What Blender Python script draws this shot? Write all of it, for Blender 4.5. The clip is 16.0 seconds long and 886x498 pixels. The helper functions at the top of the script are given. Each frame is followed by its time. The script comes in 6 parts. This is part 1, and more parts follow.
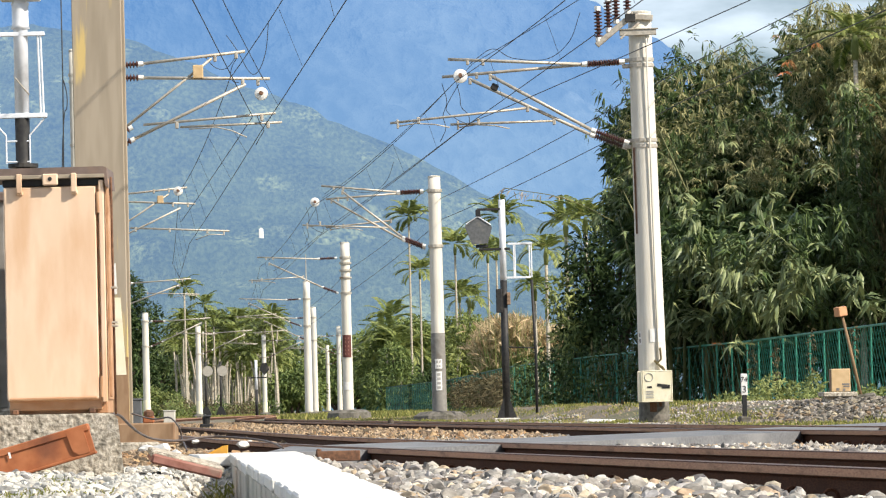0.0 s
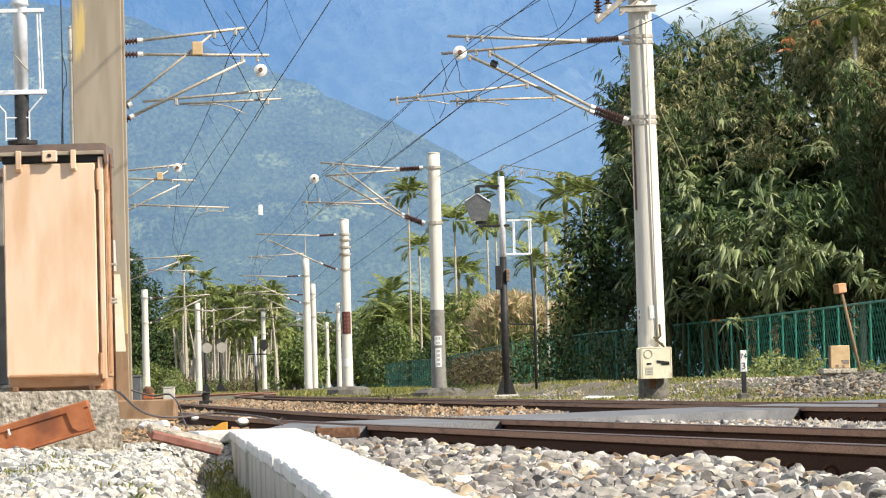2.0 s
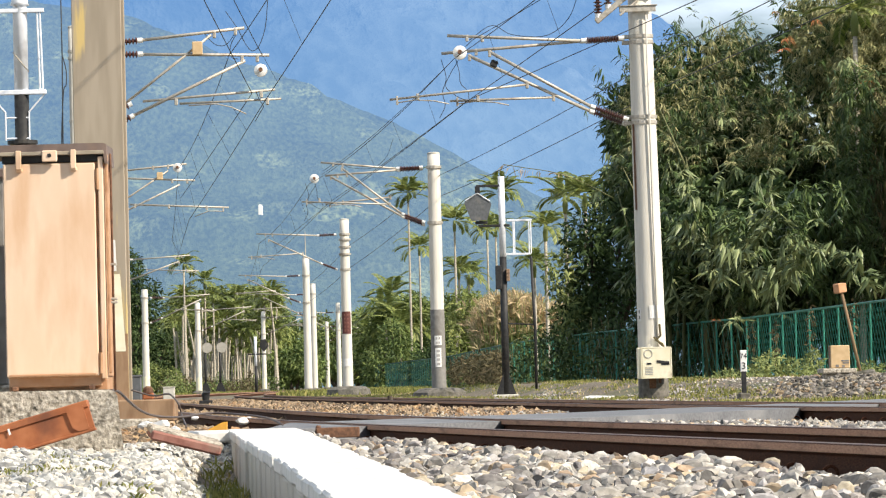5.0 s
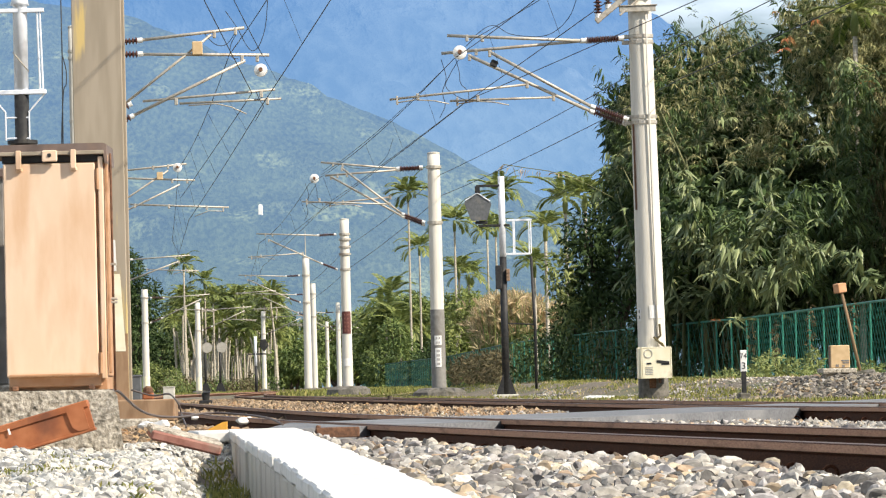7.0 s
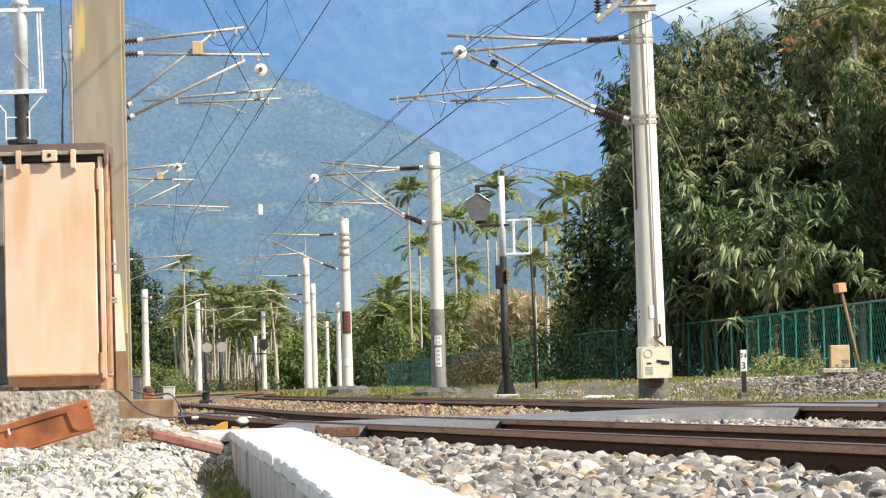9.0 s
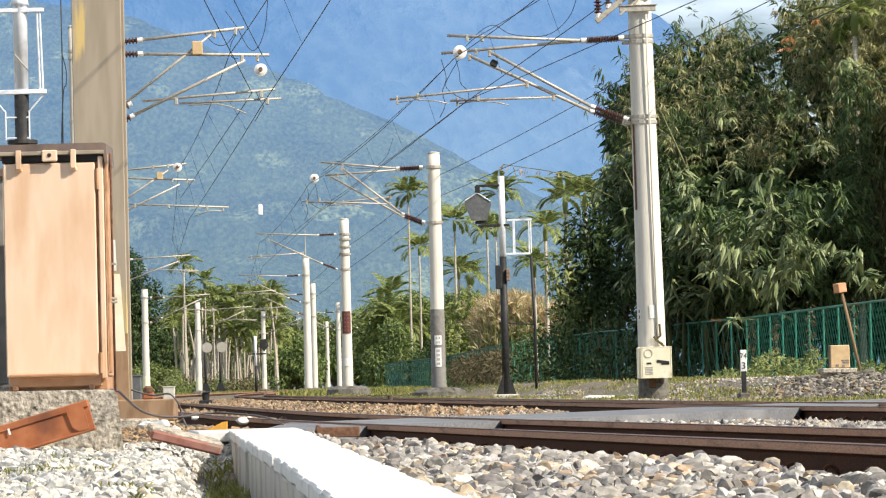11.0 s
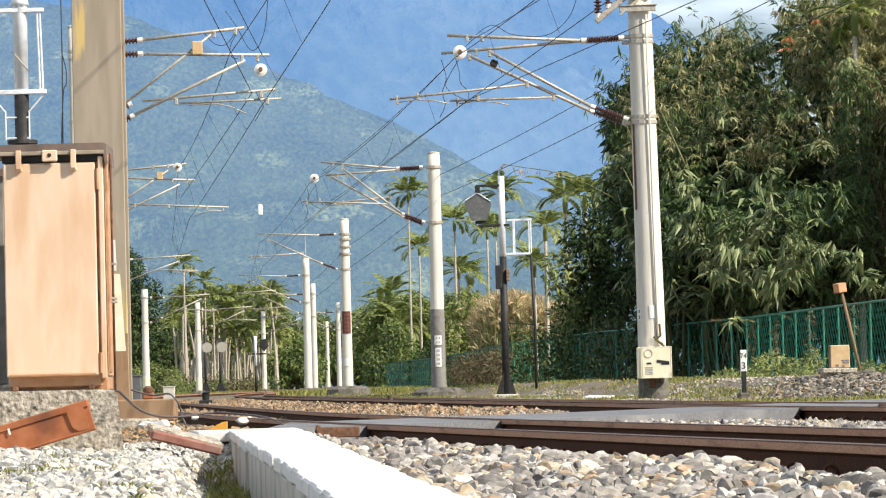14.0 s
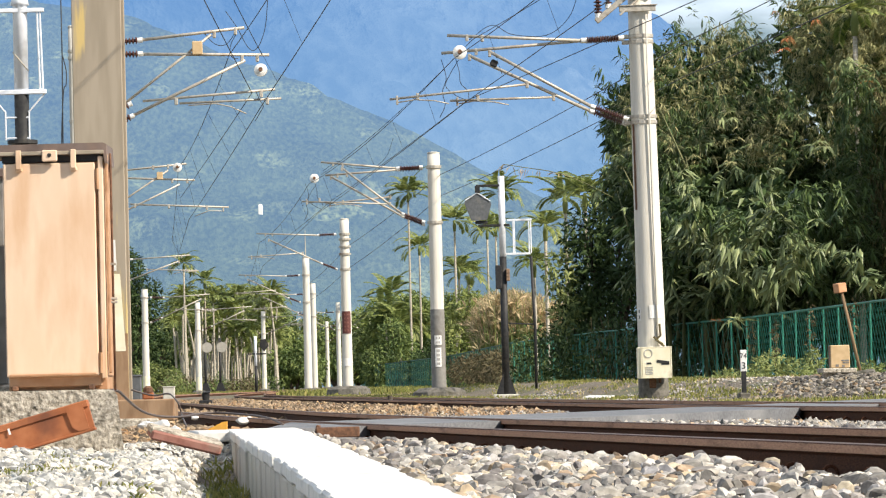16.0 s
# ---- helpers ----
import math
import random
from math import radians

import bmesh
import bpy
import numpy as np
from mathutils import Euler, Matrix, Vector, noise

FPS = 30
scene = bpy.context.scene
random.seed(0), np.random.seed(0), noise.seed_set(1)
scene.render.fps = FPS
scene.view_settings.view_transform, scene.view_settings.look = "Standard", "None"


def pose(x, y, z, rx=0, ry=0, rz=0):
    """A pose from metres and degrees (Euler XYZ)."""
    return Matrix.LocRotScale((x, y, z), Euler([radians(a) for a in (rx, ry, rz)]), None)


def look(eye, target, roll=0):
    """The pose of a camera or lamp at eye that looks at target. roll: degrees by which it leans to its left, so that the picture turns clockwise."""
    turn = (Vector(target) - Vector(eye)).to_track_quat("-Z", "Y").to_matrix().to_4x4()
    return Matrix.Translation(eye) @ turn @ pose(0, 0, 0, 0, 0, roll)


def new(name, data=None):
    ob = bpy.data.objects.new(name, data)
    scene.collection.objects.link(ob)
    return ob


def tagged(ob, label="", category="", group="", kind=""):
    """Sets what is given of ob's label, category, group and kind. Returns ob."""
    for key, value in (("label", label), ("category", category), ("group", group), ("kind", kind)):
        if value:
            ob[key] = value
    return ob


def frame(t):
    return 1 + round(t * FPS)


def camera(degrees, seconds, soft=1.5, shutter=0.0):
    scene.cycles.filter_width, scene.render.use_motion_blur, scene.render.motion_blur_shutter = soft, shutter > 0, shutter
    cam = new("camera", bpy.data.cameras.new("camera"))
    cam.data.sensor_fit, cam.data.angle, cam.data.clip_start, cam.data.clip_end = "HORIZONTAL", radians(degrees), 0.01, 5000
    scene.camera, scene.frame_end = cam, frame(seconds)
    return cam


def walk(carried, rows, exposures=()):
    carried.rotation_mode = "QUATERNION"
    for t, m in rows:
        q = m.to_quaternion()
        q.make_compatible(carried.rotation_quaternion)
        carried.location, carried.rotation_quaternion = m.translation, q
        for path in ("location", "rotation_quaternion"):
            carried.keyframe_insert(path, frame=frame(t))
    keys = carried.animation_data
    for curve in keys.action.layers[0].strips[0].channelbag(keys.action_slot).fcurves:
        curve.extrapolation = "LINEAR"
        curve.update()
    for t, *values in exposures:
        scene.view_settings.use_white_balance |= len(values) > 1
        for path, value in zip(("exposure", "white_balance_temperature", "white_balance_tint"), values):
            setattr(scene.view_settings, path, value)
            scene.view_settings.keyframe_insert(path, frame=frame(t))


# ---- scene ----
# A camera low beside a double-track railway, tilting down a little at first and then resting.
cam = camera(12.78, 16.0, soft=1.2)


def aim(pitch):
    return pose(0, 0, 0.27, 90 + pitch, 0, 0) @ pose(0, 0, 0, 0, 0, -1.432)


REST = 1.939
TILT = [(0, 0.3435), (0.25, 0.3085), (0.5, 0.268), (0.75, 0.219), (1, 0.168), (1.25, 0.117), (1.5, 0.068),
        (1.75, 0.026), (2, 0.006), (2.25, 0.004), (4, 0.004), (6.5, 0.003), (9, 0.0), (16, 0.0)]
walk(cam, [(t, aim(REST + up)) for t, up in TILT], exposures=[(0, 0.46), (16, 0.46)])

# ---- light: a clear morning, the sun over the right shoulder ----
SUN_AZ, SUN_EL = 121, 38
world = bpy.data.worlds.new("sky")
scene.world = world
world.use_nodes = True
wn, wl = world.node_tree.nodes, world.node_tree.links
wn.clear()
sky = wn.new("ShaderNodeTexSky")
sky.sky_type, sky.sun_disc = "NISHITA", False
sky.sun_elevation, sky.sun_rotation = radians(SUN_EL), radians(SUN_AZ)
sky.air_density, sky.dust_density, sky.ozone_density = 1.0, 0.2, 3.0
# thin white cloud over the blue
wco, wmap, wno, wra, wmix = (wn.new("ShaderNode" + k) for k in ("TexCoord", "Mapping", "TexNoise", "ValToRGB", "MixRGB"))
wmap.inputs["Scale"].default_value = (9, 9, 28)
wno.inputs["Scale"].default_value, wno.inputs["Detail"].default_value = 1.6, 7
wra.color_ramp.elements[0].position, wra.color_ramp.elements[1].position = 0.38, 0.75
wmix.inputs[2].default_value = (17.5, 19.6, 22.2, 1)
bg, wout = wn.new("ShaderNodeBackground"), wn.new("ShaderNodeOutputWorld")
bg.inputs[1].default_value = 0.056
wl.new(wco.outputs["Generated"], wmap.inputs[0])
wl.new(wmap.outputs[0], wno.inputs["Vector"])
wl.new(wno.outputs["Fac"], wra.inputs[0])
wl.new(wra.outputs[0], wmix.inputs[0])
wl.new(sky.outputs[0], wmix.inputs[1])
wl.new(wmix.outputs[0], bg.inputs[0])
wl.new(bg.outputs[0], wout.inputs[0])

sun = new("sun", bpy.data.lights.new("sun", "SUN"))
sun.data.energy, sun.data.angle, sun.data.color = 5.0, radians(0.6), (1.0, 0.91, 0.78)
a, e = radians(SUN_AZ), radians(SUN_EL)
toward = Vector((math.sin(a) * math.cos(e), math.cos(a) * math.cos(e), math.sin(e)))
sun.matrix_basis = look(toward * 50, (0, 0, 0))


# ---- materials ----
def mat(name, one, two, rough=0.7, metal=0.0, grain=30.0, bump=0.3, stain=None, stain_scale=1.5, stain_at=(0.55, 0.75),
        stretch=(1, 1, 1), island=0.0, palette=None, thin=0.0, spec=0.4, depth=0.01, glow=None):
    m = bpy.data.materials.new(name)
    m.use_nodes = True
    n, l = m.node_tree.nodes, m.node_tree.links
    b = n["Principled BSDF"]
    b.inputs["Roughness"].default_value, b.inputs["Metallic"].default_value = rough, metal
    b.inputs["Specular IOR Level"].default_value = spec
    co, mp = n.new("ShaderNodeTexCoord"), n.new("ShaderNodeMapping")
    mp.inputs["Scale"].default_value = stretch
    l.new(co.outputs["Object"], mp.inputs[0])
    no = n.new("ShaderNodeTexNoise")
    no.inputs["Scale"].default_value, no.inputs["Detail"].default_value = grain, 6
    l.new(mp.outputs[0], no.inputs["Vector"])
    ra = n.new("ShaderNodeValToRGB")
    ra.color_ramp.elements[0].position, ra.color_ramp.elements[1].position = 0.35, 0.65
    ra.color_ramp.elements[0].color, ra.color_ramp.elements[1].color = (*one, 1), (*two, 1)
    l.new(no.outputs["Fac"], ra.inputs[0])
    colour = ra.outputs[0]
    if palette:
        gp, pr, pm = n.new("ShaderNodeNewGeometry"), n.new("ShaderNodeValToRGB"), n.new("ShaderNodeMixRGB")
        pr.color_ramp.interpolation = "CONSTANT"
        for i, c in enumerate(palette):
            el = pr.color_ramp.elements[i] if i < 2 else pr.color_ramp.elements.new(i / len(palette))
            el.position, el.color = i / len(palette), (*c, 1)
        l.new(gp.outputs["Random Per Island"], pr.inputs[0])
        pm.blend_type = "MULTIPLY"
        pm.inputs[0].default_value = 1.0
        l.new(colour, pm.inputs[1])
        l.new(pr.outputs[0], pm.inputs[2])
        colour = pm.outputs[0]
    if island:
        ge, hs = n.new("ShaderNodeNewGeometry"), n.new("ShaderNodeHueSaturation")
        r1, r2 = n.new("ShaderNodeMapRange"), n.new("ShaderNodeMapRange")
        l.new(ge.outputs["Random Per Island"], r1.inputs[0])
        r1.inputs[3].default_value, r1.inputs[4].default_value = 1 - island, 1 + island
        l.new(r1.outputs[0], hs.inputs["Value"])
        l.new(ge.outputs["Random Per Island"], r2.inputs[0])
        r2.inputs[3].default_value, r2.inputs[4].default_value = 0.5 + 0.04 * island, 0.5 - 0.05 * island
        l.new(r2.outputs[0], hs.inputs["Hue"])
        l.new(colour, hs.inputs["Color"])
        colour = hs.outputs[0]
    if stain:
        sn, sr, sm = n.new("ShaderNodeTexNoise"), n.new("ShaderNodeValToRGB"), n.new("ShaderNodeMixRGB")
        sn.inputs["Scale"].default_value, sn.inputs["Detail"].default_value = stain_scale, 8
        l.new(mp.outputs[0], sn.inputs["Vector"])
        sr.color_ramp.elements[0].position, sr.color_ramp.elements[1].position = stain_at
        l.new(sn.outputs["Fac"], sr.inputs[0])
        l.new(sr.outputs[0], sm.inputs[0])
        l.new(colour, sm.inputs[1])
        sm.inputs[2].default_value = (*stain, 1)
        colour = sm.outputs[0]
    l.new(colour, b.inputs["Base Color"])
    if bump:
        bu = n.new("ShaderNodeBump")
        bu.inputs["Strength"].default_value, bu.inputs["Distance"].default_value = bump, depth
        l.new(no.outputs["Fac"], bu.inputs["Height"])
        l.new(bu.outputs[0], b.inputs["Normal"])
    if thin:
        tr, mx = n.new("ShaderNodeBsdfTranslucent"), n.new("ShaderNodeMixShader")
        mx.inputs[0].default_value = thin
        l.new(colour, tr.inputs[0])
        l.new(b.outputs[0], mx.inputs[1])
        l.new(tr.outputs[0], mx.inputs[2])
        l.new(mx.outputs[0], n["Material Output"].inputs[0])
    if glow:
        b.inputs["Emission Color"].default_value = (*glow[0], 1)
        b.inputs["Emission Strength"].default_value = glow[1]
    return m


CONCRETE = mat("weathered_concrete", (0.5, 0.47, 0.41), (0.6, 0.57, 0.5), 0.85, grain=14, stain=(0.24, 0.2, 0.16), stain_scale=2.2,
               stain_at=(0.6, 0.85), stretch=(1, 1, 0.25), bump=0.25)
POLE_PALE = mat("pale_spun_concrete", (0.62, 0.58, 0.5), (0.72, 0.68, 0.6), 0.75, grain=10, stain=(0.33, 0.25, 0.17), stain_scale=2.5,
                stain_at=(0.62, 0.9), stretch=(2, 2, 0.12), bump=0.12)
MOSSY = mat("old_mossy_concrete", (0.3, 0.26, 0.2), (0.58, 0.52, 0.43), 0.95, grain=34, stain=(0.07, 0.06, 0.042), stain_scale=26,
            stain_at=(0.53, 0.72), bump=0.8, depth=0.02)
WHITE_SLAB = mat("bleached_concrete_slab", (0.66, 0.64, 0.6), (0.78, 0.76, 0.72), 0.85, grain=18, stain=(0.45, 0.42, 0.37),
                 stain_scale=3, stain_at=(0.58, 0.85), bump=0.3)
RUST = mat("rusted_steel", (0.1, 0.05, 0.03), (0.2, 0.1, 0.055), 0.85, grain=40, stain=(0.05, 0.028, 0.02), stain_scale=6, bump=0.5, depth=0.004)
# rail rust darkened for shade on the web; head rust lightened as if lit
RAIL_RUST = mat("rail_rust_and_shade", (0.042, 0.017, 0.009), (0.09, 0.037, 0.019), 0.8, grain=60, stain=(0.045, 0.02, 0.012), stain_scale=4, bump=0.4,
                depth=0.003, stretch=(3, 0.4, 3), spec=0.12)
HEAD_LIT_RUST = mat("tan_lit_rail_head_rust", (0.29, 0.155, 0.095), (0.44, 0.25, 0.155), 0.75, grain=50, stain=(0.15, 0.08, 0.045), stain_scale=5, bump=0.3, depth=0.003, stretch=(3, 0.4, 3))
RAIL_TOP = mat("worn_rail_head", (0.13, 0.09, 0.07), (0.22, 0.16, 0.13), 0.6, 0.3, grain=30, stain=(0.14, 0.09, 0.07), stain_scale=3, bump=0.05)
ORANGE = mat("orange_primer_steel", (0.32, 0.1, 0.035), (0.42, 0.15, 0.06), 0.7, grain=12, stain=(0.17, 0.06, 0.03), stain_scale=4, bump=0.2)
GALV = mat("galvanised_tube", (0.4, 0.37, 0.31), (0.55, 0.5, 0.43), 0.5, 0.35, grain=20, stain=(0.25, 0.19, 0.14), stain_scale=3, bump=0.1)
PAINT_SILVER = mat("silver_paint", (0.72, 0.74, 0.78), (0.82, 0.84, 0.88), 0.5, 0.1, grain=9, stain=(0.4, 0.4, 0.42), stain_scale=3, bump=0.08)
BLACK = mat("black_paint", (0.012, 0.012, 0.013), (0.03, 0.029, 0.028), 0.6, grain=18, stain=(0.07, 0.06, 0.05), stain_scale=4, bump=0.15)
SIGN_BACK = mat("grey_sign_metal", (0.1, 0.105, 0.11), (0.14, 0.145, 0.15), 0.6, 0.2, grain=15, stain=(0.2, 0.19, 0.17), stain_scale=5, bump=0.1)
PORCELAIN_BROWN = mat("brown_porcelain", (0.07, 0.026, 0.02), (0.1, 0.04, 0.03), 0.3, grain=20, bump=0.0, stain=(0.16, 0.1, 0.08), stain_scale=8)
PORCELAIN_WHITE = mat("white_porcelain", (0.75, 0.74, 0.7), (0.82, 0.81, 0.78), 0.3, grain=20, bump=0.0, stain=(0.5, 0.45, 0.38), stain_scale=6)
WIRE = mat("dark_overhead_wire", (0.03, 0.035, 0.04), (0.05, 0.055, 0.06), 0.6, 0.3, bump=0.0)
BEIGE = mat("aged_beige_enamel", (0.73, 0.52, 0.36), (0.79, 0.6, 0.44), 0.55, grain=3, stain=(0.56, 0.3, 0.14), stain_scale=2.3,
            stain_at=(0.45, 0.8), stretch=(2.2, 1, 0.55), bump=0.08)
BEIGE_RUSTY = mat("rusty_beige_frame", (0.42, 0.22, 0.11), (0.52, 0.31, 0.18), 0.65, grain=8, stain=(0.2, 0.08, 0.035), stain_scale=5, bump=0.15)
CAP_BROWN = mat("brown_cap_steel", (0.13, 0.095, 0.08), (0.19, 0.14, 0.12), 0.6, grain=10, stain=(0.25, 0.16, 0.11), stain_scale=4, bump=0.12)
COLUMN = mat("grey_brown_column_paint", (0.3, 0.25, 0.185), (0.37, 0.31, 0.235), 0.6, grain=4, stain=(0.58, 0.43, 0.17), stain_scale=1.5,
             stain_at=(0.6, 0.65), stretch=(3.2, 3.2, 0.35), bump=0.06)
COLUMN_RUST = mat("rust_brown_column_paint", (0.27, 0.165, 0.09), (0.36, 0.235, 0.14), 0.7, grain=6, stain=(0.2, 0.1, 0.05), stain_scale=4, stretch=(2, 2, 0.6), bump=0.1)
CREAM = mat("cream_box_enamel", (0.78, 0.71, 0.5), (0.84, 0.78, 0.6), 0.5, grain=6, stain=(0.45, 0.33, 0.18), stain_scale=5, stain_at=(0.6, 0.85), bump=0.06)
WHITE = mat("white_paint", (0.74, 0.72, 0.68), (0.82, 0.8, 0.77), 0.6, grain=12, stain=(0.55, 0.5, 0.42), stain_scale=4, stain_at=(0.6, 0.9), bump=0.05)
INK = mat("black_lettering", (0.02, 0.02, 0.02), (0.035, 0.035, 0.035), 0.6, bump=0.0)
GREY_INK = mat("faded_lettering", (0.16, 0.15, 0.14), (0.22, 0.21, 0.2), 0.7, bump=0.0)
RED_BROWN = mat("red_brown_notice", (0.09, 0.03, 0.024), (0.14, 0.045, 0.035), 0.6, grain=15, bump=0.05)
YELLOW = mat("yellow_plastic", (0.7, 0.32, 0.03), (0.78, 0.4, 0.05), 0.5, grain=12, stain=(0.4, 0.22, 0.06), stain_scale=6, bump=0.08)
BRICK_RED = mat("red_painted_edge", (0.24, 0.1, 0.075), (0.33, 0.16, 0.125), 0.85, grain=18, stain=(0.3, 0.24, 0.19), stain_scale=8, bump=0.3)
RUBBER = mat("black_cable_sheath", (0.09, 0.07, 0.06), (0.14, 0.11, 0.1), 0.6, bump=0.0)
FENCE_GREEN = mat("green_coated_wire", (0.022, 0.18, 0.12), (0.045, 0.27, 0.185), 0.5, grain=3, stain=(0.05, 0.13, 0.1), stain_scale=1.2, bump=0.0)
# darker copy of the green coat, with shade put into the colour
FENCE_SHADED = mat("shaded_green_coated_wire", (0.012, 0.075, 0.058), (0.02, 0.12, 0.09), 0.6, grain=3, stain=(0.05, 0.07, 0.055), stain_scale=1.2, bump=0.0)
ASPHALT = mat("worn_asphalt", (0.13, 0.133, 0.14), (0.2, 0.2, 0.205), 0.7, grain=45, stain=(0.28, 0.275, 0.27), stain_scale=1.1, stain_at=(0.5, 0.75),
              bump=0.5, depth=0.004)
WOOD = mat("weathered_plank", (0.18, 0.12, 0.08), (0.3, 0.2, 0.13), 0.85, grain=20, stain=(0.08, 0.055, 0.04), stain_scale=3, stretch=(1, 1, 6), bump=0.3)
BAMBOO_POLE = mat("dry_pole_wood", (0.2, 0.13, 0.07), (0.28, 0.19, 0.1), 0.75, grain=15, stretch=(1, 1, 0.2), bump=0.2)
TAN_BOX = mat("tan_board", (0.55, 0.38, 0.2), (0.64, 0.46, 0.26), 0.7, grain=10, stain=(0.38, 0.24, 0.12), stain_scale=5, bump=0.1)
PINK_BOX = mat("salmon_board", (0.5, 0.25, 0.12), (0.6, 0.32, 0.17), 0.7, grain=10, bump=0.1)
GREYS = ((0.36, 0.35, 0.335), (0.6, 0.58, 0.54), (0.2, 0.195, 0.19), (0.8, 0.76, 0.68), (0.5, 0.48, 0.45), (0.74, 0.6, 0.43), (0.36, 0.34, 0.33), (0.68, 0.66, 0.63), (0.9, 0.8, 0.62), (0.45, 0.42, 0.39),
         (0.66, 0.5, 0.36), (0.55, 0.53, 0.5), (0.3, 0.285, 0.29), (0.98, 0.95, 0.9), (0.62, 0.58, 0.56), (0.7, 0.68, 0.69), (0.95, 0.92, 0.86))
STONE = mat("crushed_ballast", (0.42, 0.405, 0.38), (0.69, 0.665, 0.63), 0.9, grain=40, palette=GREYS, bump=0.5, depth=0.006)
STONE_DARK = mat("dirty_rubble", (0.22, 0.2, 0.17), (0.42, 0.39, 0.34), 0.95, grain=20, palette=GREYS, bump=0.4, depth=0.01)
STONE_TAN = mat("rust_dusted_ballast", (0.34, 0.25, 0.16), (0.52, 0.4, 0.28), 0.9, grain=25, palette=GREYS, bump=0.3, depth=0.006)
DARK_CONCRETE = mat("dark_concrete_and_shade", (0.1, 0.09, 0.075), (0.19, 0.175, 0.15), 0.95, grain=12, stain=(0.05, 0.05, 0.03), stain_scale=4, bump=0.6, depth=0.02)
FADED = mat("very_faded_lettering", (0.36, 0.35, 0.33), (0.42, 0.41, 0.39), 0.8, bump=0.0)
GREY_PAINT = mat("grey_pole_paint", (0.2, 0.19, 0.175), (0.26, 0.25, 0.23), 0.8, grain=8, stain=(0.13, 0.11, 0.09), stain_scale=3, bump=0.1)
PALES = ((0.75, 0.74, 0.72), (0.95, 0.94, 0.9), (0.5, 0.5, 0.5), (0.85, 0.83, 0.78), (0.68, 0.67, 0.65), (1.0, 0.99, 0.96), (0.6, 0.6, 0.6), (0.9, 0.8, 0.66), (0.82, 0.82, 0.81), (0.36, 0.36, 0.37), (0.96, 0.95, 0.93), (0.72, 0.7, 0.66))
STONE_WHITE = mat("pale_gravel", (0.44, 0.43, 0.4), (0.74, 0.72, 0.67), 0.9, grain=40, palette=PALES, bump=0.4, depth=0.006)
GROUND = mat("gravelly_earth", (0.11, 0.09, 0.065), (0.24, 0.2, 0.15), 0.95, grain=12, stain=(0.1, 0.11, 0.045), stain_scale=0.35, stain_at=(0.48, 0.62), bump=0.9, depth=0.04)
GRASS = mat("trackside_grass", (0.18, 0.21, 0.045), (0.34, 0.32, 0.1), 0.8, grain=4, island=0.45, thin=0.35, bump=0.0)
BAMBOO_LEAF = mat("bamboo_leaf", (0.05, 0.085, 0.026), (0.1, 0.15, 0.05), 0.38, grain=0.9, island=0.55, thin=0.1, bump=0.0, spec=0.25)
# two lighter leaf copies with sunlight put into their colour
BAMBOO_LIT = mat("lit_copy_bamboo_leaf", (0.14, 0.185, 0.075), (0.23, 0.27, 0.12), 0.45, grain=0.9, island=0.45, thin=0.12, bump=0.0, spec=0.3)
PALE_BAMBOO = mat("lit_yellowing_bamboo_leaf", (0.27, 0.275, 0.115), (0.4, 0.385, 0.18), 0.5, grain=0.9, island=0.5, thin=0.3, bump=0.0, spec=0.35)
DRY_LEAF = mat("dry_orange_leaf", (0.36, 0.13, 0.04), (0.45, 0.22, 0.08), 0.8, grain=4, island=0.4, thin=0.3, bump=0.0)
CULM = mat("bamboo_culm", (0.1, 0.12, 0.04), (0.2, 0.19, 0.08), 0.6, grain=3, stretch=(1, 1, 0.3), bump=0.1)
DARK_LEAF = mat("dark_tree_and_shade_leaf", (0.035, 0.062, 0.02), (0.065, 0.105, 0.032), 0.6, grain=0.7, island=0.5, thin=0.1, bump=0.0, spec=0.2)
SUNNY_LEAF = mat("sunny_thicket_leaf", (0.19, 0.24, 0.06), (0.32, 0.36, 0.12), 0.6, grain=0.5, island=0.4, thin=0.35, bump=0.0)
SHRUB_LEAF = mat("shrub_leaf", (0.11, 0.165, 0.045), (0.2, 0.26, 0.075), 0.6, grain=0.4, island=0.5, thin=0.3, bump=0.0)
LIME_LEAF = mat("yellow_green_leaf", (0.165, 0.215, 0.06), (0.28, 0.32, 0.115), 0.6, grain=0.5, island=0.4, thin=0.35, bump=0.0)
PALM_LEAF = mat("areca_palm_leaf", (0.14, 0.19, 0.048), (0.27, 0.31, 0.095), 0.5, grain=0.5, island=0.45, thin=0.38, bump=0.0)
PALM_TRUNK = mat("pale_palm_trunk", (0.34, 0.3, 0.23), (0.5, 0.45, 0.36), 0.85, grain=6, stain=(0.2, 0.16, 0.11), stain_scale=2, stretch=(1, 1, 3), bump=0.2)
BARK = mat("dark_bark", (0.05, 0.038, 0.028), (0.1, 0.078, 0.058), 0.95, grain=14, stretch=(1, 1, 0.3), bump=0.6, depth=0.02)
REED = mat("straw_reed", (0.44, 0.34, 0.18), (0.6, 0.49, 0.3), 0.8, grain=1.5, island=0.35, thin=0.3, bump=0.0)
VINE = mat("dry_brown_vine", (0.1, 0.085, 0.04), (0.18, 0.15, 0.075), 0.85, grain=2, island=0.45, thin=0.25, bump=0.0)


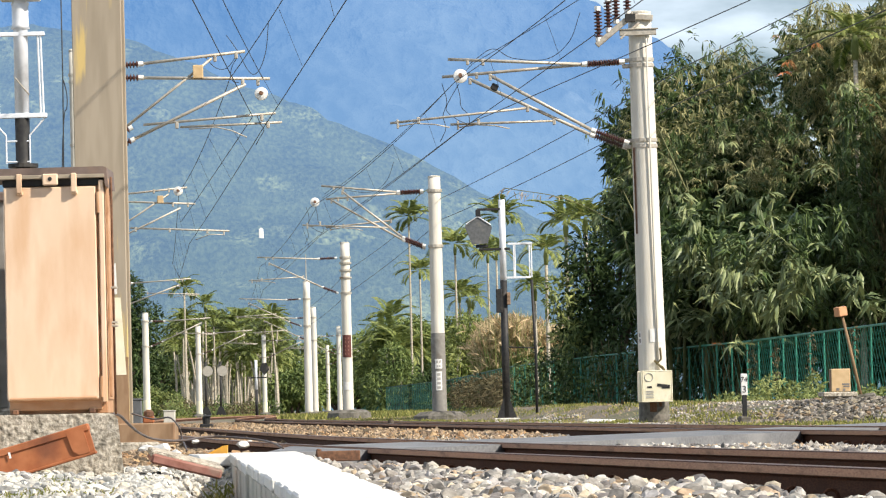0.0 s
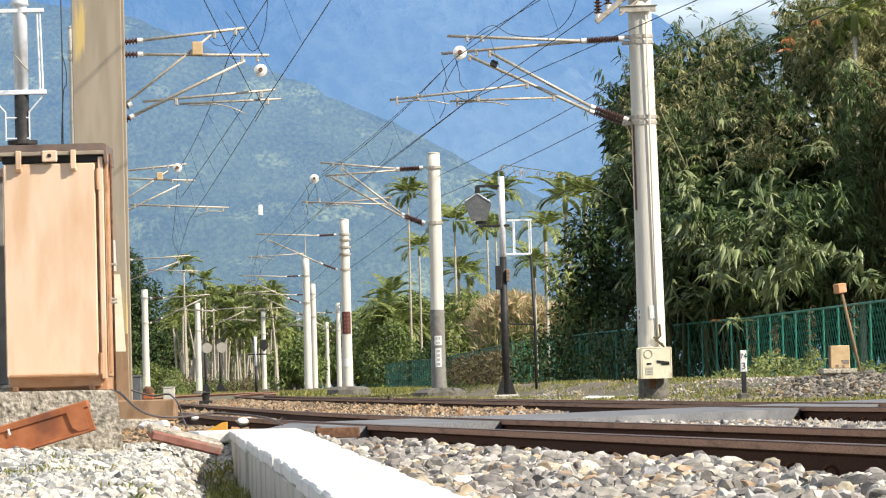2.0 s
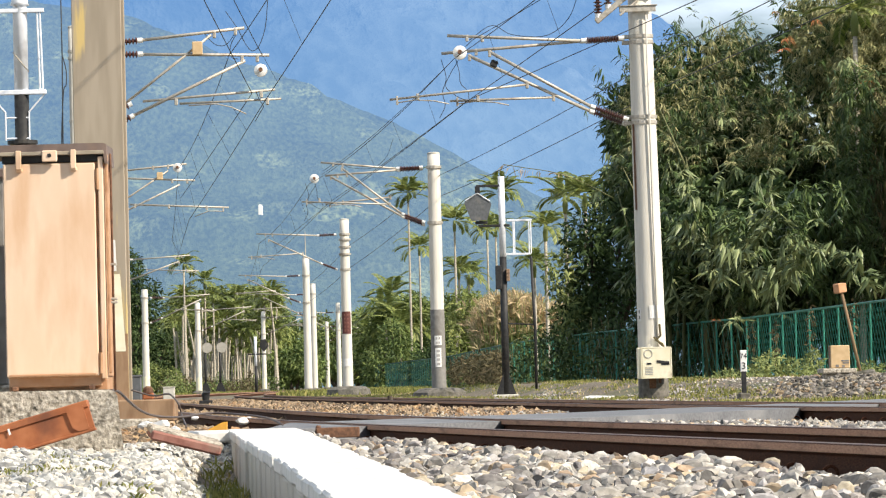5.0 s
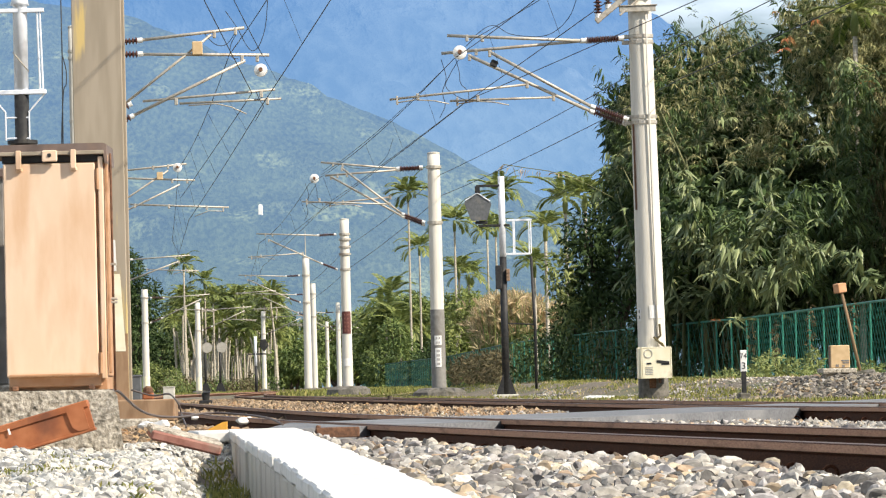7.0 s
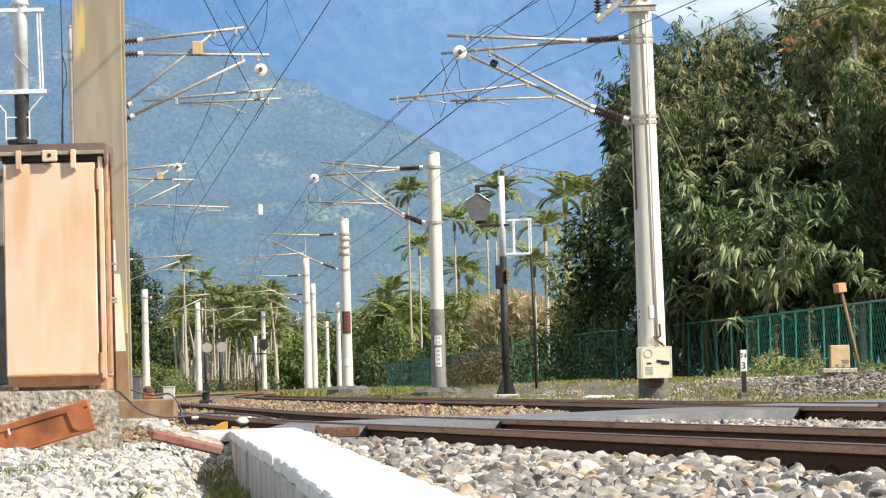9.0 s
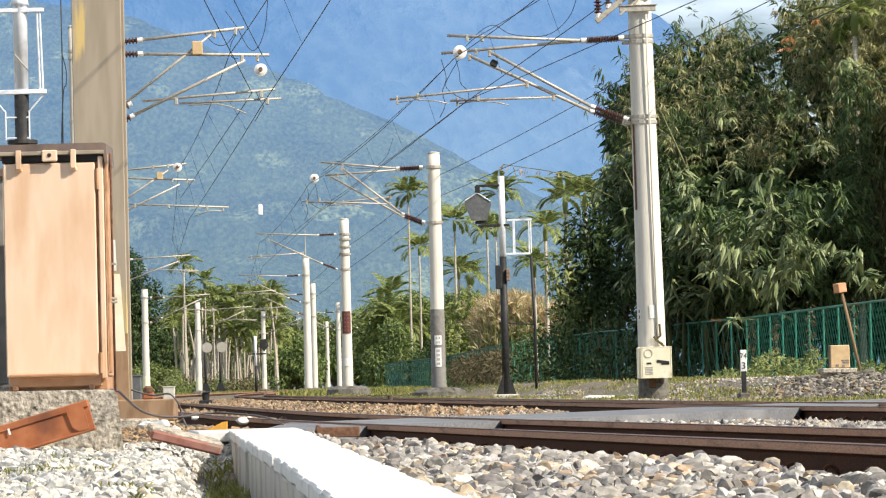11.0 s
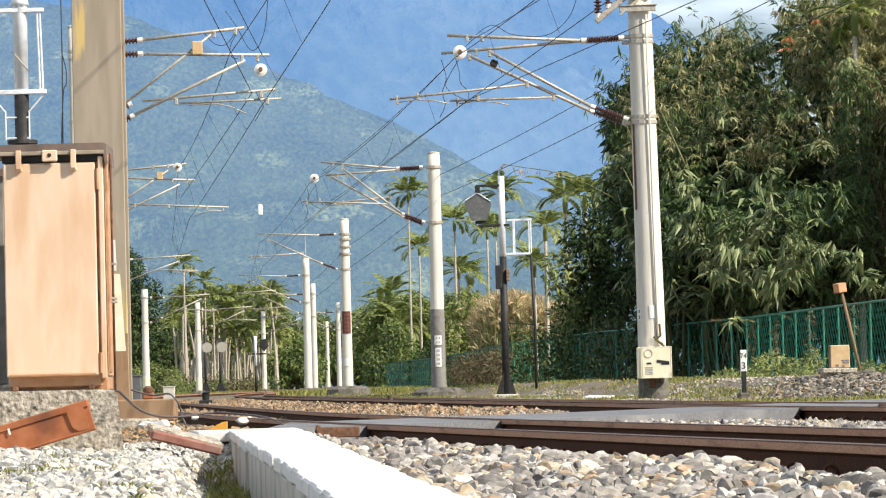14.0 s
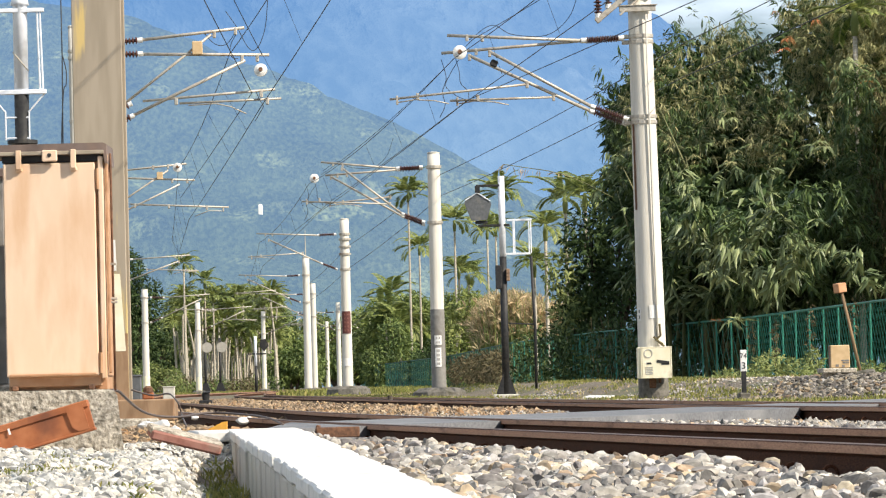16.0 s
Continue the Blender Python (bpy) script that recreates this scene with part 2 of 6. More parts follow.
# ---- mesh building ----
class Shape:
    """Vertices and faces gathered for one mesh."""

    def __init__(self):
        self.v, self.f = [], []

    def add(self, verts, faces):
        k = len(self.v)
        self.v += [tuple(p) for p in verts]
        self.f += [tuple(i + k for i in q) for q in faces]
        return self

    def box(self, at, size, turn=(0, 0, 0), bevel=0.0):
        """A block centred at at, with chamfered edges."""
        h = [s / 2 for s in size]
        b = min(bevel, *[q * 0.45 for q in h])
        m = pose(*at, *turn)
        bm = bmesh.new()
        bmesh.ops.create_cube(bm, size=1.0)
        for q in bm.verts:
            q.co = Vector((q.co.x * size[0], q.co.y * size[1], q.co.z * size[2]))
        if b > 0:
            bmesh.ops.bevel(bm, geom=bm.edges[:], offset=b, segments=1, affect="EDGES")
        bm.verts.index_update()
        self.add([m @ q.co for q in bm.verts], [[q.index for q in g.verts] for g in bm.faces])
        bm.free()
        return self

    def tube(self, points, radius, n=8, caps=True):
        """A round bar along points; radius is one number or one for each point."""
        pts = [Vector(p) for p in points]
        rad = radius if isinstance(radius, (list, tuple)) else [radius] * len(pts)
        k, verts, faces = len(pts), [], []
        side = None
        for i, p in enumerate(pts):
            d = (pts[min(i + 1, k - 1)] - pts[max(i - 1, 0)])
            d = d.normalized() if d.length > 1e-9 else Vector((0, 0, 1))
            if side is None:
                side = d.orthogonal().normalized()
            side = (side - d * side.dot(d))
            side = side.normalized() if side.length > 1e-6 else d.orthogonal().normalized()
            up = d.cross(side)
            for j in range(n):
                w = 2 * math.pi * j / n
                verts.append(p + (side * math.cos(w) + up * math.sin(w)) * rad[i])
        for i in range(k - 1):
            for j in range(n):
                q = (j + 1) % n
                faces.append((i * n + j, i * n + q, (i + 1) * n + q, (i + 1) * n + j))
        if caps:
            faces += [tuple(range(n - 1, -1, -1)), tuple(range((k - 1) * n, k * n))]
        return self.add(verts, faces)

    def sweep(self, outline, path):
        """An upright outline (across, up) carried along path, closed at the ends."""
        pts, n, verts, faces = [Vector(p) for p in path], len(outline), [], []
        for i, p in enumerate(pts):
            d = pts[min(i + 1, len(pts) - 1)] - pts[max(i - 1, 0)]
            s = Vector((d.y, -d.x, 0)).normalized()
            verts += [p + s * x + Vector((0, 0, z)) for x, z in outline]
        for i in range(len(pts) - 1):
            for j in range(n):
                q = (j + 1) % n
                faces.append((i * n + j, i * n + q, (i + 1) * n + q, (i + 1) * n + j))
        faces += [tuple(range(n - 1, -1, -1)), tuple(range(len(verts) - n, len(verts)))]
        return self.add(verts, faces)

    def plate(self, outline, at, thick, turn=(0, 0, 0)):
        """A flat plate with an outline (x, z) and a thickness along y."""
        m, n = pose(*at, *turn), len(outline)
        v = [m @ Vector((x, -thick / 2, z)) for x, z in outline] + [m @ Vector((x, thick / 2, z)) for x, z in outline]
        f = [tuple(range(n)), tuple(range(2 * n - 1, n - 1, -1))] + [(i, i + n, (i + 1) % n + n, (i + 1) % n) for i in range(n)]
        return self.add(v, f)

    def mesh(self, name, material, smooth=False):
        me = bpy.data.meshes.new(name)
        me.from_pydata(self.v, [], self.f)
        for m in (material if isinstance(material, (list, tuple)) else [material]):
            me.materials.append(m)
        if smooth:
            me.polygons.foreach_set("use_smooth", [True] * len(me.polygons))
        me.update()
        return me


def part(name, shape, material, parent=None, label="", smooth=False, at=None):
    """One mesh object, under a thing or a part where parent is given."""
    ob = new(name, shape.mesh(name, material, smooth))
    if parent:
        ob.parent = parent
    if at is not None:
        ob.matrix_basis = at
    return tagged(ob, label) if label else ob


def thing(name, m, label, category, group="", kind=""):
    ob = new(name)
    ob.empty_display_size = 0.2
    ob.matrix_basis = m
    return tagged(ob, label, category, group, kind)


def smoothstep(x, lo, hi):
    k = min(1.0, max(0.0, (x - lo) / (hi - lo)))
    return k * k * (3 - 2 * k)


def glide(table, y):
    """A smooth value from rows of (y, value)."""
    return float(np.interp(y, [q[0] for q in table], [q[1] for q in table]))


# ---- the lie of the land: the line of the first track, the second 4.4 m beside it ----
LINE = [(-60, 14.1), (8, 3.32), (20, 1.27), (28, -0.1), (35, -1.2), (44, -2.25), (53, -3.2), (69, -4.85), (83, -6.3), (109, -8.9), (146, -11.7), (175, -13.0),
        (204, -13.6), (245, -13.1), (305, -11.2), (400, -6.0), (600, 10.0), (5000, 300.0)]
GAP = 4.4


def track_x(y, side=0.0):
    """Where the first track's centre (or a line beside it) runs at y."""
    x = sum(glide(LINE, y + k) * w for k, w in ((-5, 0.2), (-2.5, 0.2), (0, 0.2), (2.5, 0.2), (5, 0.2)))
    return x + side


def ground_z(x, y):
    s = x - track_x(y)
    z = -0.13
    z += 0.33 * smoothstep(s, 8.7, 10.8) * (1 - smoothstep(y, 110, 160)) * smoothstep(y, 40, 58)
    z += 0.08 * (1 - smoothstep(s, -4.2, -1.9)) * (1 - smoothstep(y, 60, 120))
    if y < 30:
        edge = 0.33 - 0.0663 * y
        z -= 0.2 * smoothstep(x, edge - 0.45, edge - 0.2) * (1 - smoothstep(x, edge + 0.05, edge + 0.2)) * (1 - smoothstep(y, 22, 26))
    if y < 45:
        z -= 0.07 * (1 - smoothstep(min(abs(s), abs(s - GAP)), 0.75, 1.25)) - 0.03 * smoothstep(abs(s), 0.9, 1.2) * (1 - smoothstep(abs(s), 1.2, 2.2))
    z += 0.02 * noise.noise((x * 0.9, y * 0.5, 0))
    return z


# ---- ground ----
def build_ground():
    ys = list(np.arange(-30, 8, 4.0)) + list(np.arange(8, 60, 0.6)) + list(np.arange(60, 160, 3.0)) + list(np.geomspace(160, 4900, 26))
    ss = list(-np.geomspace(2600, 8, 18)) + list(np.arange(-7.5, 14, 0.3)) + list(np.geomspace(14.2, 2600, 18))
    v = [(s + track_x(min(y, 600)), y, ground_z(s + track_x(min(y, 600)), y) if abs(s) < 30 else -0.12) for y in ys for s in ss]
    n = len(ss)
    f = [(i * n + j, i * n + j + 1, (i + 1) * n + j + 1, (i + 1) * n + j) for i in range(len(ys) - 1) for j in range(n - 1)]
    g = part("ground", Shape().add(v, f), GROUND, smooth=True)
    tagged(g, "gravelly trackside earth with patches of low grass", "ground", kind="structure")


build_ground()


# ---- mountains ----
def forest_slope(name, leaf, pale, patch, air, haze_glow, rise, scale, fine):
    """Wooded mountainside far off; blue haze is painted on as a glow, graded by height."""
    m = bpy.data.materials.new(name)
    m.use_nodes = True
    n, l = m.node_tree.nodes, m.node_tree.links
    b = n["Principled BSDF"]
    b.inputs["Roughness"].default_value, b.inputs["Specular IOR Level"].default_value = 1.0, 0.0
    co, mp = n.new("ShaderNodeTexCoord"), n.new("ShaderNodeMapping")
    mp.inputs["Scale"].default_value = (1, 0.3, 1)
    l.new(co.outputs["Object"], mp.inputs[0])

    def cloudy(size, detail, lo, hi):
        q, r = n.new("ShaderNodeTexNoise"), n.new("ShaderNodeMapRange")
        q.inputs["Scale"].default_value, q.inputs["Detail"].default_value = size, detail
        l.new(mp.outputs[0], q.inputs["Vector"])
        l.new(q.outputs["Fac"], r.inputs[0])
        r.inputs[1].default_value, r.inputs[2].default_value = lo, hi
        return r.outputs[0], q.outputs["Fac"]

    big, _ = cloudy(scale * 0.05, 6, 0.36, 0.64)
    small, crowns = cloudy(scale, 3, 0.36, 0.66)
    glade, _ = cloudy(scale * 0.09, 8, 0.56, 0.72)
    mixer, half = n.new("ShaderNodeMath"), n.new("ShaderNodeMath")
    mixer.operation, mixer.inputs[1].default_value = "MULTIPLY_ADD", fine
    half.operation, half.inputs[1].default_value = "MULTIPLY", 1 - fine
    l.new(small, mixer.inputs[0])
    l.new(big, half.inputs[0])
    l.new(half.outputs[0], mixer.inputs[2])
    wood, clear = n.new("ShaderNodeMixRGB"), n.new("ShaderNodeMixRGB")
    wood.inputs[1].default_value, wood.inputs[2].default_value = (*leaf, 1), (*pale, 1)
    l.new(mixer.outputs[0], wood.inputs[0])
    clear.inputs[2].default_value = (*patch, 1)
    thinned = n.new("ShaderNodeMath")
    thinned.operation = "MULTIPLY"
    l.new(glade, thinned.inputs[0])
    l.new(small, thinned.inputs[1])
    l.new(thinned.outputs[0], clear.inputs[0])
    l.new(wood.outputs[0], clear.inputs[1])
    l.new(clear.outputs[0], b.inputs["Base Color"])
    bu = n.new("ShaderNodeBump")
    bu.inputs["Strength"].default_value, bu.inputs["Distance"].default_value = 0.9, 0.9 / scale
    l.new(crowns, bu.inputs["Height"])
    l.new(bu.outputs[0], b.inputs["Normal"])
    # the air colours glow from the slope itself, mixed by height
    split, up, haze_mix = n.new("ShaderNodeSeparateXYZ"), n.new("ShaderNodeMapRange"), n.new("ShaderNodeMixRGB")
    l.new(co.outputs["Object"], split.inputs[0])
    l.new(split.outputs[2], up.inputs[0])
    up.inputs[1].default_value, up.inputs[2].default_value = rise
    haze_mix.inputs[1].default_value, haze_mix.inputs[2].default_value = (*haze_glow, 1), (*air, 1)
    l.new(up.outputs[0], haze_mix.inputs[0])
    l.new(haze_mix.outputs[0], b.inputs["Emission Color"])
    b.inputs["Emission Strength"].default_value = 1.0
    return m


def build_mountain(name, y0, depth, crest, width, rough, material, label, seed):
    """A slope from its foot at y0 up to a crest line of (x, height) at y0 + depth."""
    nx, ny = 260, 110
    v = []
    for j in range(ny):
        k = j / (ny - 1)
        for i in range(nx):
            x = width[0] + (width[1] - width[0]) * i / (nx - 1)
            y = y0 + depth * k
            top = glide(crest, x)
            rise = k ** 1.15
            p = Vector((x / 260 + seed, y / 260, seed))
            ridge = 1 - abs(noise.fractal(p, 1.0, 2.1, 5)) * 1.4
            fold = 1 - abs(noise.noise(Vector((x / 520 + k * 0.5 + seed, k * 0.9, seed)))) * 1.6
            z = top * rise + rough * (ridge * 0.55 + fold * 0.75 - 0.6) * math.sin(math.pi * min(1, k * 0.94)) ** 0.8 * (0.3 + k)
            z += rough * 0.1 * noise.fractal(Vector((x / 45, y / 45, seed)), 1.0, 2.0, 4)
            v.append((x, y, max(z, -3) if j else -3))
    f = [(j * nx + i, j * nx + i + 1, (j + 1) * nx + i + 1, (j + 1) * nx + i) for j in range(ny - 1) for i in range(nx - 1)]
    m = part(name, Shape().add(v, f), material, smooth=True)
    tagged(m, label, "mountain", kind="structure")
    return v, nx


# both slope materials carry painted haze as emission
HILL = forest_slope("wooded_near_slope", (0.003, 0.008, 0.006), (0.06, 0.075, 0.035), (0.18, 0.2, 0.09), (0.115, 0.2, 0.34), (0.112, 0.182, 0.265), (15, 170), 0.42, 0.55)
HIGH = forest_slope("high_slope_haze_glow", (0.004, 0.008, 0.012), (0.06, 0.07, 0.065), (0.15, 0.16, 0.15), (0.082, 0.208, 0.455), (0.155, 0.285, 0.485), (220, 450), 0.06, 0.3)
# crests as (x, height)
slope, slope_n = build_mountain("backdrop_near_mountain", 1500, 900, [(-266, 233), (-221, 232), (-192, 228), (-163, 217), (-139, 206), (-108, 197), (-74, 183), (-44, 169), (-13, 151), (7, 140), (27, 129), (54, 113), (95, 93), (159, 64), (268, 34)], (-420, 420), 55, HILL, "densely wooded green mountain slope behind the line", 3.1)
build_mountain("backdrop_high_mountain", 3000, 1500, [(-494, 663), (-299, 691), (-105, 712), (53, 585), (122, 505), (175, 433), (201, 416), (229, 400), (261, 380), (311, 339), (399, 259), (505, 179)], (-700, 700), 110, HIGH, "high mountain with its blue haze painted on as a glow", 8.7)


# a small white tower standing out of the wooded slope
for x, rise, w, h in ((-0.0450, 0.0439, 2.2, 4.0), (-0.0685, 0.0985, 1.8, 2.6)):
    spot = next(((px, py, pz) for px, py, pz in slope[slope_n * 8:] if abs(px - x * py) < 1.8 and pz > rise * py), None)
    if spot:
        t = thing("white_tower", pose(*spot), "tiny white tower among trees on the mountainside", "tower")
        part("shaft", Shape().box((0, 0, h / 2 - 1), (w, w, h + 2), bevel=0.2), WHITE, t)
        part("cap", Shape().box((0, 0, h + 0.1), (w * 0.6, w * 0.6, 0.8), bevel=0.2), WHITE, t)


# ---- tracks ----
RAIL = [(-0.0325, -0.004), (-0.026, 0.0), (0.026, 0.0), (0.0325, -0.004), (0.0325, -0.036), (0.009, -0.048), (0.008, -0.118),
        (0.064, -0.134), (0.064, -0.153), (-0.064, -0.153), (-0.064, -0.134), (-0.008, -0.118), (-0.009, -0.048), (-0.0325, -0.036)]


def beside(y, side):
    """A point beside the first track's centre, square to the line."""
    d = Vector((track_x(y + 0.5) - track_x(y - 0.5), 1.0)).normalized()
    return Vector((track_x(y) + d.y * side, y - d.x * side, 0)), math.degrees(math.atan2(-d.x, d.y))


def build_track(name, label, off, y0, y1):
    tr = thing(name, pose(0, 0, 0), label, "railway track", kind="structure")
    ys = [y0 + (y1 - y0) * (i / 90) ** 1.5 for i in range(91)]
    for side in (-0.566, 0.566):
        path = [beside(y, off + side)[0] for y in ys]
        rail = part("rail", Shape().sweep(RAIL, path), RAIL_RUST, tr, "rusty brown steel rail")
        # head strip painted lighter than the web, as sun would leave it
        part("rail_head", Shape().sweep([(-0.0335, -0.034), (-0.0335, -0.005), (-0.027, -0.001), (0.027, -0.001), (0.0335, -0.005), (0.0335, -0.034)], path), HEAD_LIT_RUST, rail, "tan rusty rail head, lightened as if sunlit")
        part("running_surface", Shape().sweep([(-0.027, 0.0), (-0.024, 0.0022), (0.024, 0.0022), (0.027, 0.0)], path), RAIL_TOP, rail, "worn grey rail top")
    sleeper = Shape().box((0, 0, -0.225), (2.1, 0.22, 0.14), bevel=0.02).mesh("sleeper", MOSSY)
    clip = Shape()
    for q in (-0.09, 0.09):
        ring = [(math.cos(w) * 0.036, math.sin(w) * 0.032 + 0.018) for w in np.linspace(-0.5, 3.7, 9)]
        clip.tube([(q + c * (0.8 if q > 0 else -0.8), 0.03 * c, -0.13 + s) for c, s in ring], 0.0075, 6)
        clip.box((q, 0, -0.142), (0.06, 0.13, 0.016), bevel=0.004)
    clip = clip.mesh("rail_clip", RAIL_RUST)
    y, k = max(y0, 9.0), 0
    while y < 60:
        at, turn = beside(y, off)
        sl = new("sleeper", sleeper)
        sl.parent, sl.matrix_basis = tr, pose(at.x, at.y, 0, 0, 0, turn)
        if y < 40:
            for side in (-0.566, 0.566):
                c = new("rail_clip", clip)
                c.parent, c.matrix_basis = sl, pose(side, 0, 0)
        y += 0.56
    return tr


near = build_track("railway_track_near", "single railway track with rusty rails in ballast", 0.0, -30, 420)
part("flared_plate", Shape().box((-0.73, 26.35, -0.04), (0.29, 0.03, 0.07), (0, 0, 8), 0.006), RUST, near, "rusty steel end plate at the crossing")
part("flared_plate", Shape().box((-0.87, 26.45, -0.04), (0.03, 0.2, 0.1), (0, 12, 0), 0.006), RUST, near)
build_track("railway_track_far", "second railway track beyond the first one", GAP, -30, 420)


# ---- level crossing road ----
def build_road():
    mid = [(-1.25, 28.8), (-0.4, 29.9), (1.0, 31.8), (2.6, 34.9), (4.6, 39.3), (7.6, 45.8)]
    half = 2.5
    v, f = [], []
    for i, (x, y) in enumerate(mid):
        for s in np.linspace(-1, 1, 7):
            yy = y + s * half
            v.append((x, yy, -0.012))
    k = len(v)
    v += [(p[0], p[1], -0.25) for p in v]
    n = 7
    for i in range(len(mid) - 1):
        for j in range(n - 1):
            q = (i * n + j, (i + 1) * n + j, (i + 1) * n + j + 1, i * n + j + 1)
            f += [q, tuple(c + k for c in reversed(q))]
        f += [(i * n, i * n + k, (i + 1) * n + k, (i + 1) * n), (i * n + n - 1, (i + 1) * n + n - 1, (i + 1) * n + n - 1 + k, i * n + n - 1 + k)]
    f += [tuple(range(n)) + tuple(range(k + n - 1, k - 1, -1)), tuple(range(k - n, k)) [::-1] + tuple(range(2 * k - n, 2 * k))]
    road = part("road", Shape().add(v, f), ASPHALT)
    tagged(road, "worn grey asphalt of a level crossing between the rails", "road", kind="structure")


build_road()


# ---- cable trough with lids ----
def build_trough():
    tr = thing("cable_trough", pose(0, 0, 0), "bleached concrete cable trough with loose lids beside the ballast", "cable trough")
    rnd = random.Random(4)
    y, k = 3.0, 0
    heading = math.degrees(math.atan(0.0663))
    while y < 25.6:
        n = rnd.uniform(0.52, 0.62) if y < 16 else rnd.uniform(0.75, 0.95)
        x = 0.511 - 0.0663 * (y + n / 2)
        w = float(np.interp(y, [9, 14, 18, 23], [0.31, 0.325, 0.375, 0.45])) + (0.006 if k % 3 else 0.0)
        lid = Shape().box((0, 0, -0.027), (w, n - 0.012, 0.054), bevel=0.008)
        part("lid", lid, WHITE_SLAB, tr, at=pose(x + rnd.uniform(-0.004, 0.004), y + n / 2, rnd.uniform(-0.005, 0.004), rnd.uniform(-0.3, 0.3), rnd.uniform(-0.5, 0.5), heading + rnd.uniform(-0.2, 0.2)))
        for s in (-1, 1):
            part("side_wall", Shape().box((s * (w / 2 - 0.032), 0, -0.19), (0.055, n - 0.009, 0.27), bevel=0.006), CONCRETE, tr,
                 at=pose(x + rnd.uniform(-0.008, 0.008), y + n / 2, 0, 0, 0, heading))
        y += n
        k += 1
    part("end_slab", Shape().box((0, 0, -0.035), (0.62, 0.9, 0.07), bevel=0.01), WHITE_SLAB, tr, "broad end slab", at=pose(-1.36, 25.9, -0.004, 0, 0, 8))


build_trough()


# ---- overhead line ----
def insulator(parent, a, b, rad=0.075, sheds=14, brown=True):
    """A ribbed insulator from a to b, with pale metal ends."""
    a, b = Vector(a), Vector(b)
    pts, rr = [], []
    for i in range(sheds):
        for k, r in ((0.1, 0.4), (0.35, 1.0), (0.55, 1.0), (0.8, 0.4)):
            pts.append(a.lerp(b, 0.12 + 0.76 * (i + k) / sheds))
            rr.append(rad * r)
    ins = part("insulator", Shape().tube(pts, rr, 10), PORCELAIN_BROWN if brown else PORCELAIN_WHITE, parent, "ribbed brown porcelain insulator", smooth=False)
    for s, t in ((0.0, 0.13), (0.87, 1.0)):
        part("end_cap", Shape().tube([a.lerp(b, s), a.lerp(b, t)], rad * 0.72, 10), PORCELAIN_WHITE, ins, "pale metal end cap")
    return ins


def band(parent, z, r):
    bd = part("clamp_band", Shape().tube([(0, 0, z - 0.03), (0, 0, z + 0.03)], r + 0.012, 16), GALV, parent, "galvanised clamp band")
    part("bolt", Shape().box((-r - 0.06, 0, z), (0.12, 0.1, 0.07), bevel=0.01), GALV, bd)
    return bd


def disc_insulator(parent, at, r=0.11):
    x, y, z = at
    d = part("suspension_insulator", Shape().tube([(x, y - 0.07, z), (x, y - 0.05, z), (x, y - 0.02, z), (x, y + 0.03, z), (x, y + 0.06, z)],
                                                  [r * 0.5, r * 0.95, r, r * 0.7, r * 0.3], 18), PORCELAIN_WHITE, parent, "white porcelain disc")
    part("pin", Shape().tube([(x, y - 0.11, z + 0.01), (x, y - 0.05, z)], r * 0.3, 10), RUST, d)
    return d


def bar(name, parent, pts, r, label=""):
    return part(name, Shape().tube(pts, r, 8), GALV, parent, label, smooth=True)


def cantilever(parent, reach, mast, up, low, side, dy=0.0, tip=None, rake=None, steady=None):
    """A hinged bracket: top tube, raking tube, steady arm, on two insulators. side -1 reaches to -x.
    tip, rake: the outer ends of the two tubes; steady: both ends of the arm, all as (reach, height)."""
    q = lambda a, z, d=0.0: (side * a, dy + d, z)
    k = reach / 3.05
    tip = tip or (3.42 * k, up + 0.1)
    rake = rake or (2.95 * k, up - 0.14)
    steady = steady or ((2.0 * k, low + 0.66), (4.38 * k, low + 0.42))
    root = (mast + 0.85 * k, up - 0.02)
    cn = bar("top_tube", parent, [q(*root), q(*tip)], 0.027, "galvanised bracket tube")
    bar("raking_tube", parent, [q(mast + 0.72 * k, low + 0.25), q(*rake)], 0.029, "galvanised raking tube")
    insulator(cn, q(mast + 0.1, up), q(mast + 0.86 * k, up - 0.02), 0.062, 13)
    insulator(cn, q(mast + 0.08, low), q(mast + 0.74 * k, low + 0.26), 0.062, 13)
    (a0, z0), (a1, z1) = steady
    st = bar("steady_arm", parent, [q(a0, z0), q(a1, z1)], 0.021, "thin galvanised steady arm")
    part("curved_arm", Shape().tube([q(a1 - 0.13, z1 - 0.06), q(a1 - 0.45 * k, z1 - 0.02), q(a1 - 0.8 * k, z1 - 0.05), q(a1 - 1.05 * k, z1 - 0.11)], 0.011, 6), GALV, st, smooth=True)
    part("hanger", Shape().box(q(a1 - 0.13, z1 - 0.02), (0.04, 0.04, 0.16), bevel=0.01), GALV, st)
    along = lambda a: root[1] + (tip[1] - root[1]) * (a - root[0]) / (tip[0] - root[0])
    for a, zz in ((tip[0] - 0.35 * k, along(tip[0] - 0.35 * k)), (tip[0] - 0.62 * k, along(tip[0] - 0.62 * k)), (rake[0], rake[1]), (a0, z0 + 0.02), (a1 - 0.5 * k, z1 + 0.06)):
        part("wire_clamp", Shape().box(q(a, zz - 0.03), (0.055, 0.05, 0.12), bevel=0.012), GALV, cn)
    return cn


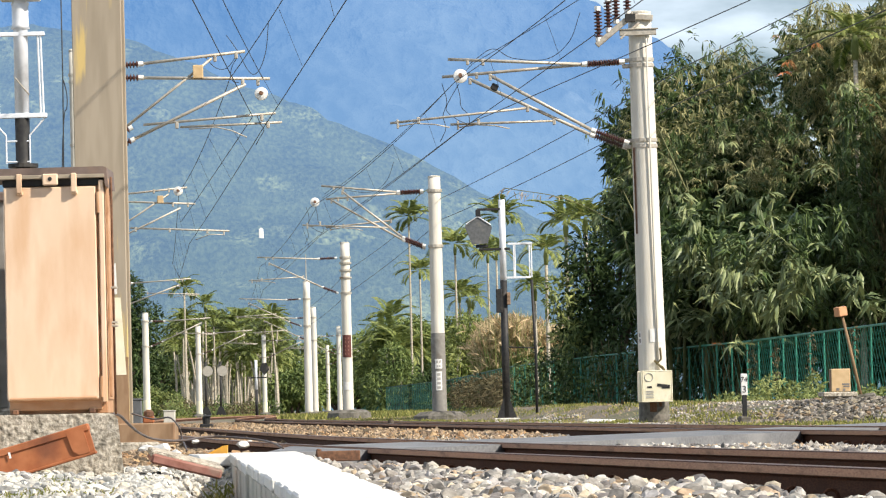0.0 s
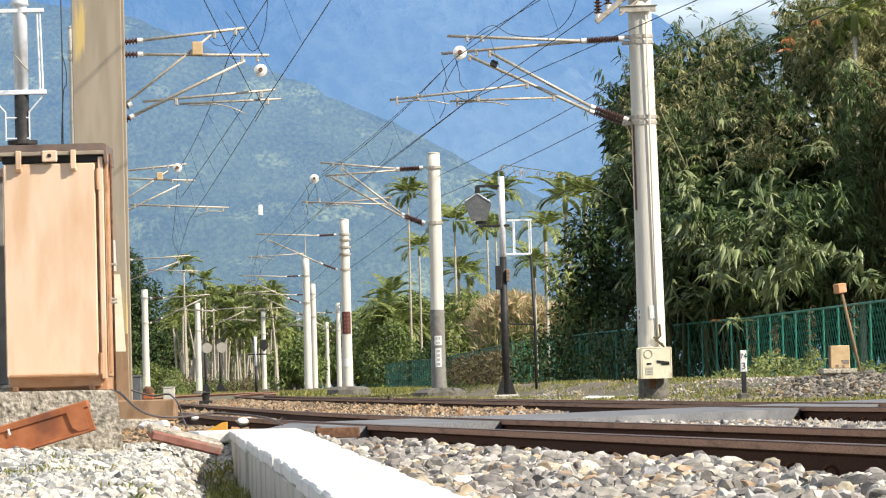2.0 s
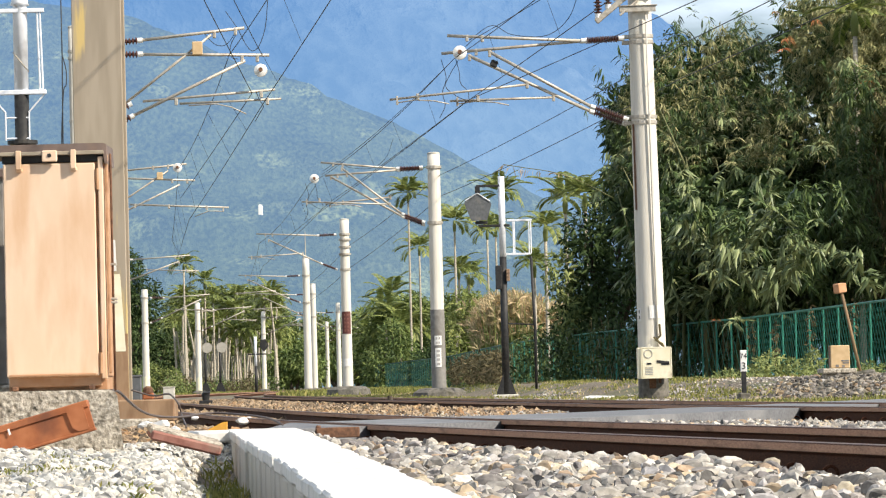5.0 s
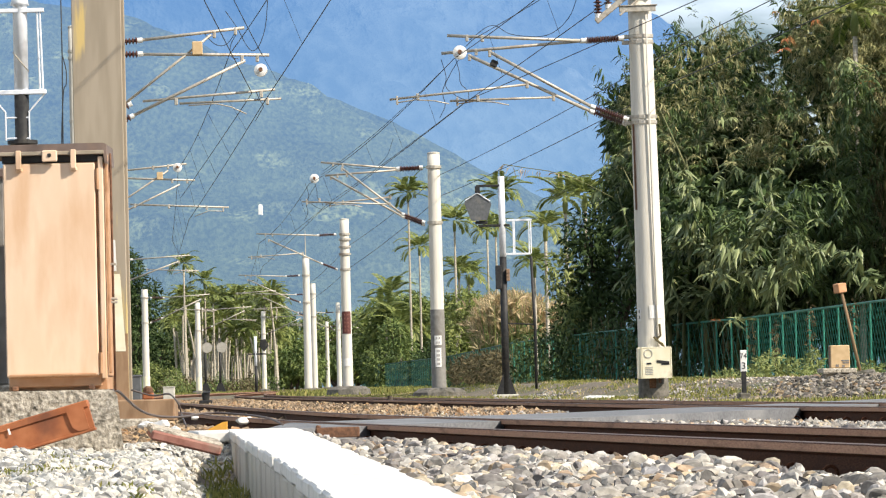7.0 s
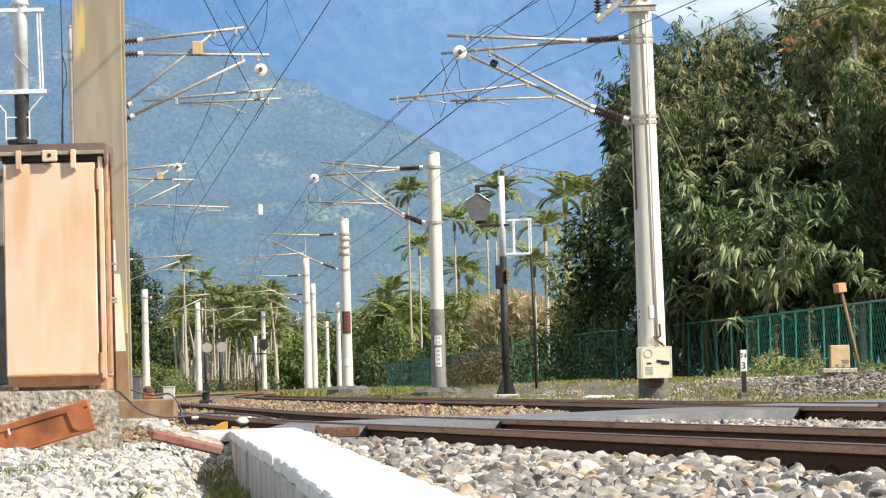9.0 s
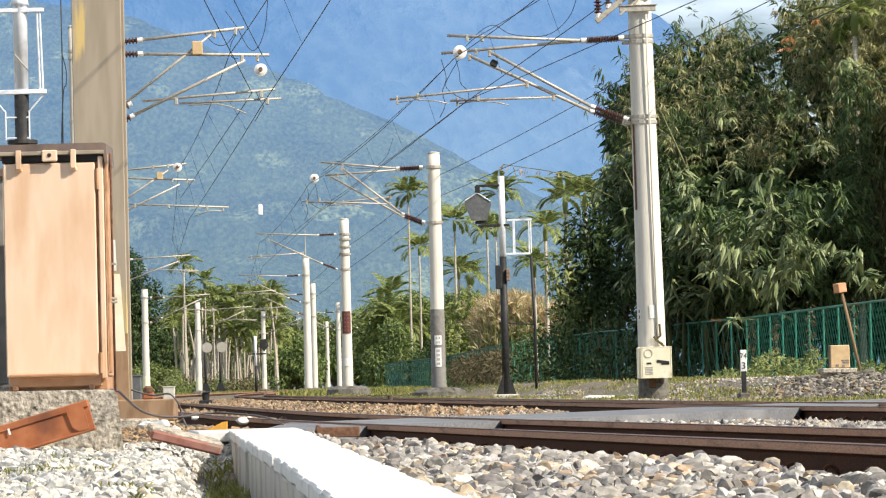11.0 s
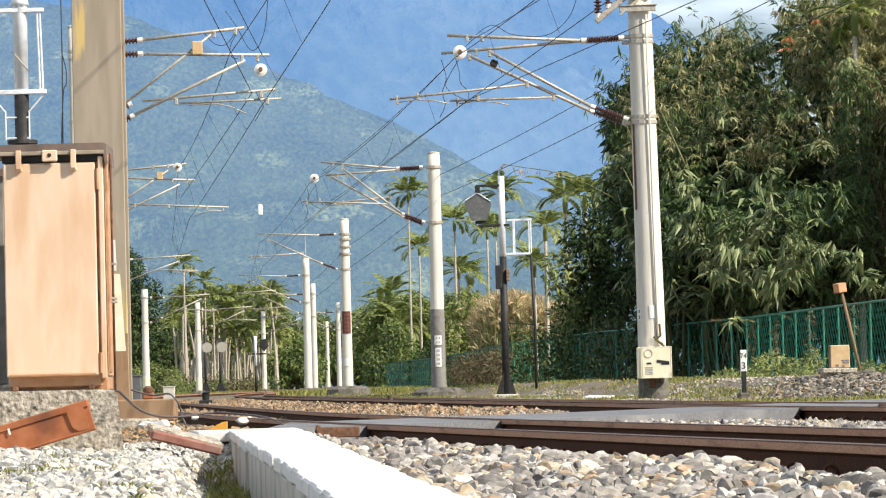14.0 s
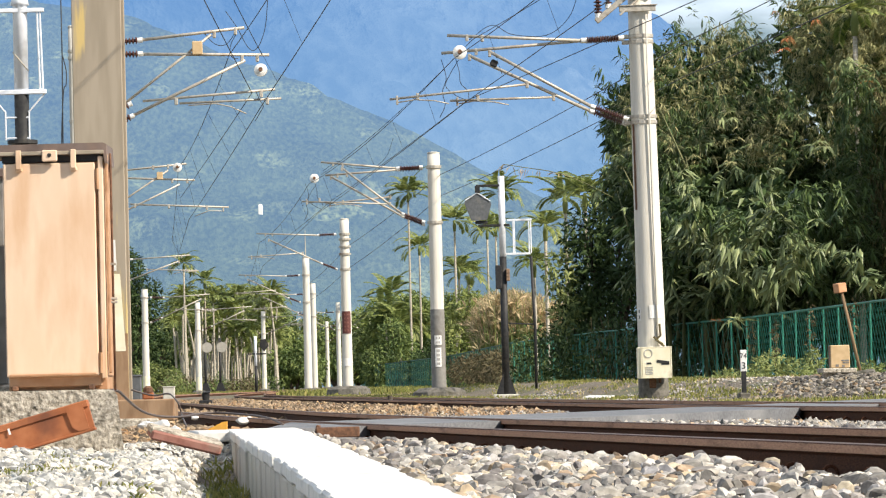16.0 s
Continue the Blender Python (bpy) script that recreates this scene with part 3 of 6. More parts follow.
def concrete_pole(at, height, r0, r1, label, footing=None, material=None):
    p = thing("catenary_pole", pose(*at), label, "catenary pole", "catenary poles along the line")
    n = 12
    part("shaft", Shape().tube([(0, 0, -0.3 + (height + 0.3) * i / n) for i in range(n + 1)], [r0 + (r1 - r0) * i / n for i in range(n + 1)], 24),
         material or POLE_PALE, p, "tapered spun concrete shaft", smooth=True)
    part("top_cap", Shape().tube([(0, 0, height), (0, 0, height + 0.03), (0, 0, height + 0.05)], [r1 + 0.006, r1 + 0.006, r1 * 0.6], 20), CONCRETE, p)
    if footing:
        w, h = footing
        part("footing", Shape().tube([(0, 0, -0.3), (0, 0, h * 0.4), (0, 0, h), (0, 0, h + 0.02)], [w, w * 0.93, w * 0.72, w * 0.4], 9), DARK_CONCRETE, p, "dark mossy concrete footing")
    return p


def notice(parent, z, r, w, h, material, bars=(), ink=None, face=0.0):
    """A plate bent round the pole's face, with rows of unreadable lettering as bars."""
    sh = Shape()
    arc = w / r / 2
    ws = np.linspace(-arc, arc, 7) - math.pi / 2 + face
    v = [((r + 0.006) * math.cos(q), (r + 0.006) * math.sin(q), z + s) for s in (-h / 2, h / 2) for q in ws]
    sh.add(v, [(i, i + 1, i + 8, i + 7) for i in range(6)])
    pl = part("pole_face_plate", sh, material, parent, "thin coloured plate bent round the pole")
    if ink:
        for u, dz, bw, bh in bars:
            q = u / r - math.pi / 2 + face
            e = bw / r / 2
            mark = Shape().add([((r + 0.012) * math.cos(k), (r + 0.012) * math.sin(k), z + dz + s) for s in (-bh / 2, bh / 2) for k in (q - e, q + e)], [(0, 1, 3, 2)])
            part("lettering", mark, ink, pl)
    return pl


# the stout pole beside the road, with twin brackets and a cream switch box
pole_a = concrete_pole((3.61, 69.0, 0.0), 7.05, 0.252, 0.2, "stout pale concrete catenary pole with twin brackets and a cable pipe")
pole_a.matrix_basis = pose(3.61, 69.0, 0.0, 0, -0.6, 0)
cantilever(pole_a, 3.0, 0.2, 6.2, 4.77, -1, -0.28, (3.38, 6.35), (2.65, 6.04), ((2.02, 5.45), (4.42, 5.27)))
cantilever(pole_a, 3.0, 0.2, 6.24, 4.73, -1, 0.28, (3.49, 6.09), (3.0, 6.03), ((1.55, 5.25), (3.37, 5.25)))
for z in (6.24, 6.14, 4.83, 4.73):
    band(pole_a, z, 0.205 + (7.05 - z) * 0.0075)
disc_insulator(pole_a, (-3.17, -0.35, 6.04), 0.125)
part("weight", Shape().box((-2.58, -0.2, 5.84), (0.13, 0.1, 0.12), (0, 25, 0), 0.02), BLACK, pole_a, "small dark fitting")
beam = part("cross_arm", Shape().box((-0.45, -0.3, 6.76), (0.84, 0.1, 0.1), (0, -38.5, 0), 0.01), GALV, pole_a, "galvanised steel channel arm")
part("clamp_beam", Shape().box((-0.05, -0.26, 6.7), (0.64, 0.06, 0.1), bevel=0.008), GALV, pole_a)
part("clamp_beam", Shape().box((-0.05, -0.26, 6.76), (0.7, 0.1, 0.018), bevel=0.004), GALV, pole_a)
part("clamp_beam", Shape().box((0.02, -0.1, 6.97), (0.4, 0.3, 0.1), (0, 4, 0), 0.01), GALV, pole_a)
part("beam_end", Shape().box((-0.18, -0.36, 6.95), (0.18, 0.06, 0.15), bevel=0.01), BLACK, beam)
part("tie_rod", Shape().tube([(-0.36, -0.3, 6.6), (-0.02, -0.22, 6.88)], 0.02, 8), GALV, beam)
for x, z in ((-0.74, 6.56), (-0.56, 6.72), (-0.42, 6.86), (-0.22, 7.02)):
    insulator(beam, (x, -0.3, z), (x, -0.3, z + 0.62), 0.075, 8)
# dark sleeve paints in the shadow below the switch box
part("dark_base", Shape().tube([(0, 0, -0.3), (0, 0, 0.3)], [0.268, 0.262], 24), DARK_CONCRETE, pole_a, "dark pole base standing in for the shadow under the box", smooth=True)
part("cable_pipe", Shape().tube([(0.09, -0.225 - 0.03, z) for z in (0.75, 2.5, 4.5, 6.6)], 0.016, 8), CONCRETE, pole_a, "thin grey cable pipe", smooth=True)
notice(pole_a, 1.42, 0.245, 0.24, 0.23, WHITE, (), None, 0.35)
notice(pole_a, 1.38, 0.245, 0.07, 0.24, WHITE, ((-0.0, 0.05, 0.03, 0.06), (0.0, -0.05, 0.03, 0.06)), GREY_INK, -0.95)
# this thin bent plate is added as the brown rust streak
notice(pole_a, 3.95, 0.231, 0.05, 1.5, RUST, (), None, -0.95)
part("rope_knot", Shape().tube([(0.13, -0.25, 1.2), (0.14, -0.27, 1.0), (0.06, -0.28, 0.92), (0.16, -0.28, 0.86), (0.2, -0.24, 0.8), (0.02, -0.28, 0.98)], 0.02, 6), VINE, pole_a, "dry vine round the pole")


def build_switch_box():
    b = thing("switch_box", pose(3.605, 68.62, 0.25), "cream enamelled switch box strapped to a concrete pole", "switch box")
    part("body", Shape().box((0, 0, 0.28), (0.58, 0.26, 0.54), bevel=0.012), CREAM, b)
    d = part("door", Shape().box((0.035, -0.142, 0.28), (0.49, 0.022, 0.5), bevel=0.008), CREAM, b)
    part("rim", Shape().box((0.035, -0.14, 0.545), (0.53, 0.032, 0.02), bevel=0.004).box((0.035, -0.14, 0.02), (0.53, 0.032, 0.02), bevel=0.004).box((0.295, -0.14, 0.28), (0.02, 0.032, 0.54), bevel=0.004)
         .box((-0.225, -0.14, 0.28), (0.014, 0.032, 0.54), bevel=0.004), CREAM, b)
    ring = Shape().tube([(-0.1 + 0.07 * math.cos(w), -0.158, 0.44 + 0.07 * math.sin(w)) for w in np.linspace(0, 6.28, 21)], 0.006, 5)
    part("dial", ring, FADED, d, "faded round mark")
    sm = Shape().box((0.15, -0.157, 0.29), (0.22, 0.006, 0.05), (0, 8, 0)).box((0.19, -0.157, 0.255), (0.14, 0.006, 0.03)).box((-0.09, -0.157, 0.27), (0.08, 0.006, 0.03))
    part("scrawl", sm, INK, d, "dark smeared lettering")
    sm = Shape()
    for i in range(5):
        sm.box((-0.09, -0.157, 0.2 - i * 0.028), (0.13, 0.006, 0.012))
    part("lettering", sm, FADED, d)
    part("bracket", Shape().box((-0.02, 0.14, -0.06), (0.12, 0.08, 0.2), bevel=0.01).box((0.1, 0.0, -0.03), (0.05, 0.05, 0.08), bevel=0.01), RUST, b)


build_switch_box()


def far_pole(at, height, r, reach, side, up, low, label, footing=(0.5, 0.16), twin=False):
    p = concrete_pole(at, height, r, r * 0.84, label, footing)
    if twin:
        cantilever(p, reach, r, up, low, side, -0.2, (3.107, 6.48), (2.534, 6.31), ((1.23, 5.28), (3.65, 5.41)))
        cantilever(p, reach, r, up - 0.02, low - 0.05, side, 0.25, (3.006, 6.134), (2.851, 6.1), ((1.22, 5.5), (3.02, 5.35)))
    else:
        cantilever(p, reach, r, up, low, side, 0.0, steady=((1.6, low + 0.66), (3.7, low + 0.56)))
    for z in (up, low):
        bd = Shape().tube([(0, 0, z - 0.04), (0, 0, z + 0.04)], r + 0.012, 14)
        part("clamp_band", bd, GALV, p)
    if at[1] < 150:
        disc_insulator(p, (side * (reach + 0.34), -0.3, up - 0.25), 0.13)
    return p


plain = "pale concrete catenary pole with a steel bracket"
pole_b = far_pole((-0.20, 109.0, -0.05), 6.65, 0.2, 2.95, -1, 6.28, 4.75, "concrete catenary pole, darker grey below, with twin brackets", (0.8, 0.18), True)
part("painted_base", Shape().tube([(0, 0, 0.1), (0, 0, 2.35)], [0.205, 0.194], 24, False), GREY_PAINT, pole_b, "grey painted lower shaft", smooth=True)
notice(pole_b, 1.5, 0.206, 0.2, 0.26, WHITE, ((-0.04, 0.06, 0.04, 0.07), (0.04, 0.06, 0.04, 0.07), (0.0, -0.06, 0.1, 0.06)), FADED)
notice(pole_b, 1.03, 0.208, 0.17, 0.52, WHITE, tuple((0.0, 0.18 - 0.12 * i, 0.09, 0.07) for i in range(4)), FADED)
pole_c = far_pole((-3.75, 151.0, 0.05), 6.55, 0.205, 3.0, -1, 6.0, 4.65, "concrete catenary pole with a red-brown notice board", (0.9, 0.18))
notice(pole_c, 2.62, 0.21, 0.36, 0.85, RED_BROWN, tuple((0.0, 0.3 - 0.15 * i, 0.14, 0.06) for i in range(5)), BRICK_RED)
notice(pole_c, 1.1, 0.212, 0.28, 0.3, WHITE)
for i in range(3):
    part("clamp_band", Shape().tube([(0, 0, 5.2 + i * 0.28), (0, 0, 5.27 + i * 0.28)], 0.235, 14), GALV, pole_c)
spiked = far_pole((-7.1, 204.0, 0.0), 6.9, 0.21, 3.1, -1, 6.0, 4.6, plain)
part("lightning_rod", Shape().tube([(0, 0, 6.9), (0, 0, 8.3)], [0.03, 0.015], 8), GALV, spiked, "thin steel rod on the pole top")
far_pole((-8.0, 241.0, 0.0), 6.5, 0.2, 3.1, -1, 5.9, 4.5, plain)
far_pole((-8.3, 308.0, 0.0), 6.7, 0.2, 3.1, -1, 6.0, 4.6, plain)
for x, y, h in ((-15.45, 204.0, 5.45), (-15.3, 245.0, 5.6), (-14.0, 305.0, 6.1), (-10.75, 360.0, 6.1)):
    p = far_pole((x, y, 0.0), h, 0.19, 3.0, 1, h - 0.4, h - 1.7, "slim concrete catenary pole with a yellowed foot")
    part("painted_base", Shape().tube([(0, 0, 0.02), (0, 0, 1.0)], [0.196, 0.194], 20, False), CREAM, p, "yellow-painted foot", smooth=True)


# the bracket assembly seen beyond the steel column
def build_left_pole(at, up, low, scale=1.0):
    p = concrete_pole(at, 7.4, 0.2, 0.17, "concrete catenary pole with bracket and white insulator beyond a steel column")
    ob = bar("top_tube", p, [(0.7, 0, up + 0.05), (2.5, 0, up + 0.22)], 0.026, "galvanised bracket tube")
    bar("top_tube", p, [(0.65, 0, up - 0.17), (2.9, 0, up - 0.24)], 0.026, "galvanised bracket tube")
    bar("raking_tube", p, [(0.4, 0, low - 0.08), (1.95, 0, up + 0.12)], 0.022, "galvanised raking tube")
    bar("raking_tube", p, [(0.6, 0, low - 0.22), (2.5, 0, up - 0.32)], 0.026, "galvanised raking tube")
    bar("steady_arm", p, [(0.8, 0, low + 0.03), (2.98, 0, low + 0.17)], 0.021, "thin galvanised steady arm")
    bar("steady_arm", p, [(1.4, 0.05, low - 0.02), (3.08, 0.05, low + 0.02)], 0.019, "thin galvanised steady arm")
    bar("curved_arm", p, [(1.55, 0, low - 0.06), (2.0, 0, low - 0.04), (2.25, 0, low - 0.1), (2.5, 0, low - 0.22)], 0.01)
    insulator(ob, (0.18, 0, up + 0.02), (0.82, 0, up + 0.06), 0.06, 9)
    insulator(ob, (0.18, 0, up - 0.17), (0.82, 0, up - 0.17), 0.06, 9)
    insulator(ob, (0.18, 0, low - 0.22), (0.62, 0, low - 0.0), 0.06, 7)
    insulator(ob, (0.2, 0, low - 0.4), (0.65, 0, low - 0.2), 0.06, 7)
    disc_insulator(p, (2.76, -0.15, up - 0.5), 0.11)
    part("tension_box", Shape().box((1.72, -0.05, up - 0.1), (0.17, 0.06, 0.22), bevel=0.01), TAN_BOX, p, "small rusty tension marker")
    for x, z in ((2.0, up + 0.14), (2.35, up + 0.18), (2.45, up - 0.26), (2.7, up - 0.27), (2.75, low + 0.12), (2.85, low), (1.35, low + 0.03)):
        part("wire_clamp", Shape().box((x, 0, z - 0.02), (0.055, 0.06, 0.12), bevel=0.012), GALV, ob)
    return p


build_left_pole((-5.68, 65.0, 0.0), 5.98, 5.0)
def build_far_left_pole(at):
    """The next pole on that side, whose longer bracket carries its disc at the top tube."""
    p = concrete_pole(at, 7.2, 0.2, 0.17, "concrete catenary pole with a long bracket beyond a steel column")
    ob = bar("top_tube", p, [(0.8, 0, 6.1), (2.79, 0, 6.264)], 0.026, "galvanised bracket tube")
    bar("top_tube", p, [(0.8, 0, 5.94), (3.0, 0, 5.822)], 0.026, "galvanised bracket tube")
    bar("raking_tube", p, [(0.5, 0, 4.95), (2.3, 0, 6.1)], 0.024, "galvanised raking tube")
    bar("raking_tube", p, [(0.6, 0, 4.8), (2.6, 0, 5.72)], 0.024, "galvanised raking tube")
    st = bar("steady_arm", p, [(1.26, 0, 5.222), (3.89, 0, 5.078)], 0.024, "thin galvanised steady arm")
    part("curved_arm", Shape().tube([(3.74, 0, 4.98), (3.36, 0, 5.0), (2.98, 0, 4.86)], 0.011, 6), GALV, st, smooth=True)
    part("hanger", Shape().box((3.74, 0, 5.03), (0.04, 0.04, 0.14), bevel=0.01), GALV, st)
    for a, b in (((0.18, 0, 6.06), (0.82, 0, 6.1)), ((0.18, 0, 5.97), (0.82, 0, 5.94)), ((0.18, 0, 4.72), (0.55, 0, 4.97)), ((0.18, 0, 4.6), (0.62, 0, 4.82))):
        insulator(ob, a, b, 0.06, 8)
    disc_insulator(p, (2.56, -0.15, 6.16), 0.125)
    part("tension_box", Shape().box((2.077, -0.05, 5.96), (0.16, 0.06, 0.2), bevel=0.01), TAN_BOX, p, "small rusty tension marker")
    for x, z in ((1.9, 6.2), (2.3, 6.22), (2.4, 5.84), (2.8, 5.82), (2.3, 5.16), (3.3, 5.1), (1.4, 5.2)):
        part("wire_clamp", Shape().box((x, 0, z - 0.02), (0.055, 0.06, 0.12), bevel=0.012), GALV, ob)
    return p


build_far_left_pole((-9.55, 105.0, 0.0))
far_pole((-13.6, 160.0, 0.0), 6.9, 0.19, 3.0, 1, 5.6, 4.5, plain)


# ---- wires ----
def sag(a, b, drop, n=14):
    a, b = Vector(a), Vector(b)
    return [a.lerp(b, i / n) - Vector((0, 0, 4 * drop * (i / n) * (1 - i / n))) for i in range(n + 1)]


def rounded(pts, n=6):
    """A smooth curve through points."""
    p = [Vector(q) for q in pts]
    p = [p[0] * 2 - p[1]] + p + [p[-1] * 2 - p[-2]]
    out = []
    for a, b, c, d in zip(p, p[1:], p[2:], p[3:]):
        for i in range(n):
            t = i / n
            out.append(0.5 * (2 * b + (c - a) * t + (2 * a - 5 * b + 4 * c - d) * t * t + (3 * b - a - 3 * c + d) * t ** 3))
    return out + [p[-2]]


def wire_run(name, label, posts, r, drop):
    pts = []
    for a, b in zip(posts, posts[1:]):
        pts += sag(a, b, drop)[(1 if pts else 0):]
    w = part(name, Shape().tube(pts, r, 5), WIRE, smooth=True)
    return tagged(w, label, "overhead wire", "overhead wires")


def jumper(pts):
    tagged(part("jumper_cable", Shape().tube(rounded(pts), 0.0065, 5), WIRE, smooth=True), "looped dark jumper cable at a bracket", "overhead wire", "overhead wires")


far1 = [(146, -9.9), (204, -12.5), (245, -12.3), (305, -11.0), (400, -6.0)]
c1 = [(4.4, -14, 4.9), (0.5, 28, 4.9), (-2.93, 65, 4.9), (-6.73, 105, 4.77)] + [(x, y, 4.9) for y, x in far1]
m1 = [(5.0, -14, 6.15), (0.62, 28, 6.15), (-3.44, 65, 5.76), (-6.98, 105, 6.15)] + [(x - 0.1, y, 5.8) for y, x in far1]
far2 = [(151, -6.9), (204, -10.0), (241, -11.0), (308, -11.2), (400, -5.0)]
c2 = [(8.4, -14, 5.17), (4.4, 28, 5.17), (0.47, 69, 5.17), (-3.4, 109, 5.05)] + [(x, y, 4.9) for y, x in far2]
m2 = [(8.2, -14, 5.95), (4.2, 28, 5.95), (0.27, 69, 5.93), (-3.65, 109, 5.85)] + [(x - 0.1, y, 5.8) for y, x in far2]
wire_run("contact_wire", "dark contact wire over the near track", c1, 0.007, 0.03)
wire_run("messenger_wire", "dark messenger wire over the near track", m1, 0.007, 0.2)
wire_run("contact_wire", "dark contact wire over the far track", c2, 0.007, 0.03)
wire_run("messenger_wire", "dark messenger wire over the far track", m2, 0.007, 0.2)
wire_run("contact_wire", "dark contact wire of the overlapping run", [(14.2, -14, 5.2), (7.2, 28, 5.2), (0.5, 69, 5.2), (-3.0, 109, 5.4), (-6.5, 151, 5.6)], 0.007, 0.03)
wire_run("messenger_wire", "dark messenger wire of the overlapping run", [(11.0, -14, 6.3), (5.8, 28, 6.3), (0.6, 69, 6.25), (-3.3, 109, 6.1)], 0.0065, 0.15)
wire_run("contact_wire", "dark contact wire leading to a siding", [(-2.4, -14, 5.15), (-2.68, 30, 5.15), (-3.08, 65, 5.12), (-6.93, 105, 5.37)], 0.007, 0.02)
wire_run("messenger_wire", "dark messenger wire leading to a siding", [(-2.3, -14, 6.0), (-2.75, 30, 6.0), (-2.9, 65, 5.75)], 0.0065, 0.1)
wire_run("feeder_wire", "thin feeder cable slung from pole to pole", [(13.7, -14, 6.4), (9.1, 28, 6.3), (4.4, 69, 6.15), (-0.05, 109, 6.0), (-3.6, 151, 5.6), (-6.9, 204, 5.6)], 0.0085, 0.08)
wire_run("feeder_wire", "thin feeder cable slung from pole to pole", [(13.4, -14, 5.7), (8.9, 28, 5.6), (4.3, 69, 5.52), (0.0, 109, 5.44), (-3.6, 151, 4.75), (-6.9, 204, 4.7)], 0.0085, 0.08)
wire_run("feeder_wire", "thin feeder cable on the pole-top insulators", [(7.9, -14, 7.4), (5.2, 28, 7.3), (3.0, 69, 7.25)], 0.011, 0.1)
drops = Shape()
for lo, hi, d in ((c1, m1, 0.2), (c2, m2, 0.2)):
    for (a, b, e, g) in zip(lo, lo[1:], hi, hi[1:]):
        for k in (0.14, 0.32, 0.5, 0.68, 0.86):
            p, q = Vector(a).lerp(b, k), Vector(e).lerp(g, k)
            drops.tube([p, q - Vector((0, 0, 4 * d * k * (1 - k)))], 0.004, 4)
tagged(part("wire_droppers", drops, WIRE), "thin droppers between contact and messenger wires", "overhead wire", kind="stuff")
jumper([(-3.485, 65.000, 6.481), (-3.296, 65.000, 6.196), (-3.154, 65.000, 5.913), (-3.045, 65.000, 5.817), (-2.930, 65.000, 5.926), (-2.830, 65.000, 6.231), (-2.782, 65.000, 6.697)])
jumper([(-3.838, 65.000, 6.116), (-3.675, 65.000, 5.944), (-3.508, 65.000, 5.922), (-3.374, 65.000, 6.058), (-3.315, 65.000, 6.197)])
jumper([(-3.298, 65.000, 6.122), (-3.395, 65.000, 5.965), (-3.427, 65.000, 5.808), (-3.382, 65.000, 5.704), (-3.290, 65.000, 5.692)])
jumper([(-3.014, 65.000, 5.144), (-2.952, 65.000, 4.993), (-2.899, 65.000, 4.899), (-2.957, 65.000, 4.789), (-3.034, 65.000, 4.660)])
for dy in (0, 40):
    k = 69 / (69 + dy)
    s = lambda x, y: ((x - 3.6) + (3.6 if not dy else -0.2), 69 + dy, y - (0 if not dy else 0.05))
    jumper([s(0.05, 5.92), s(0.13, 5.6), s(0.06, 5.35), s(0.1, 5.12), s(0.0, 4.9)])
    jumper([s(0.35, 5.9), s(0.2, 5.66), s(0.12, 5.45), s(0.3, 5.28), s(0.47, 5.2)])
    jumper([s(0.3, 5.95), s(0.36, 5.7), s(0.38, 5.5), s(0.5, 5.36), s(0.52, 5.22)])
    jumper([s(0.55, 6.25), s(0.95, 6.5), s(1.3, 6.33), s(1.9, 6.3), s(2.3, 6.6), s(2.5, 7.1)])
tagged(part("down_cable", Shape().tube([(-7.626, 80.000, 8.918), (-7.621, 80.000, 7.079), (-7.648, 80.000, 4.785), (-7.690, 80.000, 0.210)], 0.014, 5), WIRE, smooth=True), "dark cable hanging down beside a pole", "cable", "hanging cables")
tagged(part("down_cable", Shape().tube(rounded([(-7.609, 80.000, 7.079), (-7.547, 80.000, 6.790), (-7.553, 80.000, 6.503), (-7.615, 80.000, 6.275), (-7.682, 80.000, 4.786), (-7.724, 80.000, 0.211)]), 0.011, 5), WIRE, smooth=True), "dark cable hanging down beside a pole", "cable", "hanging cables")
side_pole = concrete_pole((-8.066, 87.0, 0.0), 8.3, 0.085, 0.08, "slim grey pole with clamps beside a steel column", material=CONCRETE)
for z in (6.2, 7.6, 7.75):
    part("clamp_band", Shape().tube([(0, 0, z), (0, 0, z + 0.06)], 0.1, 12), GALV, side_pole)


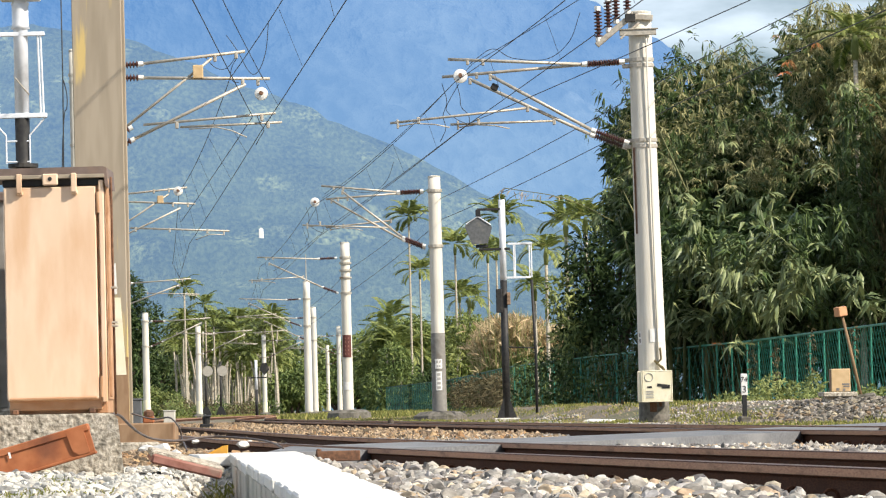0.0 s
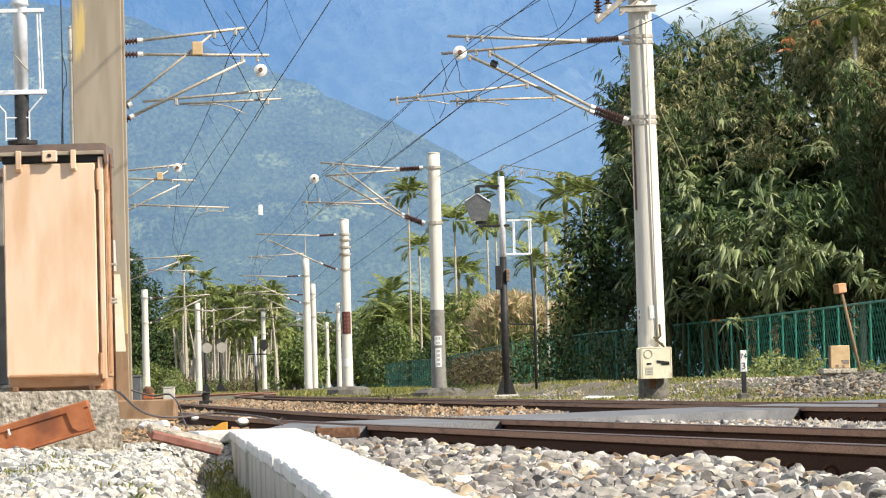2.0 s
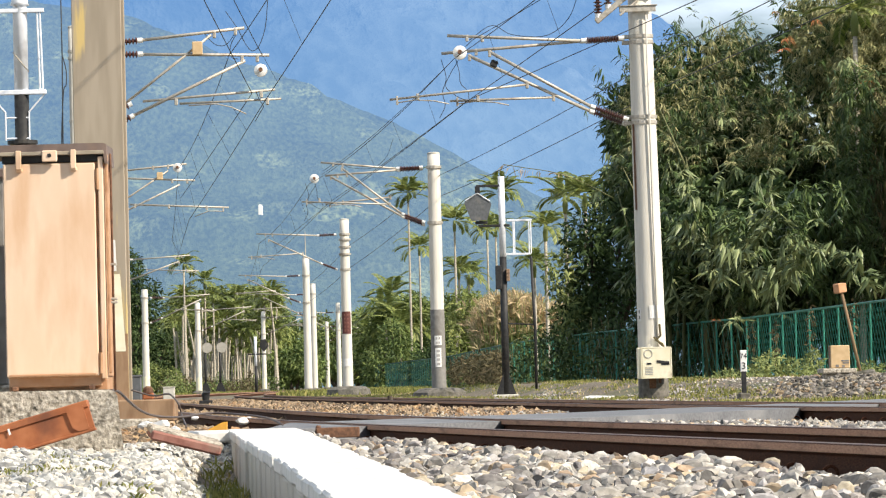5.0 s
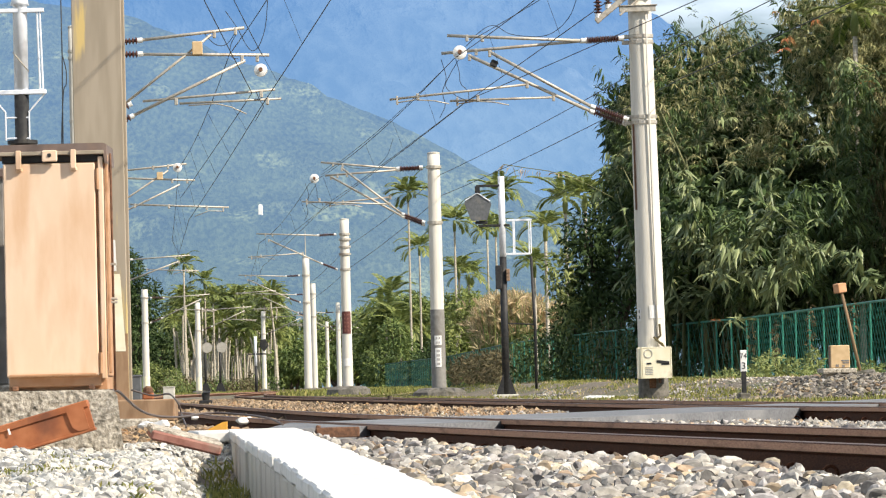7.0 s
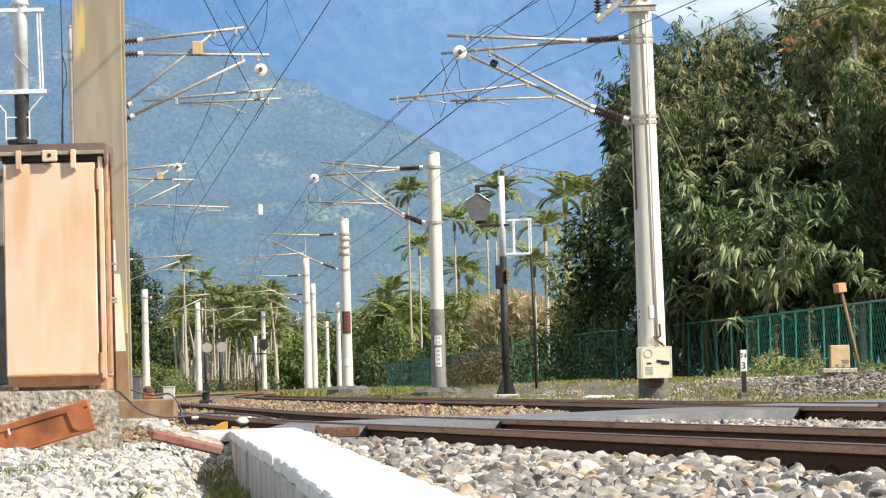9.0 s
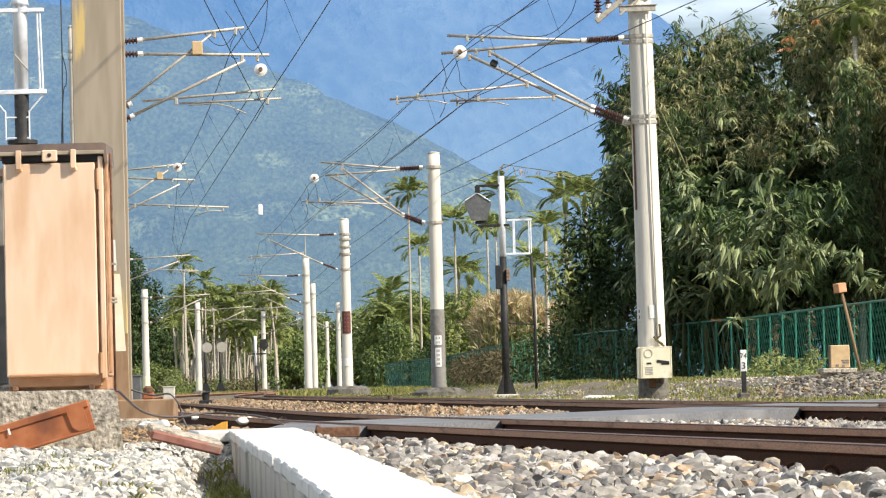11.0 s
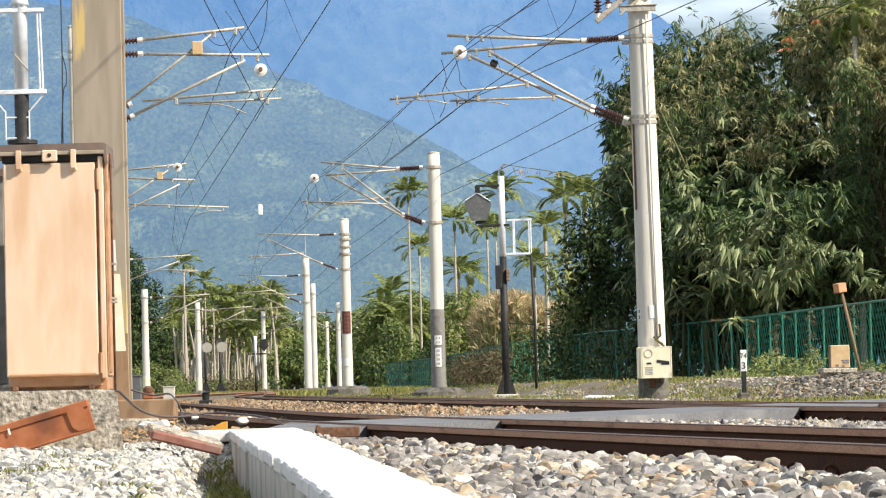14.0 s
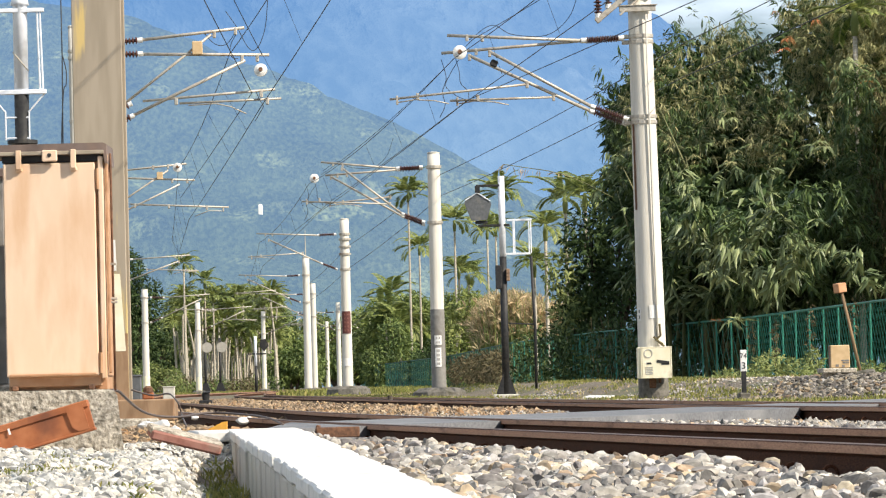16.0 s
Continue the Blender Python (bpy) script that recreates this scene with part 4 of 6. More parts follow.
# ---- relay cabinet on its plinth ----
def build_cabinet():
    plinth = thing("plinth", pose(-2.6, 22.74, -0.1, 0, 0, 5.2), "mossy old concrete plinth under a relay cabinet", "plinth")
    part("block", Shape().plate([(-0.71, 0.0), (0.735, 0.0), (0.715, 0.2), (0.702, 0.345), (0.685, 0.372), (0.655, 0.382), (-0.71, 0.386)], (0, 0, 0), 1.05), MOSSY, plinth)
    c = thing("relay_cabinet", pose(-2.237, 22.75, 0.285), "rust-stained beige steel relay cabinet with a brown cap", "cabinet")
    part("body", Shape().box((0.005, 0.24, 0.7), (0.575, 0.46, 1.26), bevel=0.008), BEIGE_RUSTY, c, "rusty beige steel body")
    d = part("door", Shape().box((-0.02, -0.008, 0.692), (0.53, 0.03, 1.225), bevel=0.01), BEIGE, c, "large beige enamelled door streaked with rust")
    part("lower_lip", Shape().box((-0.02, -0.026, 0.088), (0.5, 0.012, 0.014), bevel=0.003), BEIGE_RUSTY, d)
    for z in (1.21, 0.15):
        part("hinge", Shape().tube([(0.258, -0.02, z - 0.06), (0.258, -0.02, z + 0.06)], 0.01, 8), BEIGE_RUSTY, d)
    part("frame_strip", Shape().box((0.277, -0.004, 0.7), (0.03, 0.04, 1.28), bevel=0.005), BEIGE, c)
    part("frame_strip", Shape().box((0.31, 0.02, 0.72), (0.016, 0.05, 1.26), bevel=0.004), BEIGE_RUSTY, c)
    part("conduit", Shape().tube([(0.326, 0.1, -0.01), (0.326, 0.1, 1.3), (0.322, 0.14, 1.36)], 0.007, 8), RUST, c, "thin rusty conduit", smooth=True)
    for z in (0.52, 0.72, 0.5):
        part("saddle", Shape().box((0.325, 0.1, z), (0.05, 0.03, 0.014), bevel=0.004), GALV, c)
    cap = part("cap", Shape().plate([(-0.36, 0.0), (-0.36, 0.064), (0.285, 0.066), (0.303, 0.058), (0.309, -0.055), (0.294, -0.05), (0.288, 0.0)], (0.01, 0.2, 1.35), 0.48), CAP_BROWN, c, "brown steel cap overhanging the door")
    part("cap_edge", Shape().box((-0.03, -0.045, 1.362), (0.66, 0.012, 0.022), bevel=0.003), COLUMN, cap)
    part("vent_strip", Shape().box((-0.01, 0.02, 1.335), (0.56, 0.05, 0.05), bevel=0.004), BLACK, c)
    for x in (-0.19, 0.125):
        h = part("hook", Shape().box((x, -0.052, 1.325), (0.032, 0.02, 0.11), bevel=0.004).box((x, -0.03, 1.27), (0.04, 0.03, 0.025), bevel=0.006), BEIGE, c, "steel lifting hook")
    hasp = part("hasp", Shape().box((-0.01, -0.056, 1.345), (0.088, 0.03, 0.066), bevel=0.006), BEIGE, c, "pale padlock plate")
    part("keyhole", Shape().tube([(-0.01, -0.075, 1.348), (-0.01, -0.06, 1.348)], 0.012, 10), INK, hasp)
    for x in (-0.24, 0.2):
        part("foot", Shape().box((x, 0.06, 0.012), (0.035, 0.2, 0.03), bevel=0.006), RUST, c)
    part("skirt", Shape().box((-0.01, 0.15, 0.048), (0.53, 0.26, 0.056), bevel=0.004), BEIGE_RUSTY, c)
    part("base_box", Shape().box((0.0, 0.27, 0.036), (0.565, 0.4, 0.078), bevel=0.004), BEIGE_RUSTY, c, "rusty base under the cabinet")
    b = thing("steel_beam", pose(-2.565, 21.95, -0.02, 0, -15.4, 0), "orange primed steel channel leaning against a concrete plinth", "steel beam")
    part("web", Shape().box((0, -0.052, 0), (1.24, 0.014, 0.17), bevel=0.003), ORANGE, b)
    part("flange", Shape().box((0, -0.02, 0.066), (1.24, 0.1, 0.042), bevel=0.006), ORANGE, b)
    part("flange", Shape().box((0, -0.02, -0.08), (1.24, 0.1, 0.016), bevel=0.004), ORANGE, b)
    part("bracket_plate", Shape().plate([(0, 0.07), (0.1, 0.07), (0.1, -0.07), (0.04, -0.07), (0.01, -0.04)], (0.49, -0.066, 0), 0.012), ORANGE, b)
    part("paint_mark", Shape().box((0.16, -0.072, 0.04), (0.012, 0.003, 0.035)), WHITE, b)


build_cabinet()


def build_grey_cabinet():
    c = thing("grey_cabinet", pose(-2.817, 23.55, 0.285), "dark grey steel cabinet beside the beige one", "cabinet")
    part("body", Shape().box((0, 0.2, 0.66), (0.42, 0.4, 1.24), bevel=0.01), GREY_PAINT, c)
    part("door", Shape().box((-0.02, -0.01, 0.66), (0.36, 0.02, 1.18), bevel=0.006), GREY_PAINT, c)
    part("footing", Shape().box((0, 0.2, -0.18), (0.46, 0.42, 0.44), bevel=0.015), MOSSY, c, "mossy concrete footing")
    part("cap", Shape().box((0, 0.2, 1.3), (0.48, 0.46, 0.06), bevel=0.01), CAP_BROWN, c)


build_grey_cabinet()


# ---- steel column ----
def build_column():
    c = thing("steel_column", pose(-3.115, 36.0, 0.0), "tall grey-brown painted steel column with flaking yellow paint", "steel column")
    part("flange", Shape().box((0.02, -0.19, 3.2), (0.45, 0.03, 6.5), bevel=0.008), COLUMN, c, "broad painted flange")
    part("flange", Shape().box((0.02, 0.19, 3.2), (0.45, 0.03, 6.5), bevel=0.008), COLUMN, c)
    part("web", Shape().box((0, 0, 3.2), (0.03, 0.36, 6.5), bevel=0.004), COLUMN, c)
    # pale plates on the front flange, white above and cream below
    part("white_panel", Shape().plate([(0.08, 1.36), (0.155, 1.36), (0.15, 1.64), (0.08, 1.64)], (0.0, -0.208, 0), 0.006), WHITE, c, "thin white plate")
    part("white_panel", Shape().plate([(0.05, 0.63), (0.225, 0.63), (0.185, 1.33), (0.05, 1.33)], (0.0, -0.208, 0), 0.006), CREAM, c, "thin cream plate")
    part("rusty_foot", Shape().box((0.02, -0.2065, 0.36), (0.449, 0.004, 0.86), bevel=0.001), COLUMN_RUST, c, "rust-brown lower face of the flange")
    part("base_beam", Shape().box((0.36, -0.1, 0.09), (0.6, 0.5, 0.2), bevel=0.012), COLUMN_RUST, c, "brown steel base beam")
    part("base_plate", Shape().box((0.05, -0.05, -0.05), (0.95, 0.7, 0.14), bevel=0.02), MOSSY, c)


build_column()
for x, y, z, sx, sz, m, lab in ((-3.140, 40.0, 0.08, 0.12, 0.28, SIGN_BACK, "grey steel junction box beside a column"), (-4.907, 70.0, 0.0, 0.2, 0.26, CONCRETE, "grey concrete cable box on a short leg")):
    t = thing("junction_box", pose(x, y, z - 0.1), lab, "junction box")
    part("box", Shape().box((0, 0, 0.1 + sz / 2 + 0.05), (sx, sx, sz), bevel=0.01), m, t)
    part("lid", Shape().box((0, 0, 0.1 + sz + 0.06), (sx * 1.08, sx * 1.1, 0.02), bevel=0.005), m, t)
    part("leg", Shape().box((0, 0, 0.05), (sx * 0.5, sx * 0.5, 0.22), bevel=0.005), m, t)
t = thing("point_lamp", pose(-2.702, 35.85, 0.19), "small brown lantern standing on a steel base beam", "lantern")
part("body", Shape().box((0, 0, 0.03), (0.1, 0.08, 0.06), bevel=0.01), ORANGE, t)
part("hood", Shape().tube([(0, 0, 0.06), (0, 0, 0.1), (0, 0, 0.12)], [0.05, 0.045, 0.02], 12), RUST, t)


# ---- signals ----
def build_left_signal():
    s = thing("railway_signal", pose(-4.441, 42.0, -0.1), "signal post, black below and silver above, with a ladder cage", "railway signal")
    part("black_post", Shape().tube([(0, 0, -0.1), (0, 0, 3.56)], 0.078, 20), BLACK, s, "black painted post", smooth=True)
    part("silver_post", Shape().tube([(0, 0, 3.56), (0, 0, 5.8)], 0.076, 20), PAINT_SILVER, s, "silver painted post", smooth=True)
    part("collar", Shape().tube([(0, 0, 3.02), (0, 0, 3.06)], 0.16, 20), BLACK, s)
    part("lamp_socket", Shape().tube([(0, 0, 4.5), (0, 0, 4.54), (0, 0, 4.74), (0, 0, 4.78)], [0.1, 0.088, 0.088, 0.1], 20), PAINT_SILVER, s, "silver lamp socket", smooth=True)
    part("lamp_flange", Shape().box((0, 0, 4.82), (0.42, 0.3, 0.03), bevel=0.01), PAINT_SILVER, s)
    part("clamp_loop", Shape().tube([(0.078 * math.cos(w), 0.078 * math.sin(w), 3.9 - 0.1 * math.cos(w)) for w in np.linspace(0, 6.28, 20)], 0.008, 6), GALV, s)
    cage = part("cage", Shape().box((-0.1, -0.05, 4.44), (0.72, 0.05, 0.045), bevel=0.006), PAINT_SILVER, s, "silver painted ladder cage")
    part("platform", Shape().box((-0.1, -0.05, 3.57), (0.74, 0.06, 0.05), bevel=0.006), PAINT_SILVER, cage)
    for x in (-0.24, 0.205, 0.235):
        part("stile", Shape().tube([(x, -0.05, 3.57), (x - 0.02, -0.05, 4.44)], 0.011, 8), PAINT_SILVER, cage)
    part("brace", Shape().tube([(0.25, -0.05, 3.55), (0.08, -0.05, 3.36), (0.08, -0.05, 3.06)], 0.01, 8), PAINT_SILVER, cage)
    part("brace", Shape().tube([(-0.33, -0.05, 3.55), (-0.17, -0.05, 3.36), (-0.17, -0.05, 3.06)], 0.01, 8), PAINT_SILVER, cage)
    part("rung", Shape().tube([(-0.17, -0.05, 3.3), (0.08, -0.05, 3.3)], 0.01, 8), PAINT_SILVER, cage)
    part("rung", Shape().tube([(-0.17, -0.05, 3.08), (0.08, -0.05, 3.08)], 0.01, 8), PAINT_SILVER, cage)


build_left_signal()


def build_right_signal():
    s = thing("railway_signal", pose(1.45, 96.0, -0.1), "signal post, black below and silver above, with a grey pentagon board", "railway signal")
    part("black_post", Shape().tube([(0, 0, 0), (0, 0, 3.4)], [0.095, 0.085], 18), BLACK, s, "black painted post", smooth=True)
    part("silver_post", Shape().tube([(0, 0, 3.4), (0, 0, 5.36)], 0.08, 18), PAINT_SILVER, s, "silver painted post", smooth=True)
    part("gusset", Shape().plate([(-0.26, 0.02), (0.26, 0.02), (0.07, 0.55), (-0.07, 0.55)], (0, -0.06, 0), 0.03), BLACK, s)
    part("footing", Shape().box((0, 0, -0.02), (0.62, 0.6, 0.16), bevel=0.02), CONCRETE, s)
    bd = part("board", Shape().plate([(-0.33, 0.14), (-0.3, 0.2), (-0.04, 0.36), (0.02, 0.36), (0.3, 0.17), (0.33, 0.1), (0.22, -0.28), (-0.16, -0.3)], (-0.58, -0.1, 4.58), 0.06), SIGN_BACK, s, "dark grey pentagon board")
    part("rim", Shape().tube([(-0.88, -0.14, 4.78), (-0.62, -0.14, 4.94), (-0.56, -0.14, 4.94), (-0.28, -0.14, 4.75)], 0.014, 6), PAINT_SILVER, bd)
    part("arm", Shape().box((-0.28, -0.04, 5.13), (0.66, 0.05, 0.06), bevel=0.008).box((-0.58, -0.04, 5.03), (0.12, 0.06, 0.2), bevel=0.01), BLACK, s)
    part("arm", Shape().box((-0.2, -0.04, 4.16), (0.76, 0.06, 0.06), bevel=0.008).box((-0.5, -0.04, 4.24), (0.3, 0.08, 0.08), bevel=0.01), BLACK, s)
    part("relay_box", Shape().box((-0.12, -0.1, 2.9), (0.15, 0.18, 0.58), bevel=0.015), BLACK, s)
    part("relay_box", Shape().box((0.11, -0.08, 2.95), (0.09, 0.12, 0.3), bevel=0.012), WOOD, s, "small brown relay box")
    cage = part("cage", Shape().box((0.42, 0, 4.28), (0.6, 0.04, 0.05), bevel=0.006), PAINT_SILVER, s, "silver painted ladder cage")
    part("platform", Shape().box((0.36, 0, 3.46), (0.62, 0.04, 0.05), bevel=0.006), PAINT_SILVER, cage)
    for x in (0.26, 0.29, 0.64, 0.69):
        part("stile", Shape().tube([(x, 0, 3.46), (x, 0, 4.28)], 0.016, 8), PAINT_SILVER, cage)
    part("stay", Shape().tube([(0.68, 0, 3.4), (0.74, 0, 1.6), (0.73, 0, 0.0)], 0.035, 10), BLACK, s, "thin black ladder stile", smooth=True)
    part("stay", Shape().tube([(0.04, 0, 1.78), (0.72, 0, 1.74)], 0.016, 8), BLACK, s)


build_right_signal()


# ---- marker post, box on slabs, leaning pole ----
def text_on(parent, words, at, size, material, name="numeral"):
    cu = bpy.data.curves.new(name, "FONT")
    cu.body, cu.size, cu.align_x, cu.align_y, cu.extrude = words, size, "CENTER", "CENTER", 0.002
    tmp = bpy.data.objects.new(name, cu)
    scene.collection.objects.link(tmp)
    bpy.context.view_layer.update()
    me = bpy.data.meshes.new_from_object(tmp.evaluated_get(bpy.context.evaluated_depsgraph_get()))
    bpy.data.objects.remove(tmp)
    me.materials.clear()
    me.materials.append(material)
    ob = new(name, me)
    ob.parent, ob.matrix_basis = parent, pose(*at, 90, 0, 0)
    return ob


km = thing("kilometre_post", pose(4.661, 62.0, 0.0), "short black and white kilometre post reading 74 over 3", "marker post")
part("post", Shape().box((0, 0, 0.16), (0.075, 0.07, 0.36), bevel=0.008), BLACK, km, "black lower post")
plate = part("plate", Shape().box((0.0, 0, 0.5), (0.1, 0.06, 0.34), bevel=0.008), WHITE, km, "white number plate")
text_on(plate, "74", (0.0, -0.034, 0.575), 0.11, INK)
text_on(plate, "3", (0.0, -0.034, 0.42), 0.15, INK)
part("footing", Shape().box((-0.01, -0.02, -0.06), (0.18, 0.18, 0.12), (0, 4, 10), 0.02), DARK_CONCRETE, km)

slab = thing("concrete_slabs", pose(6.370, 64.0, 0.24), "stacked dark concrete slabs on the gravel bank", "slab")
part("slab", Shape().box((-0.05, 0, 0.07), (0.56, 0.5, 0.08), (0, 1, 5), 0.015), MOSSY, slab)
part("block", Shape().box((-0.08, 0.05, -0.04), (0.4, 0.4, 0.14), bevel=0.02), MOSSY, slab)
part("block", Shape().box((0.33, 0.0, -0.02), (0.46, 0.4, 0.16), (0, -8, 0), 0.03), DARK_CONCRETE, slab)
bx = thing("marker_box", pose(6.364, 64.0, 0.352), "tan painted box with dark smudged lettering on slabs", "box")
part("body", Shape().box((0, 0, 0.185), (0.31, 0.26, 0.37), bevel=0.012), TAN_BOX, bx)
part("side_panel", Shape().box((-0.158, 0, 0.185), (0.012, 0.22, 0.34), bevel=0.004), WOOD, bx)
part("lettering", Shape().box((0.08, -0.133, 0.12), (0.12, 0.004, 0.025)).box((0.09, -0.133, 0.085), (0.1, 0.004, 0.02)).box((-0.05, -0.133, 0.04), (0.05, 0.004, 0.04)).box((0.05, -0.133, 0.03), (0.04, 0.004, 0.04)), GREY_INK, bx)
lp = thing("leaning_post", pose(6.954, 66.5, 0.2), "leaning wooden pole with a salmon box on its top", "post")
part("pole", Shape().tube([(0.02, 0, 0), (-0.12, 0, 0.7), (-0.27, 0, 1.42)], [0.03, 0.028, 0.026], 10), BAMBOO_POLE, lp, smooth=True)
part("head_box", Shape().box((-0.3, 0, 1.5), (0.17, 0.17, 0.16), (0, -8, 28), 0.012), PINK_BOX, lp, "salmon painted box head")


# ---- fence ----
FENCE = [(11.6, 62.0), (10.3, 74.0), (9.4, 84.0), (8.0, 105.0), (4.9, 130.0), (2.55, 160.0), (0.1, 230.0), (-7.0, 330.0)]


def build_fence():
    fe = thing("fence", pose(0, 0, 0), "green coated chain-link fence along the railway bank", "fence", kind="structure")
    top = 1.8
    k = 0
    for (x0, y0), (x1, y1) in zip(FENCE, FENCE[1:]):
        L = math.hypot(x1 - x0, y1 - y0)
        n = max(1, round(L / 2.1))
        step = 0.24 if y0 < 105 else 0.55
        # from 160 m on the coat is the darker copy, painted as if shaded
        coat = FENCE_GREEN if y0 < 160 else FENCE_SHADED
        for i in range(n):
            a = Vector((x0 + (x1 - x0) * i / n, y0 + (y1 - y0) * i / n, 0))
            b = Vector((x0 + (x1 - x0) * (i + 1) / n, y0 + (y1 - y0) * (i + 1) / n, 0))
            za, zb = ground_z(a.x, a.y), ground_z(b.x, b.y)
            part("post", Shape().tube([(a.x, a.y, za - 0.1), (a.x, a.y, top + 0.02)], 0.022, 8), coat, fe)
            part("top_rail", Shape().tube([(a.x, a.y, top), (b.x, b.y, top)], 0.026, 6), coat, fe)
            sh = Shape()
            w = (b - a).length
            h = top - max(za, zb) - 0.06
            z0 = max(za, zb) + 0.06
            d = (b - a) / w
            out = Vector((d.y, -d.x, 0)) * 0.003
            for sgn in (1, -1):
                q = -h
                while q < w + h:
                    lo, hi = (q, q + h) if sgn > 0 else (q + h, q)
                    # clip the slanting wire to the panel
                    t0, t1 = sorted(((0 - lo) / (hi - lo), (w - lo) / (hi - lo)))
                    t0, t1 = max(0, t0), min(1, t1)
                    if t1 - t0 > 0.02:
                        p = a + d * (lo + (hi - lo) * t0) + Vector((0, 0, z0 + h * t0)) + out * sgn
                        r = a + d * (lo + (hi - lo) * t1) + Vector((0, 0, z0 + h * t1)) + out * sgn
                        sh.tube([p, r], 0.0055 if y0 < 105 else 0.006, 3, False)
                    q += step * 1.414
            part("mesh_panel", sh, coat, fe)


build_fence()


# ---- small clutter by the crossing ----
def clutter():
    tagged(part("ground_cable", Shape().tube(rounded([(-1.968, 23.200, 0.279), (-1.955, 23.600, 0.268), (-1.950, 24.200, 0.215), (-1.962, 25.000, 0.165), (-1.979, 26.000, 0.123), (-1.986, 27.000, 0.096), (-1.928, 27.500, 0.082), (-1.852, 28.000, 0.080), (-1.739, 29.000, 0.094), (-1.465, 28.500, 0.079), (-1.246, 27.500, 0.058), (-1.082, 26.000, 0.026)]), 0.0085, 6), RUBBER, smooth=True),
               "grey-brown cable trailing along the ground", "cable")
    tagged(part("ground_cable", Shape().tube(rounded([(-1.762, 26.735, 0.020), (-1.942, 29.000, 0.082), (-1.965, 29.000, 0.166), (-2.026, 29.300, 0.220), (-2.089, 29.600, 0.242), (-2.229, 30.000, 0.231), (-2.390, 30.000, 0.278)]), 0.007, 6), RUBBER, smooth=True),
           "dark cable looping out of the gravel", "cable")
    s = thing("kerb_stone", pose(-1.5, 22.5, -0.032, 5, 15, 10), "fallen kerb stone with a red painted edge", "kerb stone")
    part("stone", Shape().box((0, 0.02, 0.034), (0.42, 0.3, 0.04), bevel=0.008), MOSSY, s)
    part("red_edge", Shape().box((0, -0.003, 0.012), (0.41, 0.28, 0.058), bevel=0.012), BRICK_RED, s, "red painted edge")
    y = thing("wedge_block", pose(-1.59, 27.0, -0.03), "dirty yellow plastic wedge by the crossing", "wedge")
    part("wedge", Shape().plate([(-0.09, 0.0), (0.085, 0.0), (0.09, 0.075), (0.06, 0.072)], (0, 0, 0.0), 0.14), YELLOW, y)
    for x, yy, w in ((258, 750, 0.16), (285, 752, 0.2), (310, 757, 0.1), (430, 742, 0.14), (345, 736, 0.1), (440, 736, 0.09)):
        m = {258: (-2.549, 33.461, -0.020), 285: (-2.318, 32.051, -0.020), 310: (-1.996, 29.022, -0.020), 430: (-1.807, 35.016, -0.020), 345: (-2.543, 39.912, -0.020), 440: (-1.878, 37.433, -0.020)}[x]
        st = Shape()
        ico = bmesh.new()
        bmesh.ops.create_icosphere(ico, subdivisions=2, radius=1)
        for q in ico.verts:
            q.co *= 0.8 + 0.35 * noise.noise(q.co * 1.3 + Vector((x, 0, 0)))
        st.add([(q.co.x * w / 2, q.co.y * w / 2, q.co.z * w * 0.3) for q in ico.verts], [[q.index for q in g.verts] for g in ico.faces])
        ico.free()
        tagged(part("loose_stone", st, WHITE_SLAB, at=pose(*m)), "loose pale stone lying by the crossing", "stone", "loose stones")


clutter()


# slabs, a stump and a point indicator near the rails
for at, w, d2, turn in (((3.735, 91.983, -0.100), 0.62, 1.6, 12), ((2.863, 74.488, -0.100), 0.5, 1.2, -8), ((5.035, 81.187, -0.100), 0.9, 1.5, 5)):
    tagged(part("flat_slab", Shape().box((0, 0, 0.02), (w, d2, 0.06), bevel=0.015), WHITE_SLAB, at=pose(*at, 1, 2, turn)), "pale flat concrete slab lying in the grass", "slab", "flat slabs")
st = thing("stump_post", pose(-1.149, 80.0, -0.13), "short dark weathered stump beside the rails", "stump")
part("stump", Shape().tube([(0, 0, -0.05), (0.01, 0, 0.1), (0.0, 0, 0.17)], [0.07, 0.06, 0.05], 9), BARK, st)
st = thing("stump_post", pose(-1.001, 80.0, -0.13), "short dark weathered stump beside the rails", "stump")
part("stump", Shape().tube([(0, 0, -0.05), (0.0, 0, 0.1)], [0.05, 0.045], 9), BARK, st)
pi = thing("point_indicator", pose(-5.598, 92.0, -0.15), "small black point indicator lamp standing by the rails", "point indicator")
part("base", Shape().box((0, 0, 0.08), (0.3, 0.2, 0.16), bevel=0.02), BLACK, pi)
part("lamp", Shape().tube([(0, 0, 0.16), (0, 0, 0.3), (0, 0, 0.36)], [0.08, 0.1, 0.06], 12), BLACK, pi)
part("hood", Shape().box((0.03, -0.06, 0.34), (0.16, 0.12, 0.03), (12, 0, 0), 0.008), BLACK, pi)


# far signs at the end of the straight
for x, px, big in ((-18.222, 300.0, 0.5), (-17.108, 300.0, 0.56)):
    s = thing("round_sign", pose(x, px, -0.1), "round pale signal disc on a dark post far down the line", "signal disc")
    part("post", Shape().tube([(0, 0, 0), (0, 0, 4.2)], 0.09, 10), BLACK, s, smooth=True)
    part("disc", Shape().tube([(0.16, -0.12, 3.5), (0.16, -0.06, 3.5)], 0.4, 24), GALV, s)
    part("base", Shape().plate([(-0.45, 0), (0.45, 0), (0.15, 0.8), (-0.15, 0.8)], (0, 0, 0.0), 0.3), BLACK, s)
s = thing("round_sign", pose(-13.440, 280.0, -0.1), "small dark round signal board on a post far down the line", "signal disc")
